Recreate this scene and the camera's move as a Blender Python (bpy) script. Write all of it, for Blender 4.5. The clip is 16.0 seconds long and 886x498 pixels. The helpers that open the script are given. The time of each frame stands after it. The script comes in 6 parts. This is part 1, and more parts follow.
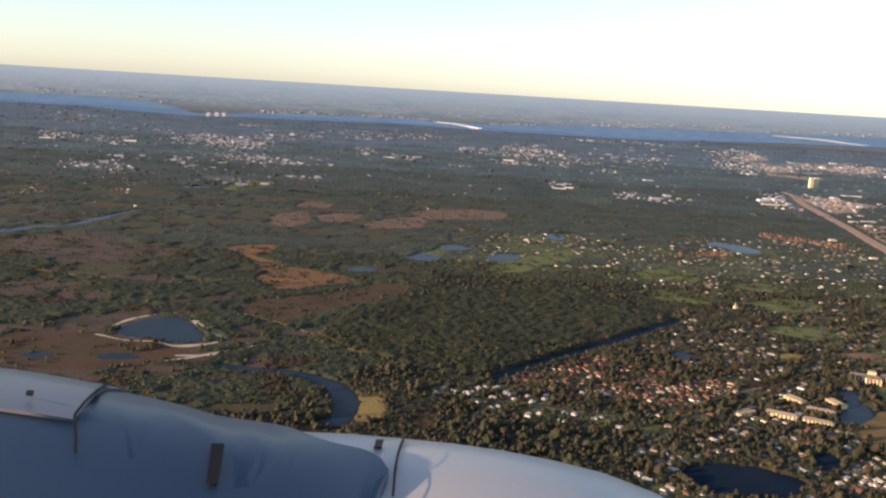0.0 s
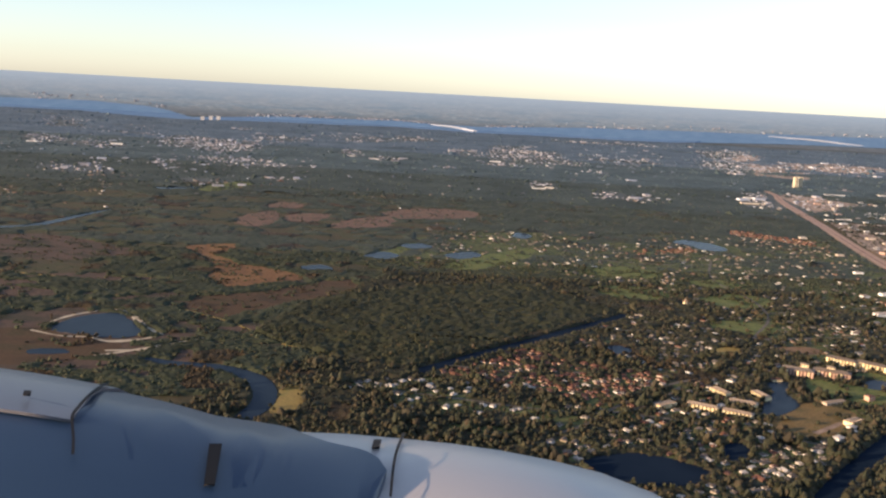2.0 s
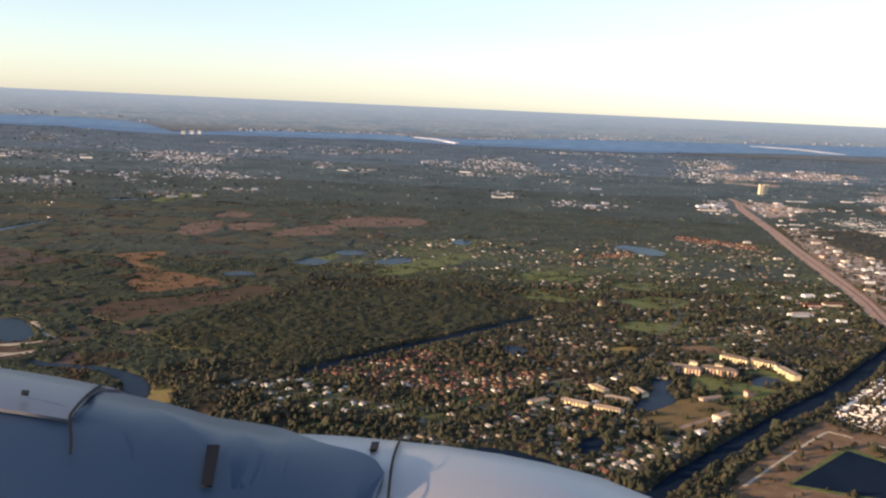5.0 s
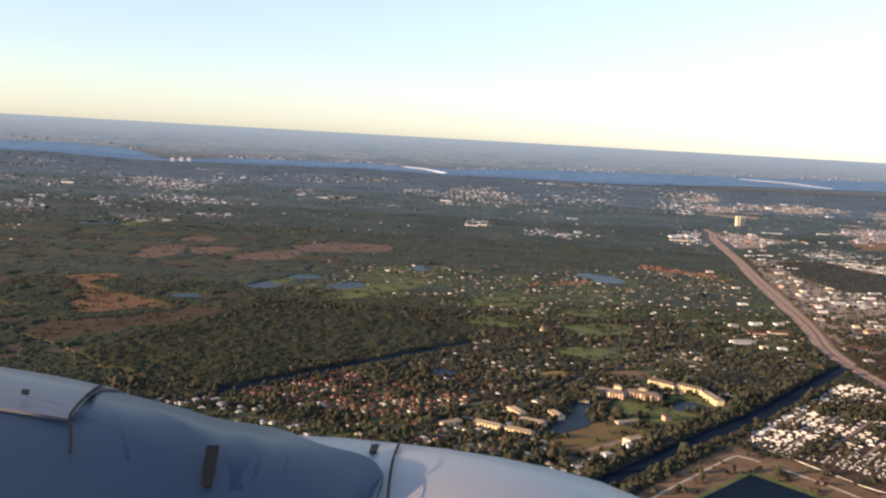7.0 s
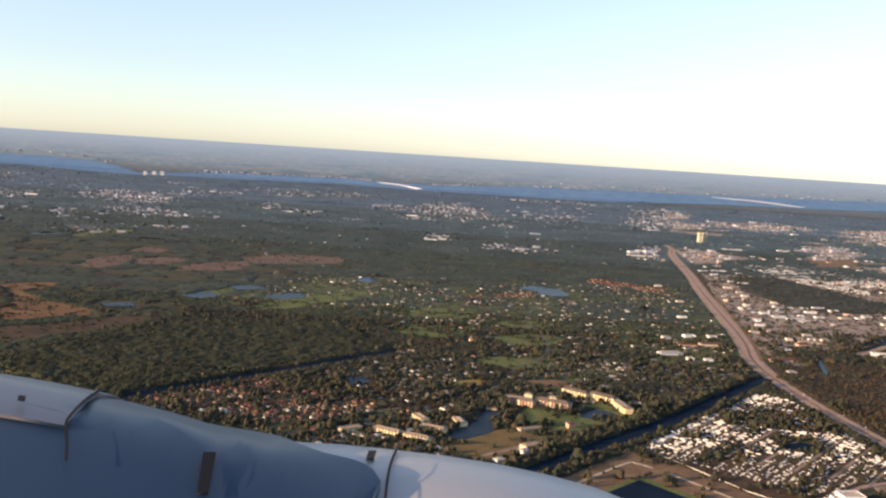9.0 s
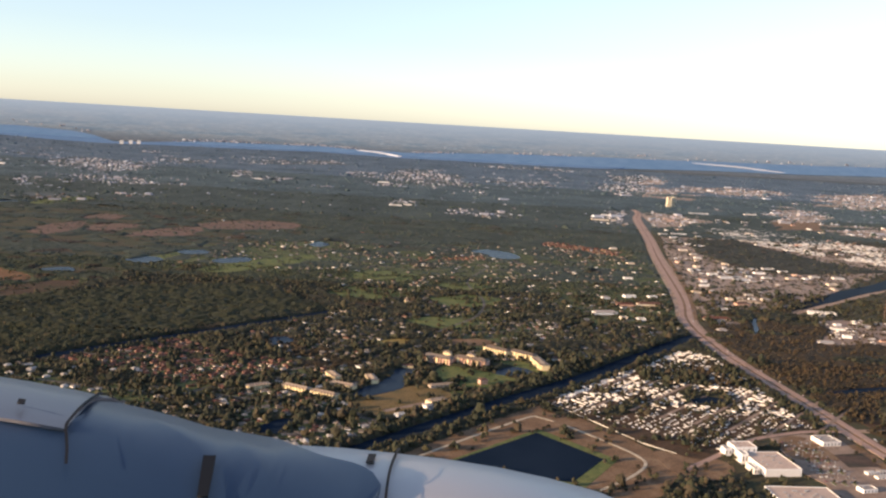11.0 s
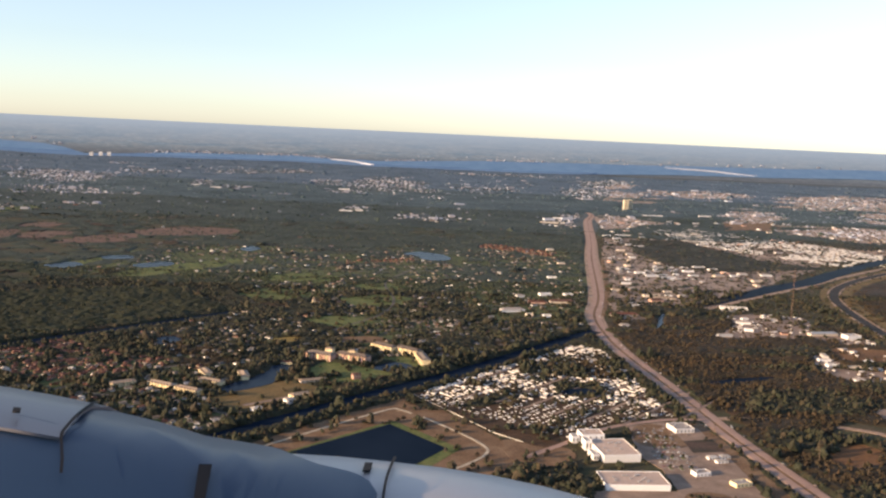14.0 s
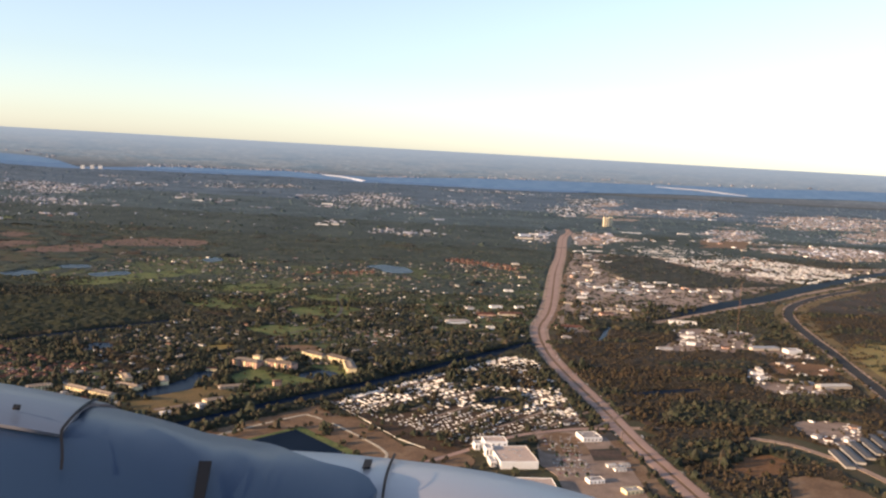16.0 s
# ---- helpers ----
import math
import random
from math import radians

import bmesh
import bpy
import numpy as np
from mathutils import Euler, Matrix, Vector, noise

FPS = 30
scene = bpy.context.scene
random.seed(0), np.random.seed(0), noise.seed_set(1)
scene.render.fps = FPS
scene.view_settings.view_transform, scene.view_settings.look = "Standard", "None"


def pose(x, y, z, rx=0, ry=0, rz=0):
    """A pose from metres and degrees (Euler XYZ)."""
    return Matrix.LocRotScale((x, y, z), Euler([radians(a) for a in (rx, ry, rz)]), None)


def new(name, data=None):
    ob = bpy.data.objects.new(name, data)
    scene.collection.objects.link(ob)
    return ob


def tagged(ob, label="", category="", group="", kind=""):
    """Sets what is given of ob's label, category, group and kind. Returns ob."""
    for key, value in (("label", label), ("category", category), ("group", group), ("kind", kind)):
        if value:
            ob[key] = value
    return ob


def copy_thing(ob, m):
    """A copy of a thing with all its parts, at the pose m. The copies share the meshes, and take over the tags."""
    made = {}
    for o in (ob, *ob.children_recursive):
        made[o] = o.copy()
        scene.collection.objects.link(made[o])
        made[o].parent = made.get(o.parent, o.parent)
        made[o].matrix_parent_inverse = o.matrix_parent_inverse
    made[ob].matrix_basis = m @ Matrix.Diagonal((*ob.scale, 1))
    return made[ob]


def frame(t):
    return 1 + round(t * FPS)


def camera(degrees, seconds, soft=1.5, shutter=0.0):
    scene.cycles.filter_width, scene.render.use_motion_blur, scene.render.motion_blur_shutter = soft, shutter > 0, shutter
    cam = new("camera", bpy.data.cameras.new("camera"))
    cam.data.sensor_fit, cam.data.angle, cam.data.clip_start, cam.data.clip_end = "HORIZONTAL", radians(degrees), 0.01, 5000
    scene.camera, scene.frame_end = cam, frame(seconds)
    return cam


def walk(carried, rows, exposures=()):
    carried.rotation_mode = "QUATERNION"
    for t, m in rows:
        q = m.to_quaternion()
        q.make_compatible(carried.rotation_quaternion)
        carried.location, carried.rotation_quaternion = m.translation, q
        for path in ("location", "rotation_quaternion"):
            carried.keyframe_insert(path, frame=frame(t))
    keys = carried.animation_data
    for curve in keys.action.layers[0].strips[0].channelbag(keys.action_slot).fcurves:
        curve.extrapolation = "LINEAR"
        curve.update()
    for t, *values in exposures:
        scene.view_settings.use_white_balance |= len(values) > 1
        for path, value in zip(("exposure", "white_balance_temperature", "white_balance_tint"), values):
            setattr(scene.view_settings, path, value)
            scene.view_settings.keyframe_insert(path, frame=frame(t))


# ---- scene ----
cam = camera(51.1, 16.0, soft=2.35)
TILT, LEAN = -9.875, -3.416
LEVEL = pose(0, 0, 0, TILT, LEAN, 0)


def flight(t):
    """The aircraft's straight, slowly sinking line over the ground."""
    x = ((0.001014 * t - 0.028243) * t + 25.088821) * t - 0.030364
    y = ((-0.004864 * t + 0.094167) * t - 1.878846) * t + 0.348917
    z = ((0.001473 * t - 0.043172) * t - 1.306587) * t + 177.355214
    return Vector((x, y, z))


# seconds, yaw, pitch, roll
ROWS = [
    (0.0, 0.00, 0.00, 0.00),
    (0.5, 0.16, -0.30, 0.01),
    (1.0, 0.17, -0.01, 0.21),
    (1.5, 0.32, 0.11, 0.25),
    (2.0, 0.38, 0.23, 0.26),
    (2.5, 0.41, 0.27, 0.31),
    (3.0, 0.39, 0.18, 0.38),
    (3.5, 0.38, -0.08, 0.55),
    (4.0, 0.38, 0.17, 0.67),
    (4.5, 0.36, 0.56, 0.75),
    (5.0, 0.33, 1.10, 0.78),
    (5.5, 0.28, 1.68, 0.76),
    (6.0, 0.25, 2.24, 0.66),
    (6.5, 0.23, 2.68, 0.46),
    (7.0, 0.23, 3.00, 0.17),
    (7.5, -0.05, 3.40, 0.04),
    (8.0, -0.33, 3.78, -0.03),
    (8.5, -0.60, 4.09, -0.10),
    (9.0, -0.72, 4.07, -0.14),
    (9.5, -0.86, 3.78, -0.12),
    (10.0, -1.01, 3.22, -0.04),
    (10.5, -1.16, 2.61, 0.09),
    (11.0, -1.27, 2.15, 0.30),
    (11.5, -1.33, 2.07, 0.58),
    (12.0, -1.33, 2.36, 0.93),
    (12.5, -1.61, 3.26, 1.38),
    (13.0, -1.85, 3.84, 1.43),
    (13.5, -1.85, 2.84, 1.32),
    (14.0, -1.86, 2.73, 1.11),
    (14.5, -1.85, 3.17, 0.76),
    (15.0, -1.88, 3.64, 0.48),
    (15.5, -1.88, 3.82, 0.50),
    (16.0, -1.82, 3.84, 0.53),
]
TURNS = np.array(ROWS)


def bearing(t):
    """Where the camera looks at a moment: a smooth line through the rows."""
    i = min(max(int(t * 2), 0), len(ROWS) - 2)
    f = t * 2 - i
    a, b, c, d = (TURNS[min(max(k, 0), len(ROWS) - 1), 1:] for k in (i - 1, i, i + 1, i + 2))
    yaw, pitch, roll = 0.5 * (2 * b + (c - a) * f + (2 * a - 5 * b + 4 * c - d) * f * f + (3 * b - a - 3 * c + d) * f ** 3)
    return Matrix.Translation(flight(t)) @ LEVEL @ pose(0, 0, 0, 90 + pitch, roll, yaw)


walk(cam, [(k / FPS, bearing(k / FPS)) for k in range(16 * FPS + 1)], [(0, 1.14, 6270, 14), (16, 1.12, 6270, 14)])

# ---- light: low winter sun over the shoulder, clear sky ----
SUN_EL, SUN_FROM = radians(12), Vector((-0.92, -0.39))
world = bpy.data.worlds.new("sky")
scene.world = world
world.use_nodes = True
wn = world.node_tree
sky = wn.nodes.new("ShaderNodeTexSky")
sky.sky_type = "NISHITA"
sky.sun_disc = False
sky.sun_elevation = SUN_EL
sky.sun_rotation = math.atan2(SUN_FROM.x, SUN_FROM.y)
sky.altitude, sky.air_density, sky.dust_density, sky.ozone_density = 300, 1.0, 0.45, 2.3
wn.nodes["Background"].inputs["Strength"].default_value = 0.118
pale = wn.nodes.new("ShaderNodeHueSaturation")
pale.inputs["Saturation"].default_value = 0.66
wn.links.new(sky.outputs["Color"], pale.inputs["Color"])
wn.links.new(pale.outputs["Color"], wn.nodes["Background"].inputs["Color"])
sun = new("sun", bpy.data.lights.new("sun", "SUN"))
sun.data.energy, sun.data.angle, sun.data.color = 5.0, radians(0.6), (1.0, 0.68, 0.38)
away = Vector((-SUN_FROM.x * math.cos(SUN_EL), -SUN_FROM.y * math.cos(SUN_EL), -math.sin(SUN_EL)))
sun.matrix_world = Matrix.Translation((0, 0, 400)) @ away.to_track_quat("-Z", "Y").to_matrix().to_4x4()



# ---- materials ----
def material(name, rough=0.9, metal=0.0):
    m = bpy.data.materials.new(name)
    m.use_nodes = True
    b = m.node_tree.nodes["Principled BSDF"]
    b.inputs["Roughness"].default_value, b.inputs["Metallic"].default_value = rough, metal
    if rough > 0.75:
        b.inputs["Specular IOR Level"].default_value = 0.28
    return m, m.node_tree, b


def ramp(nt, fac, stops):
    r = nt.nodes.new("ShaderNodeValToRGB")
    el = r.color_ramp.elements
    while len(el) < len(stops):
        el.new(0.5)
    for e, (p, c) in zip(el, stops):
        e.position, e.color = p, (*c, 1)
    nt.links.new(fac, r.inputs["Fac"])
    return r.outputs["Color"]


def noise_at(nt, size, detail=4, rough=0.6, stretch=(1, 1, 1)):
    """Noise in world metres, with blobs of about that size."""
    g = nt.nodes.new("ShaderNodeNewGeometry")
    mp = nt.nodes.new("ShaderNodeMapping")
    mp.inputs["Scale"].default_value = stretch
    n = nt.nodes.new("ShaderNodeTexNoise")
    n.inputs["Scale"].default_value = 1.0 / size
    n.inputs["Detail"].default_value, n.inputs["Roughness"].default_value = detail, rough
    nt.links.new(g.outputs["Position"], mp.inputs["Vector"])
    nt.links.new(mp.outputs["Vector"], n.inputs["Vector"])
    return n.outputs["Fac"]


def mix(nt, fac, a, b, kind="MIX"):
    x = nt.nodes.new("ShaderNodeMix")
    x.data_type, x.blend_type = "RGBA", kind
    for sock, v in ((x.inputs[0], fac), (x.inputs[6], a), (x.inputs[7], b)):
        if isinstance(v, (int, float)):
            sock.default_value = v
        elif isinstance(v, tuple):
            sock.default_value = (*v, 1)
        else:
            nt.links.new(v, sock)
    return x.outputs[2]


def relief(nt, b, height, strength, distance):
    bump = nt.nodes.new("ShaderNodeBump")
    bump.inputs["Strength"].default_value, bump.inputs["Distance"].default_value = strength, distance
    nt.links.new(height, bump.inputs["Height"])
    nt.links.new(bump.outputs["Normal"], b.inputs["Normal"])


def patchy(name, big, small, big_size, small_size, rough=0.95, bump=0.6, depth=0.4, stretch=(1, 1, 1)):
    """Ground cover with variation at two scales: two lists of stops, the second multiplied in."""
    m, nt, b = material(name, rough)
    a = ramp(nt, noise_at(nt, big_size, 6, 0.6, stretch), big)
    fine = noise_at(nt, small_size, 5, 0.7)
    c = mix(nt, 1.0, a, ramp(nt, fine, small), "MULTIPLY")
    nt.links.new(c, b.inputs["Base Color"])
    relief(nt, b, fine, bump, depth)
    return m


def varied(name, stops, rough=0.85, by="object", grain=0.6, dirt=0.25, metal=0.0, stand=0.0):
    """Paint, tile or leaf whose colour differs from piece to piece, with grime on it."""
    m, nt, b = material(name, rough, metal)
    if by == "object":
        r = nt.nodes.new("ShaderNodeObjectInfo").outputs["Random"]
    elif by == "place":
        r = noise_at(nt, 3.2, 3, 0.75)
    else:
        r = nt.nodes.new("ShaderNodeNewGeometry").outputs["Random Per Island"]
    c = ramp(nt, r, stops)
    n = noise_at(nt, grain, 4, 0.65)
    c = mix(nt, 1.0, c, ramp(nt, n, [(0.3, (1 - dirt,) * 3), (0.7, (1, 1, 1))]), "MULTIPLY")
    if stand:
        c = mix(nt, 1.0, c, ramp(nt, noise_at(nt, stand, 4, 0.6), [(0.32, (0.62, 0.66, 0.62)), (0.5, (1, 1, 1)), (0.68, (1.4, 1.3, 1.2))]), "MULTIPLY")
    nt.links.new(c, b.inputs["Base Color"])
    relief(nt, b, n, 0.3, grain * 0.15)
    return m


SPECK = [(0.25, (0.45, 0.45, 0.45)), (0.5, (0.8, 0.8, 0.78)), (0.75, (1.25, 1.2, 1.1))]
M_GROUND = patchy("scrub_ground", [(0.3, (0.032, 0.036, 0.016)), (0.45, (0.065, 0.052, 0.028)), (0.55, (0.048, 0.052, 0.022)), (0.7, (0.09, 0.066, 0.04))], SPECK, 45, 2.5)
M_MARSH = patchy("marsh_grass", [(0.3, (0.0275, 0.0326, 0.0199)), (0.42, (0.0454, 0.0385, 0.0273)), (0.5, (0.0929, 0.0591, 0.0464)), (0.6, (0.0688, 0.0488, 0.0381)), (0.7, (0.0310, 0.0355, 0.0215))], SPECK, 34, 3.0, stretch=(0.35, 1, 1))
M_HEATH = patchy("heath_litter", [(0.3, (0.0403, 0.0266, 0.0145)), (0.5, (0.0775, 0.0432, 0.0229)), (0.7, (0.0434, 0.0367, 0.0153))], SPECK, 25, 2.5, stretch=(0.5, 1, 1))
M_RUST = patchy("rusty_marsh_grass", [(0.3, (0.10, 0.058, 0.030)), (0.45, (0.17, 0.085, 0.038)), (0.6, (0.20, 0.105, 0.045)), (0.72, (0.16, 0.115, 0.05))], SPECK, 40, 3.0)
M_GARDEN = patchy("garden_lawns", [(0.3, (0.0309, 0.0445, 0.0202)), (0.44, (0.0618, 0.0835, 0.0303)), (0.52, (0.1082, 0.1247, 0.0454)), (0.58, (0.0618, 0.0690, 0.0323)), (0.68, (0.1236, 0.1114, 0.0626)), (0.78, (0.0721, 0.0913, 0.0323))], SPECK, 11, 2.0, depth=0.1, stretch=(0.6, 1, 1))
M_ROSY = patchy("rosy_marsh_grass", [(0.3, (0.105, 0.072, 0.058)), (0.5, (0.165, 0.100, 0.078)), (0.7, (0.135, 0.098, 0.070))], SPECK, 30, 3.0)
M_LAWN = patchy("lawn", [(0.3, (0.0586, 0.0882, 0.0271)), (0.45, (0.0977, 0.1289, 0.0384)), (0.55, (0.1497, 0.1602, 0.0508)), (0.65, (0.0912, 0.1140, 0.0362)), (0.78, (0.1302, 0.1331, 0.0474))], SPECK, 14, 2.0, depth=0.1)
M_DRY = patchy("dry_field", [(0.3, (0.13, 0.078, 0.045)), (0.5, (0.19, 0.115, 0.066)), (0.7, (0.26, 0.175, 0.11))], SPECK, 12, 1.2, depth=0.15)
M_STRAW = patchy("straw_lawn", [(0.3, (0.085, 0.075, 0.028)), (0.45, (0.15, 0.105, 0.042)), (0.58, (0.19, 0.125, 0.05)), (0.7, (0.12, 0.11, 0.035))], SPECK, 16, 1.5, depth=0.15)
M_GOLD = patchy("golden_grass", [(0.3, (0.18, 0.14, 0.045)), (0.5, (0.28, 0.205, 0.07)), (0.7, (0.22, 0.195, 0.06))], SPECK, 14, 1.5, depth=0.15)
M_SAND = patchy("pale_sand", [(0.3, (0.38, 0.32, 0.25)), (0.6, (0.55, 0.48, 0.38))], SPECK, 5, 0.8, depth=0.1)
M_ASPHALT = patchy("worn_asphalt", [(0.3, (0.2816, 0.1890, 0.1466)), (0.7, (0.3717, 0.2538, 0.2008))], [(0.3, (0.8448, 0.8100, 0.8142)), (0.7, (1.1, 1.1, 1.1))], 14, 0.7, 0.8, 0.2, 0.02)
M_STREET = patchy("street_asphalt", [(0.3, (0.085, 0.075, 0.066)), (0.7, (0.15, 0.13, 0.112))], [(0.3, (0.75, 0.75, 0.75)), (0.7, (1.1, 1.1, 1.1))], 9, 0.7, 0.9, 0.2, 0.02)
M_BLACKTOP = patchy("fresh_asphalt", [(0.3, (0.0270, 0.0258, 0.0260)), (0.7, (0.0420, 0.0396, 0.0384))], [(0.3, (0.4500, 0.4500, 0.4650)), (0.7, (1.1, 1.1, 1.1))], 14, 0.7, 0.95, 0.2, 0.02)
M_VERGE = patchy("dry_verge", [(0.3, (0.23, 0.155, 0.108)), (0.5, (0.36, 0.255, 0.19)), (0.7, (0.48, 0.345, 0.26))], SPECK, 7, 1.0, depth=0.1)
M_LOT = patchy("concrete_lot", [(0.3, (0.17, 0.118, 0.087)), (0.7, (0.31, 0.225, 0.17))], [(0.3, (0.8, 0.8, 0.8)), (0.7, (1.1, 1.1, 1.1))], 9, 0.8, 0.85, 0.2, 0.02)
M_TOWN = patchy("town_paving_and_sand", [(0.3, (0.1970, 0.1452, 0.1133)), (0.5, (0.3349, 0.2518, 0.1982)), (0.7, (0.4137, 0.3197, 0.2549))], [(0.3, (0.6048, 0.5947, 0.5796)), (0.7, (1.1, 1.1, 1.1))], 22, 2.0, 0.9, 0.2, 0.05)


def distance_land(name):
    """The plain beyond the river: woods, fields and roofs, with haze painted in, thickening to the pale horizon."""
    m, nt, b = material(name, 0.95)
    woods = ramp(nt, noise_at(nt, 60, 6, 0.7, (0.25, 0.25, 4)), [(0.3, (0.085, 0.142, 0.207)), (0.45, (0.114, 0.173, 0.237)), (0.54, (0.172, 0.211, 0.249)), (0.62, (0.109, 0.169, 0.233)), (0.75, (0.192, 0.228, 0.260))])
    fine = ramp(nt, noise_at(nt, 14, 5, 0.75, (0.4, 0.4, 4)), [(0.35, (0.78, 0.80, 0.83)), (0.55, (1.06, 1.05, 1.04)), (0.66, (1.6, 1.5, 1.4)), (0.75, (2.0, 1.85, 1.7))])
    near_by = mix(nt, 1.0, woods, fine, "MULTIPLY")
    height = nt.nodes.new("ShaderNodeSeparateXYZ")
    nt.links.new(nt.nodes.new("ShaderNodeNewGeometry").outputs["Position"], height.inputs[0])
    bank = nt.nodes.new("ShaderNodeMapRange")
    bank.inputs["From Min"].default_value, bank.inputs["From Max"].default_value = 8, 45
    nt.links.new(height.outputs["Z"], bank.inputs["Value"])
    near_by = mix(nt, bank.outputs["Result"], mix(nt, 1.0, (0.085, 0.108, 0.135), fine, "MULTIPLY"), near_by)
    # Share of painted haze, growing with height up to the horizon.
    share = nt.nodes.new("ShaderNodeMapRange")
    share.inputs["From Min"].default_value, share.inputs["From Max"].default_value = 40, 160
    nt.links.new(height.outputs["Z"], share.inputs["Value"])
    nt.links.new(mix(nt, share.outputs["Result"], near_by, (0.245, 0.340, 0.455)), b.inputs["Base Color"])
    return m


M_FARLAND = distance_land("hazy_plain_beyond_the_river")


# Scrub greyed and blued: the haze over it is put into the colour.
M_PLAIN = patchy("hazed_plain_scrub", [(0.3, (0.0496, 0.0734, 0.0850)), (0.45, (0.0675, 0.0876, 0.0987)), (0.55, (0.0942, 0.1066, 0.1124)), (0.62, (0.0596, 0.0828, 0.0961)), (0.75, (0.1239, 0.1325, 0.1372))], SPECK, 90, 9, stretch=(0.5, 1, 1))

LEAF = [(0.0, (0.0207, 0.0244, 0.0137)), (0.35, (0.0270, 0.0317, 0.0171)), (0.6, (0.0344, 0.0351, 0.0202)), (0.85, (0.0447, 0.0341, 0.0219)), (1.0, (0.0437, 0.0419, 0.0198))]
NEEDLE = [(0.0, (0.0244, 0.0299, 0.0149)), (0.5, (0.0312, 0.0385, 0.0189)), (0.85, (0.0430, 0.0406, 0.0203)), (1.0, (0.0527, 0.0385, 0.0217))]
TWIG = [(0.0, (0.0315, 0.0238, 0.0132)), (0.4, (0.0444, 0.0299, 0.0162)), (0.7, (0.0355, 0.0299, 0.0140)), (1.0, (0.0512, 0.0343, 0.0191))]
THICKET = [(0.0, (0.0239, 0.0353, 0.0229)), (0.5, (0.0329, 0.0438, 0.0239)), (0.85, (0.0453, 0.0502, 0.0270)), (1.0, (0.0581, 0.0438, 0.0279))]
M_LEAF, M_PINE, M_BARE, M_MARSHLEAF = (varied(n, s, 0.8, "island", 0.8, 0.3, 0.0, w) for n, s, w in (("broadleaf", LEAF, 28), ("pine_needles", NEEDLE, 40), ("leafless_scrub", TWIG, 22), ("marsh_thicket_leaves", THICKET, 45)))


def spread(stops):
    return [(0.3 + 0.4 * p, c) for p, c in stops]


M_CANOPY = [varied(n, spread(s), 0.9, "place", 0.9, 0.45, 0.0, w) for n, s, w in (("broadleaf_canopy", LEAF, 28), ("pine_canopy", NEEDLE, 40), ("scrub_canopy", TWIG, 22), ("marsh_canopy", THICKET, 45))]
# The near leaf colours lightened and blued: haze painted into the farther trees.
HAZED = [[(p, (r * 1.18, g * 1.24, b * 1.68)) for p, (r, g, b) in s] for s in (LEAF, NEEDLE, TWIG, THICKET)]
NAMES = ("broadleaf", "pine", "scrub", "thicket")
M_HAZEDCANOPY = [varied("distant_%s_canopy" % n, spread(s), 0.9, "place", 0.9, 0.45, 0.0, w) for n, s, w in zip(NAMES, HAZED, (28, 40, 22, 45))]
M_HAZEDLEAF = [varied("distant_%s_leaves" % n, s, 0.8, "island", 0.8, 0.3, 0.0, w) for n, s, w in zip(NAMES, HAZED, (28, 40, 22, 45))]
# Far canopies, bluer and paler band by band, with the haze in their colours.
M_MIDCANOPY = varied("hazed_middle_canopy", [(0.3, (0.0307, 0.0490, 0.0464)), (0.5, (0.0397, 0.0592, 0.0546)), (0.7, (0.0632, 0.0734, 0.0650))], 0.9, "place", 6, 0.35, 0.0, 110)
M_PLAINCANOPY = varied("hazed_plain_canopy", [(0.3, (0.0448, 0.0742, 0.0874)), (0.5, (0.0570, 0.0894, 0.1023)), (0.7, (0.0894, 0.1124, 0.1185))], 0.9, "place", 8, 0.35, 0.0, 120)
M_FARCANOPY = varied("hazed_distant_canopy", [(0.3, (0.0617, 0.1004, 0.1443)), (0.5, (0.0765, 0.1177, 0.1631)), (0.7, (0.1190, 0.1522, 0.1882))], 0.9, "place", 9, 0.35, 0.0, 140)
M_FARLEAF = varied("hazed_distant_foliage", [(0.0, (0.0466, 0.0818, 0.1225)), (0.5, (0.0597, 0.0986, 0.1403)), (1.0, (0.0933, 0.1263, 0.1614))], 0.9, "island", 6, 0.25, 0.0, 140)
M_BARK = varied("bark", [(0.0, (0.10, 0.075, 0.055)), (1.0, (0.17, 0.13, 0.10))], 0.9, "object", 0.2, 0.4)
M_CROWN = varied("single_tree_leaves", LEAF, 0.8, "object", 0.4, 0.5)

WALLS = [(0.0, (0.7680, 0.7524, 0.7420)), (0.25, (0.3456, 0.2871, 0.2332)), (0.45, (0.7872, 0.7920, 0.8162)), (0.65, (0.2880, 0.2376, 0.1908)), (0.85, (0.5280, 0.4752, 0.4240)), (1.0, (0.7104, 0.6732, 0.6254))]
M_WALL = varied("stucco", WALLS, 0.85, "object", 0.5, 0.15)
# Walls and roofs of the far town, haze put in as duller, bluer tones.
M_FARWALL = varied("hazed_town_walls", [(0.0, (0.5456, 0.5916, 0.6875)), (0.25, (0.2640, 0.2652, 0.3000)), (0.5, (0.4048, 0.3876, 0.4250)), (0.75, (0.3168, 0.3162, 0.3625)), (1.0, (0.5808, 0.6426, 0.7625))], 0.85, "island", 2, 0.15)
M_FARROOF = varied("hazed_town_roofs", [(0.0, (0.2394, 0.1830, 0.1900)), (0.3, (0.1795, 0.2105, 0.2731)), (0.6, (0.3441, 0.3935, 0.4869)), (1.0, (0.2842, 0.2471, 0.2612))], 0.85, "island", 2, 0.2)
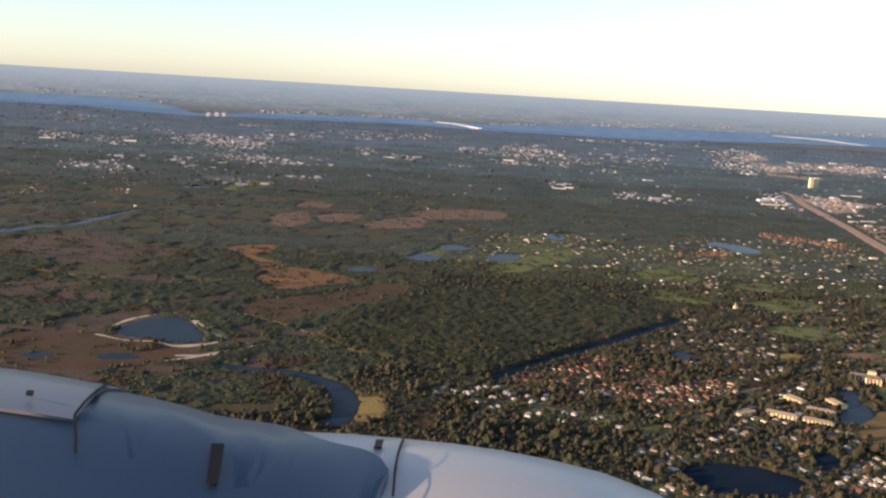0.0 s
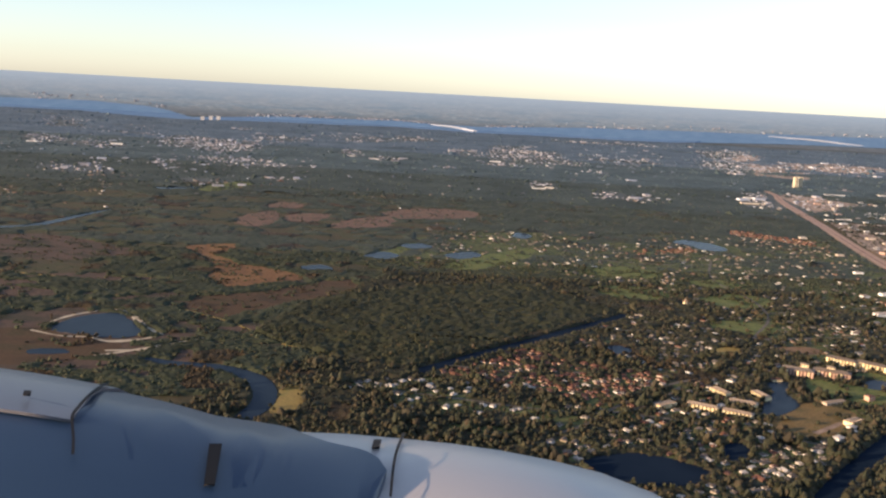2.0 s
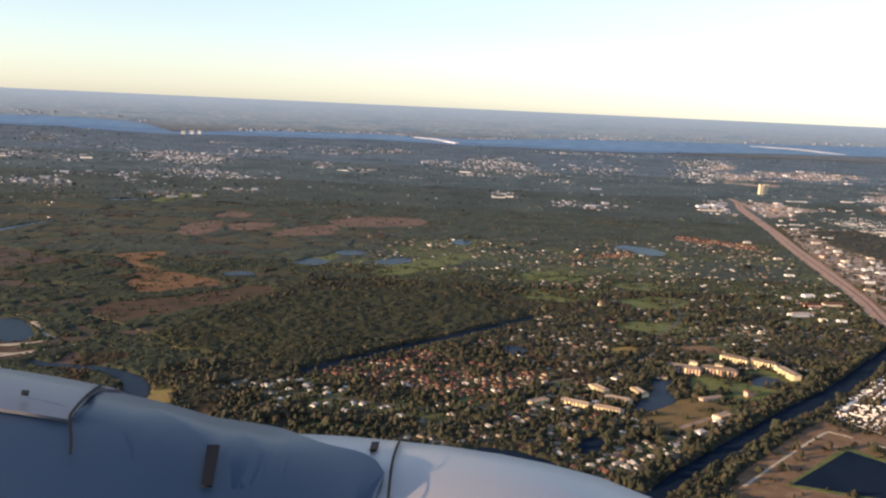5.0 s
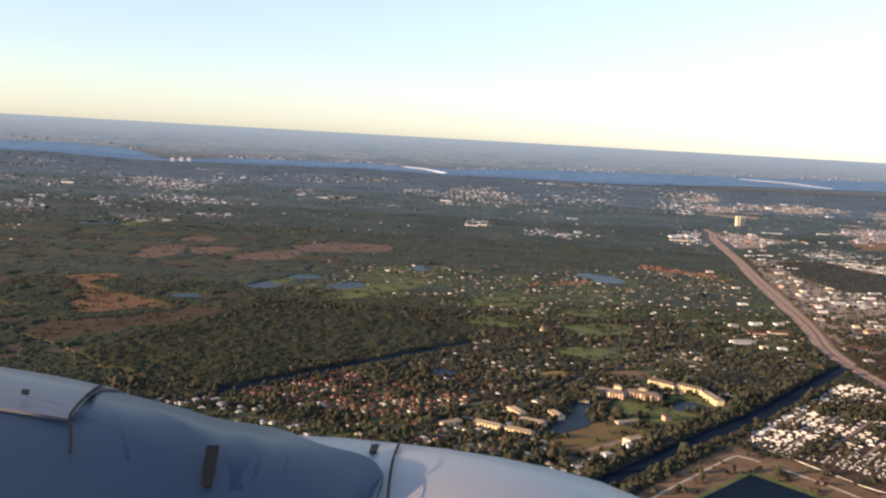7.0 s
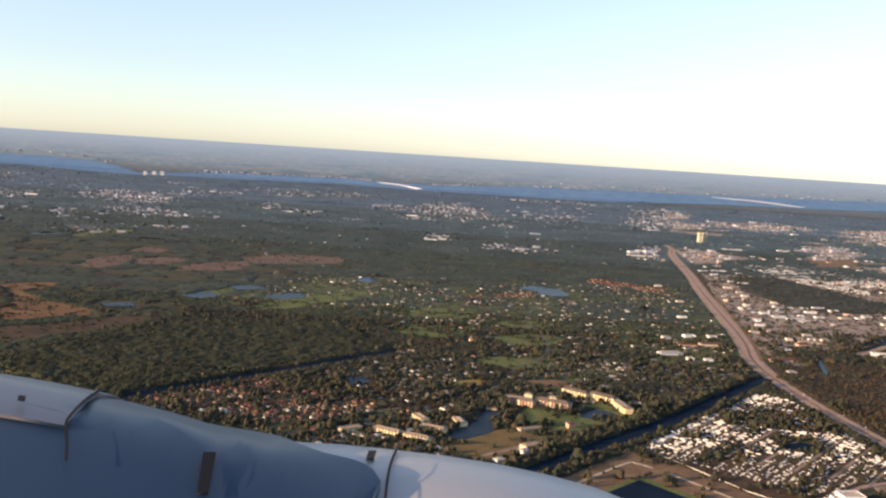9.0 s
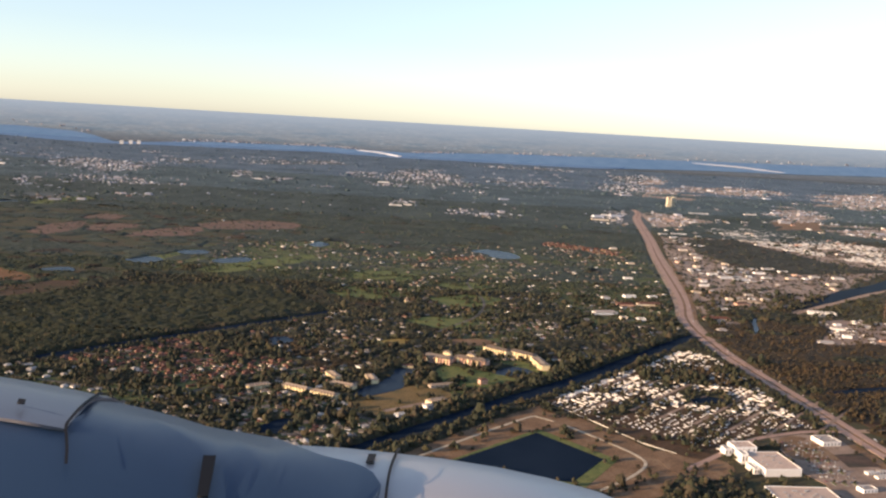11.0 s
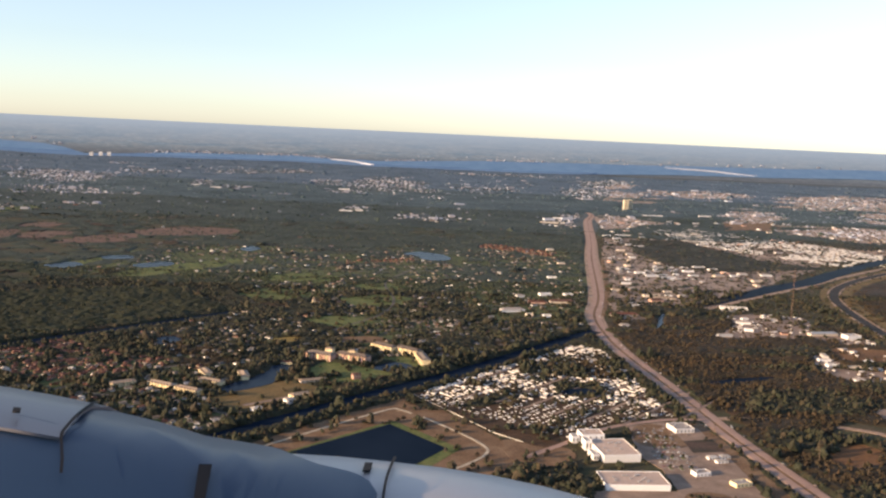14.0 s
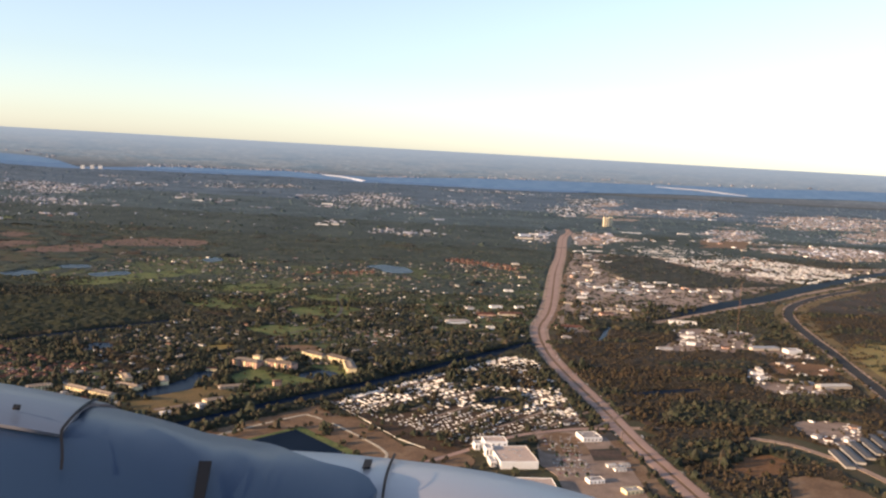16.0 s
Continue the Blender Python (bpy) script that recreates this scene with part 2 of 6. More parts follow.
M_WALL_S = varied("stucco_far", [(0.0, (0.20, 0.165, 0.14)), (0.3, (0.11, 0.095, 0.085)), (0.55, (0.28, 0.24, 0.21)), (0.78, (0.14, 0.12, 0.105)), (0.88, (0.74, 0.74, 0.74)), (1.0, (0.80, 0.81, 0.82))], 0.85, "island", 0.5, 0.15)
M_CLAYWALL = varied("clay_stucco", [(0.0, (0.1685, 0.0931, 0.0672)), (0.75, (0.2246, 0.1377, 0.1018)), (1.0, (0.5616, 0.4750, 0.4176))], 0.85, "object", 0.5, 0.2)
TILE = [(0.0, (0.0958, 0.0428, 0.0307)), (0.5, (0.1438, 0.0626, 0.0433)), (0.8, (0.1278, 0.0700, 0.0560)), (1.0, (0.0878, 0.0412, 0.0326))]
SHINGLE = [(0.0, (0.11, 0.09, 0.075)), (0.4, (0.17, 0.135, 0.11)), (0.7, (0.085, 0.075, 0.07)), (1.0, (0.24, 0.20, 0.165))]
PALE = [(0.0, (0.4524, 0.4212, 0.3840)), (0.5, (0.3276, 0.2964, 0.2720)), (1.0, (0.5148, 0.4914, 0.4640))]
M_TILE, M_SHINGLE, M_PALE = (varied(n, s, 0.8, "object", 0.3, 0.3) for n, s in (("clay_tile", TILE), ("asphalt_shingle", SHINGLE), ("pale_roofing", PALE)))
M_TAN = varied("tan_tile", [(0.0, (0.30, 0.23, 0.17)), (1.0, (0.37, 0.29, 0.22))], 0.8, "object", 0.3, 0.3)
M_ROOF_S = varied("roofs_far", [(0.0, (0.2160, 0.0988, 0.0640)), (0.2, (0.1440, 0.1254, 0.1120)), (0.45, (0.1872, 0.1672, 0.1480)), (0.7, (0.0864, 0.0760, 0.0704)), (0.9, (0.1440, 0.1254, 0.1120)), (1.0, (0.3312, 0.3192, 0.2960))], 0.8, "island", 0.3, 0.3)
M_CLAYWALL_S = varied("clay_stucco_far", [(0.0, (0.1685, 0.0931, 0.0672)), (0.75, (0.2434, 0.1472, 0.1120)), (1.0, (0.5616, 0.4750, 0.4176))], 0.85, "island", 0.5, 0.2)
M_TILE_S = varied("clay_tile_far", TILE, 0.8, "island", 0.3, 0.3)
M_WHITE = varied("white_metal_siding", [(0.0, (0.84, 0.83, 0.82)), (0.25, (0.62, 0.58, 0.52)), (0.4, (0.86, 0.86, 0.85)), (0.6, (0.80, 0.79, 0.77)), (0.72, (0.40, 0.36, 0.31)), (0.85, (0.84, 0.83, 0.81)), (1.0, (0.70, 0.68, 0.64))], 0.5, "object", 0.6, 0.15)
M_WHITE_S = varied("white_metal_siding_far", [(0.0, (0.82, 0.80, 0.76)), (0.3, (0.62, 0.57, 0.50)), (0.6, (0.84, 0.82, 0.79)), (1.0, (0.56, 0.51, 0.45))], 0.5, "island", 0.6, 0.15)
M_CREAM = varied("cream_stucco", [(0.0, (0.84, 0.72, 0.45)), (1.0, (0.80, 0.66, 0.42))], 0.8, "object", 0.8, 0.18)
M_BEIGE = varied("beige_stucco", [(0.0, (0.76, 0.69, 0.58)), (0.5, (0.55, 0.46, 0.37)), (1.0, (0.70, 0.60, 0.50))], 0.8, "object", 0.8, 0.18)
M_ROSE = varied("rose_stucco", [(0.0, (0.58, 0.38, 0.30)), (1.0, (0.52, 0.34, 0.27))], 0.8, "object", 0.8, 0.18)
M_SHOPWHITE = varied("white_painted_masonry", [(0.0, (0.8064, 0.8019, 0.8162)), (0.6, (0.7680, 0.7623, 0.7632)), (1.0, (0.6336, 0.6039, 0.5830))], 0.6, "object", 0.8, 0.15)
M_CREAMWHITE = varied("cream_white_masonry", [(0.0, (0.70, 0.62, 0.46)), (1.0, (0.64, 0.56, 0.42))], 0.7, "object", 0.8, 0.15)
M_TAR = varied("flat_roofing", [(0.0, (0.2880, 0.2480, 0.2214)), (0.5, (0.3680, 0.3280, 0.3034)), (1.0, (0.4480, 0.4160, 0.3936))], 0.85, "object", 1.2, 0.3)
M_ROSEROOF = varied("pinkish_roof_gravel", [(0.0, (0.50, 0.38, 0.31)), (1.0, (0.55, 0.42, 0.34))], 0.9, "object", 1.4, 0.3)
M_STEEL = varied("ribbed_roof_steel", [(0.0, (0.06, 0.06, 0.065)), (1.0, (0.085, 0.083, 0.085))], 0.7, "object", 0.5, 0.25)
M_GALV = varied("galvanised_steel", [(0.0, (0.45, 0.44, 0.43)), (1.0, (0.52, 0.51, 0.50))], 0.5, "object", 0.3, 0.2, 0.6)
M_CONCRETE = varied("concrete", [(0.0, (0.52, 0.49, 0.44)), (1.0, (0.60, 0.57, 0.52))], 0.85, "object", 1.0, 0.25)
# Concrete made fainter and bluer in its colour, for the haze of distance.
M_BRIDGE = varied("far_bridge_concrete", [(0.0, (0.36, 0.40, 0.50)), (1.0, (0.42, 0.46, 0.56))], 0.85, "object", 6.0, 0.2)
M_CARS = varied("car_paint", [(0.0, (0.75, 0.75, 0.74)), (0.3, (0.05, 0.05, 0.055)), (0.45, (0.4, 0.41, 0.42)), (0.65, (0.30, 0.03, 0.025)), (0.8, (0.06, 0.10, 0.22)), (1.0, (0.7, 0.68, 0.62))], 0.3, "object", 0.5, 0.1)
M_RUBBER = varied("rubber", [(0.0, (0.02, 0.02, 0.02)), (1.0, (0.03, 0.03, 0.03))], 0.8, "object", 0.1, 0.2)


def glass_dark(name):
    m, nt, b = material(name, 0.08)
    b.inputs["Base Color"].default_value = (0.02, 0.025, 0.03, 1)
    n = noise_at(nt, 3.0, 2)
    nt.links.new(ramp(nt, n, [(0.3, (0.015, 0.018, 0.022)), (0.7, (0.04, 0.045, 0.05))]), b.inputs["Base Color"])
    return m


M_GLASS = glass_dark("window_glass")


def water(name, low, high, rough, wave, depth, gloss):
    m, nt, b = material(name, rough)
    nt.links.new(ramp(nt, noise_at(nt, 60, 3), [(0.35, low), (0.65, high)]), b.inputs["Base Color"])
    b.inputs["IOR"].default_value = 1.12 if gloss < 0.05 else 1.2
    b.inputs["Specular IOR Level"].default_value = gloss
    relief(nt, b, noise_at(nt, wave, 3), 0.5, depth)
    return m


# Near-black and almost without reflection: bank shade is put into this water.
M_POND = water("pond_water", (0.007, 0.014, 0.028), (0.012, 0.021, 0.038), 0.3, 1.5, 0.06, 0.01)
# Lighter, glossier copy for water that mirrors more sky at a flat angle.
M_LAKE = water("brighter_lake_water", (0.012, 0.022, 0.040), (0.02, 0.034, 0.056), 0.25, 1.5, 0.06, 0.07)
# The blue of the mirrored sky is painted into the river's base colour.
M_RIVER = water("river_water", (0.095, 0.175, 0.30), (0.120, 0.205, 0.335), 0.45, 6.0, 0.4, 0.2)


def cowl_paint(name, a, c, rough, metal, coat=0.1):
    m, nt, b = material(name, rough, metal)
    n = noise_at(nt, 0.35, 6, 0.7, (0.15, 1, 1))
    nt.links.new(ramp(nt, n, [(0.3, a), (0.7, c)]), b.inputs["Base Color"])
    b.inputs["Coat Weight"].default_value, b.inputs["Coat Roughness"].default_value = coat, 0.15
    b.inputs["Specular IOR Level"].default_value = 0.35
    return m


# The dark slate blue also carries shadow lying on the hood.
M_COWL = cowl_paint("slate_blue_and_shade_cowling", (0.016, 0.037, 0.078), (0.021, 0.046, 0.095), 0.44, 0.0)
M_FAIR = cowl_paint("white_nacelle_paint", (0.36, 0.35, 0.36), (0.42, 0.40, 0.405), 0.42, 0.05)
M_LIP = cowl_paint("pale_lip_paint", (0.105, 0.11, 0.14), (0.155, 0.155, 0.18), 0.4, 0.2)
M_GAP = cowl_paint("dark_joint_sealant", (0.004, 0.005, 0.008), (0.008, 0.009, 0.013), 0.9, 0.0, 0.0)


# ---- makers ----
def part(name, data, mat, parent=None, label="", kind=""):
    """One mesh object, from a bmesh or a mesh, under a thing or a part."""
    if isinstance(data, bmesh.types.BMesh):
        me = bpy.data.meshes.new(name)
        data.to_mesh(me)
        data.free()
    else:
        me = data
    if mat and not me.materials:
        me.materials.append(mat)
    ob = new(name, me)
    ob.parent = parent
    return tagged(ob, label, "", "", kind)


def thing(name, m, label, category, group=""):
    """An empty at a thing's base."""
    ob = new(name)
    ob.matrix_basis = m
    return tagged(ob, label, category, group)


def mesh_of(name, verts, faces, mat=None):
    me = bpy.data.meshes.new(name)
    me.from_pydata(verts.tolist() if hasattr(verts, "tolist") else verts, [], faces.tolist() if hasattr(faces, "tolist") else faces)
    if mat:
        me.materials.append(mat)
    return me


def box(bm, x0, x1, y0, y1, z0, z1, bevel=0.0):
    v = [bm.verts.new(p) for p in ((x0, y0, z0), (x1, y0, z0), (x1, y1, z0), (x0, y1, z0), (x0, y0, z1), (x1, y0, z1), (x1, y1, z1), (x0, y1, z1))]
    f = [bm.faces.new([v[i] for i in q]) for q in ((3, 2, 1, 0), (4, 5, 6, 7), (0, 1, 5, 4), (1, 2, 6, 5), (2, 3, 7, 6), (3, 0, 4, 7))]
    if bevel:
        bmesh.ops.bevel(bm, geom=list({e for q in f for e in q.edges}), offset=bevel, segments=1, affect="EDGES")
    return bm


def box_mesh(name, *a, mat=None, bevel=0.0):
    bm = box(bmesh.new(), *a, bevel=bevel)
    me = bpy.data.meshes.new(name)
    bm.to_mesh(me)
    bm.free()
    if mat:
        me.materials.append(mat)
    return me


def hip(bm, x0, x1, y0, y1, z, rise, over=0.25, gable=False):
    """A hipped or gabled roof with its eaves' thickness."""
    x0, x1, y0, y1 = x0 - over, x1 + over, y0 - over, y1 + over
    run = 0.0 if gable else min(x1 - x0, y1 - y0) / 2
    if x1 - x0 >= y1 - y0:
        r = ((x0 + run, (y0 + y1) / 2), (x1 - run - 1e-3, (y0 + y1) / 2))
        order = ((0, 1, 5, 4), (1, 2, 5), (2, 3, 4, 5), (3, 0, 4))
    else:
        r = (((x0 + x1) / 2, y0 + run), ((x0 + x1) / 2, y1 - run - 1e-3))
        order = ((0, 1, 4), (1, 2, 5, 4), (2, 3, 5), (3, 0, 4, 5))
    low = [bm.verts.new((x, y, z)) for x, y in ((x0, y0), (x1, y0), (x1, y1), (x0, y1))]
    edge = [bm.verts.new((v.co.x, v.co.y, z + 0.08)) for v in low]
    top = edge + [bm.verts.new((x, y, z + rise)) for x, y in r]
    for q in order:
        bm.faces.new([top[i] for i in q])
    for i in range(4):
        bm.faces.new((low[i], low[(i + 1) % 4], edge[(i + 1) % 4], edge[i]))
    bm.faces.new(low[::-1])
    return bm


def spline(pts, n=8, closed=False):
    """Points along a smooth line through pts."""
    p = [Vector(q) for q in pts]
    k, out = len(p), []
    for i in range(k if closed else k - 1):
        a, b = p[i], p[(i + 1) % k]
        before = p[(i - 1) % k] if closed or i else 2 * a - b
        after = p[(i + 2) % k] if closed or i + 2 < k else 2 * b - a
        for j in range(n):
            s = j / n
            out.append(0.5 * (2 * a + (b - before) * s + (2 * before - 5 * a + 4 * b - after) * s * s + (3 * a - before - 3 * b + after) * s ** 3))
    if not closed:
        out.append(p[-1])
    return out


def vnoise(x, y, size, seed=0):
    """Smooth value noise from 0 to 1."""
    x, y = np.asarray(x, float) / size, np.asarray(y, float) / size
    i, j = np.floor(x).astype(np.int64), np.floor(y).astype(np.int64)
    u, v = x - i, y - j
    u, v = u * u * (3 - 2 * u), v * v * (3 - 2 * v)

    def h(a, b):
        k = (a * 374761393 + b * 668265263 + seed * 982451653) & 0xFFFFFFFF
        k = ((k ^ (k >> 13)) * 1274126177) & 0xFFFFFFFF
        return ((k ^ (k >> 16)) & 0xFFFF) / 65535.0
    return (h(i, j) * (1 - u) + h(i + 1, j) * u) * (1 - v) + (h(i, j + 1) * (1 - u) + h(i + 1, j + 1) * u) * v


def inside(poly, x, y):
    ok = np.zeros(np.shape(x), bool)
    q = poly[-1]
    for p in poly:
        if p[1] != q[1]:
            ok ^= ((p[1] > y) != (q[1] > y)) & (x < (q[0] - p[0]) * (y - p[1]) / (q[1] - p[1]) + p[0])
        q = p
    return ok


# what is already taken on the ground, on a plan of 1 m squares: 1 open, 2 built
GX0, GY0, GX1, GY1 = -560, 330, 1240, 1560
TAKEN = np.zeros((GY1 - GY0, GX1 - GX0), np.uint8)
PX, PY = np.meshgrid(np.arange(GX0, GX1) + 0.5, np.arange(GY0, GY1) + 0.5)


def take(poly, value):
    xs, ys = [p[0] for p in poly], [p[1] for p in poly]
    a, b = max(0, int(min(xs)) - GX0 - 1), min(GX1 - GX0, int(max(xs)) - GX0 + 2)
    c, d = max(0, int(min(ys)) - GY0 - 1), min(GY1 - GY0, int(max(ys)) - GY0 + 2)
    if a < b and c < d:
        cut = TAKEN[c:d, a:b]
        cut[inside(poly, PX[c:d, a:b], PY[c:d, a:b])] = value


def taken(x, y):
    i, j = np.floor(np.asarray(y) - GY0).astype(int), np.floor(np.asarray(x) - GX0).astype(int)
    ok = (i >= 0) & (j >= 0) & (i < TAKEN.shape[0]) & (j < TAKEN.shape[1])
    return np.where(ok, TAKEN[np.clip(i, 0, TAKEN.shape[0] - 1), np.clip(j, 0, TAKEN.shape[1] - 1)], 0)


LAYER = [0]


def ground_patch(name, pts, z, mat, label, category, wobble=1.5, value=1, smooth=True, rim=0.0):
    """A sheet of water, grass or paving with an uneven outline, lying on the ground."""
    line = spline([(x, y, 0) for x, y in pts], 8, True) if smooth else [Vector((x, y, 0)) for x, y in pts]
    if wobble:
        line = [p + Vector((noise.noise(p * 0.11) + 0.5 * noise.noise(p * 0.31), noise.noise(p * 0.11 + Vector((9, 9, 0))) + 0.5 * noise.noise(p * 0.31 + Vector((5, 0, 0))), 0)) * wobble for p in line]
    take([(p.x, p.y) for p in line], value)
    LAYER[0] += 1
    z += LAYER[0] * 0.0012
    bm = bmesh.new()
    top = [bm.verts.new((p.x, p.y, z)) for p in line]
    c = sum((p for p in line), Vector()) / len(line)
    skirt = [bm.verts.new((p.x + (p.x - c.x) * 0.004, p.y + (p.y - c.y) * 0.004, z - 0.3)) for p in line]
    f = bm.faces.new(top)
    for i in range(len(top)):
        j = (i + 1) % len(top)
        bm.faces.new((top[i], skirt[i], skirt[j], top[j]))
    bmesh.ops.triangulate(bm, faces=[f])
    bmesh.ops.recalc_face_normals(bm, faces=bm.faces[:])
    ob = part(name, bm, mat, None, label, "structure")
    return tagged(ob, label, category)


def ribbon(name, pts, width, z, mat, label, category, value=2, parent=None, n=10, thick=0.25, shift=0.0, margin=0.0):
    """A road, a canal or a track along a smooth line; widths may change along it."""
    line = spline([(x, y, 0) for x, y in pts], n)
    LAYER[0] += 1
    z += LAYER[0] * 0.0012
    ws = np.interp(np.linspace(0, 1, len(line)), np.linspace(0, 1, len(width)), width) if isinstance(width, (list, tuple)) else [width] * len(line)
    bm, rows_of, left, right = bmesh.new(), [], [], []
    for i, p in enumerate(line):
        d = (line[min(i + 1, len(line) - 1)] - line[max(i - 1, 0)]).normalized()
        s, h = Vector((-d.y, d.x, 0)), ws[i] / 2
        a, b = p + s * (shift + h), p + s * (shift - h)
        left.append((p + s * (shift + h + margin))[:2])
        right.append((p + s * (shift - h - margin))[:2])
        rows_of.append([bm.verts.new(v) for v in ((a.x, a.y, z - thick), (a.x, a.y, z), (b.x, b.y, z), (b.x, b.y, z - thick))])
    for r, q in zip(rows_of, rows_of[1:]):
        for k in range(3):
            bm.faces.new((r[k], r[k + 1], q[k + 1], q[k]))
    bmesh.ops.recalc_face_normals(bm, faces=bm.faces[:])
    if value:
        for i in range(len(left) - 1):
            take([left[i], left[i + 1], right[i + 1], right[i]], value)
    ob = part(name, bm, mat, parent, label, "" if parent else "structure")
    if not parent:
        tagged(ob, label, category)
    return ob

# ---- land and water ----
def far(x, y, z=0.0):
    """The land past 4.4 km drawn in, so that it still ends in the level horizon."""
    if y <= 4400:
        return Vector((x, y, z))
    s = (4400 + 460 * (1 - 4400 / y) + 10) / (y + 10)
    return Vector((200 + (x - 200) * s, (y + 10) * s - 10, 165 + (z - 165) * s))


bm = bmesh.new()
xs, ys = [-7000, -3500, -1500, -500, 500, 1500, 3500, 7000], [-3000, -500, 300, 900, 1800, 3000, 4405]
grid = [[bm.verts.new((x, y, 0)) for x in xs] for y in ys]
for r, q in zip(grid, grid[1:]):
    for i in range(len(xs) - 1):
        bm.faces.new((r[i], r[i + 1], q[i + 1], q[i]))
tagged(part("ground", bm, M_GROUND, None, "flat scrubby ground in dull green and brown", "structure"), category="ground")

bm = bmesh.new()
deep = [4400.5, 4700, 5100, 5700, 6600, 8000, 11000, 18000, 40000, 200000]
grid = [[bm.verts.new(far(u * (y + 10) + 200, y)) for u in np.linspace(-0.95, 0.95, 40)] for y in deep]
for r, q in zip(grid, grid[1:]):
    for i in range(39):
        bm.faces.new((r[i], r[i + 1], q[i + 1], q[i]))
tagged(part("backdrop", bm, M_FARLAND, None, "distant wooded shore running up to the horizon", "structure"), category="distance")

# the two banks: bearing from the start, as x over y, and distance
NEAR = [(-0.54, 4150), (-0.47, 4160), (-0.42, 4205), (-0.38, 4220), (-0.35, 4104), (-0.32, 3994), (-0.29, 3941), (-0.266, 3905), (-0.23, 3995), (-0.169, 4106), (-0.109, 4165), (-0.048, 4290), (0.012, 4200), (0.043, 4120), (0.103, 4168), (0.194, 4169), (0.255, 4240), (0.316, 4557), (0.377, 4830), (0.438, 4950), (0.479, 5050), (0.553, 5486), (0.66, 5600)]
FAR = [(-0.54, 5500), (-0.47, 5560), (-0.434, 5750), (-0.38, 5900), (-0.35, 5650), (-0.32, 5400), (-0.29, 4900), (-0.272, 4397), (-0.26, 4150), (-0.23, 4346), (-0.17, 4844), (-0.109, 5009), (-0.049, 5186), (-0.018, 5012), (0.012, 4929), (0.042, 4930), (0.103, 5380), (0.133, 5691), (0.193, 6000), (0.254, 6300), (0.315, 6500), (0.376, 6900), (0.436, 7200), (0.478, 7500), (0.562, 8500), (0.66, 9000)]


def shore(line, u):
    return np.interp(u, [p[0] for p in line], [p[1] for p in line])


bm = bmesh.new()
grid = []
for k in range(8):
    row = []
    for u in np.linspace(-0.54, 0.66, 160):
        a, b = shore(NEAR, u) + 18 * noise.noise((u * 40, 0, 0)), shore(FAR, u) + 60 * noise.noise((u * 30, 5, 0))
        y = a + (b - a) * k / 7
        p = far(u * y, y)
        row.append(bm.verts.new(p + (Vector((200, -10, 165)) - p).normalized() * 6 + Vector((0, 0, 0.5))))
    grid.append(row)
for r, q in zip(grid, grid[1:]):
    for i in range(159):
        bm.faces.new((r[i], r[i + 1], q[i + 1], q[i]))
tagged(part("river", bm, M_RIVER, None, "wide blue river crossing the plain before the horizon", "structure"), category="river")

ground_patch("plain", [(-3200, 1500), (-3200, 4402), (3600, 4402), (3600, 1500), (1500, 1480), (1000, 1560), (300, 1500), (-300, 1560), (-900, 1480)], 0.004, M_PLAIN, "scrub and garden ground of the far plain, haze in its colour", "ground", 25, 0, False)
# marsh with bare grass between the thickets
ground_patch("marsh", [(-190, 480), (-90, 500), (-85, 560), (-20, 600), (-75, 640), (-60, 720), (-10, 740), (-40, 800), (-130, 830), (-260, 800), (-420, 700), (-420, 560)], 0.02, M_MARSH, "brown winter marsh grass with scattered thickets", "marsh", 6, 0)
ground_patch("marsh", [(-216, 947), (-197, 975), (-169, 984), (-168, 942), (-180, 921), (-158, 897), (-138, 874), (-109, 861), (-78, 838), (-74, 814), (-100, 791), (-126, 770), (-142, 779), (-159, 818), (-155, 840), (-179, 889), (-197, 920)], 0.08, M_RUST, "rust-orange patch of open marsh grass", "marsh", 4)
ground_patch("marsh", [(-140, 676), (-146, 727), (-96, 765), (-38, 827), (-21, 785), (-72, 720), (-115, 656)], 0.08, M_HEATH, "brown marsh grass beside the pine wood", "marsh", 10)
ground_patch("marsh", [(-390, 856), (-424, 944), (-374, 981), (-304, 951), (-254, 901), (-298, 851), (-349, 846)], 0.08, M_MARSH, "long brown clearing of marsh grass", "marsh", 6)
ground_patch("marsh", [(-351, 739), (-332, 758), (-272, 750), (-324, 720)], 0.08, M_MARSH, "narrow brown clearing of marsh grass", "marsh", 5)
for p in ([(-211, 1167), (-193, 1252), (-171, 1250), (-161, 1138), (-187, 1109)], [(-153, 1181), (-150, 1248), (-108, 1255), (-100, 1214), (-123, 1173)], [(-91, 1147), (-68, 1227), (-20, 1265), (-14, 1187), (-49, 1145)],
          [(-33, 1312), (24, 1375), (100, 1371), (87, 1293), (7, 1248), (-24, 1269)], [(-200, 1297), (-189, 1362), (-155, 1357), (-153, 1306)]):
    ground_patch("marsh", p, 0.08, M_ROSY, "rosy-brown clearing of marsh grass between thickets", "marsh", 7)
ground_patch("marsh", [(-282, 593), (-219, 613), (-199, 600), (-158, 588), (-160, 555), (-202, 530), (-256, 536)], 0.08, M_HEATH, "reddish wet marsh beside the borrow pond", "marsh", 4)

# water
ribbon("sand_bank", [(-221, 628), (-213, 652), (-192, 674), (-176, 663), (-160, 640), (-147, 622), (-136, 612)], (1, 4, 2.5, 6, 2, 7, 3, 6, 1), 0.10, M_SAND, "broken pale sand bank round the borrow pond", "sand", 1)
ribbon("sand_bank", [(-224, 606), (-200, 596), (-182, 597), (-165, 589), (-148, 597), (-140, 606)], (3, 1, 4, 1.5, 6, 2, 3), 0.10, M_SAND, "broken pale sand bank round the borrow pond", "sand", 1)
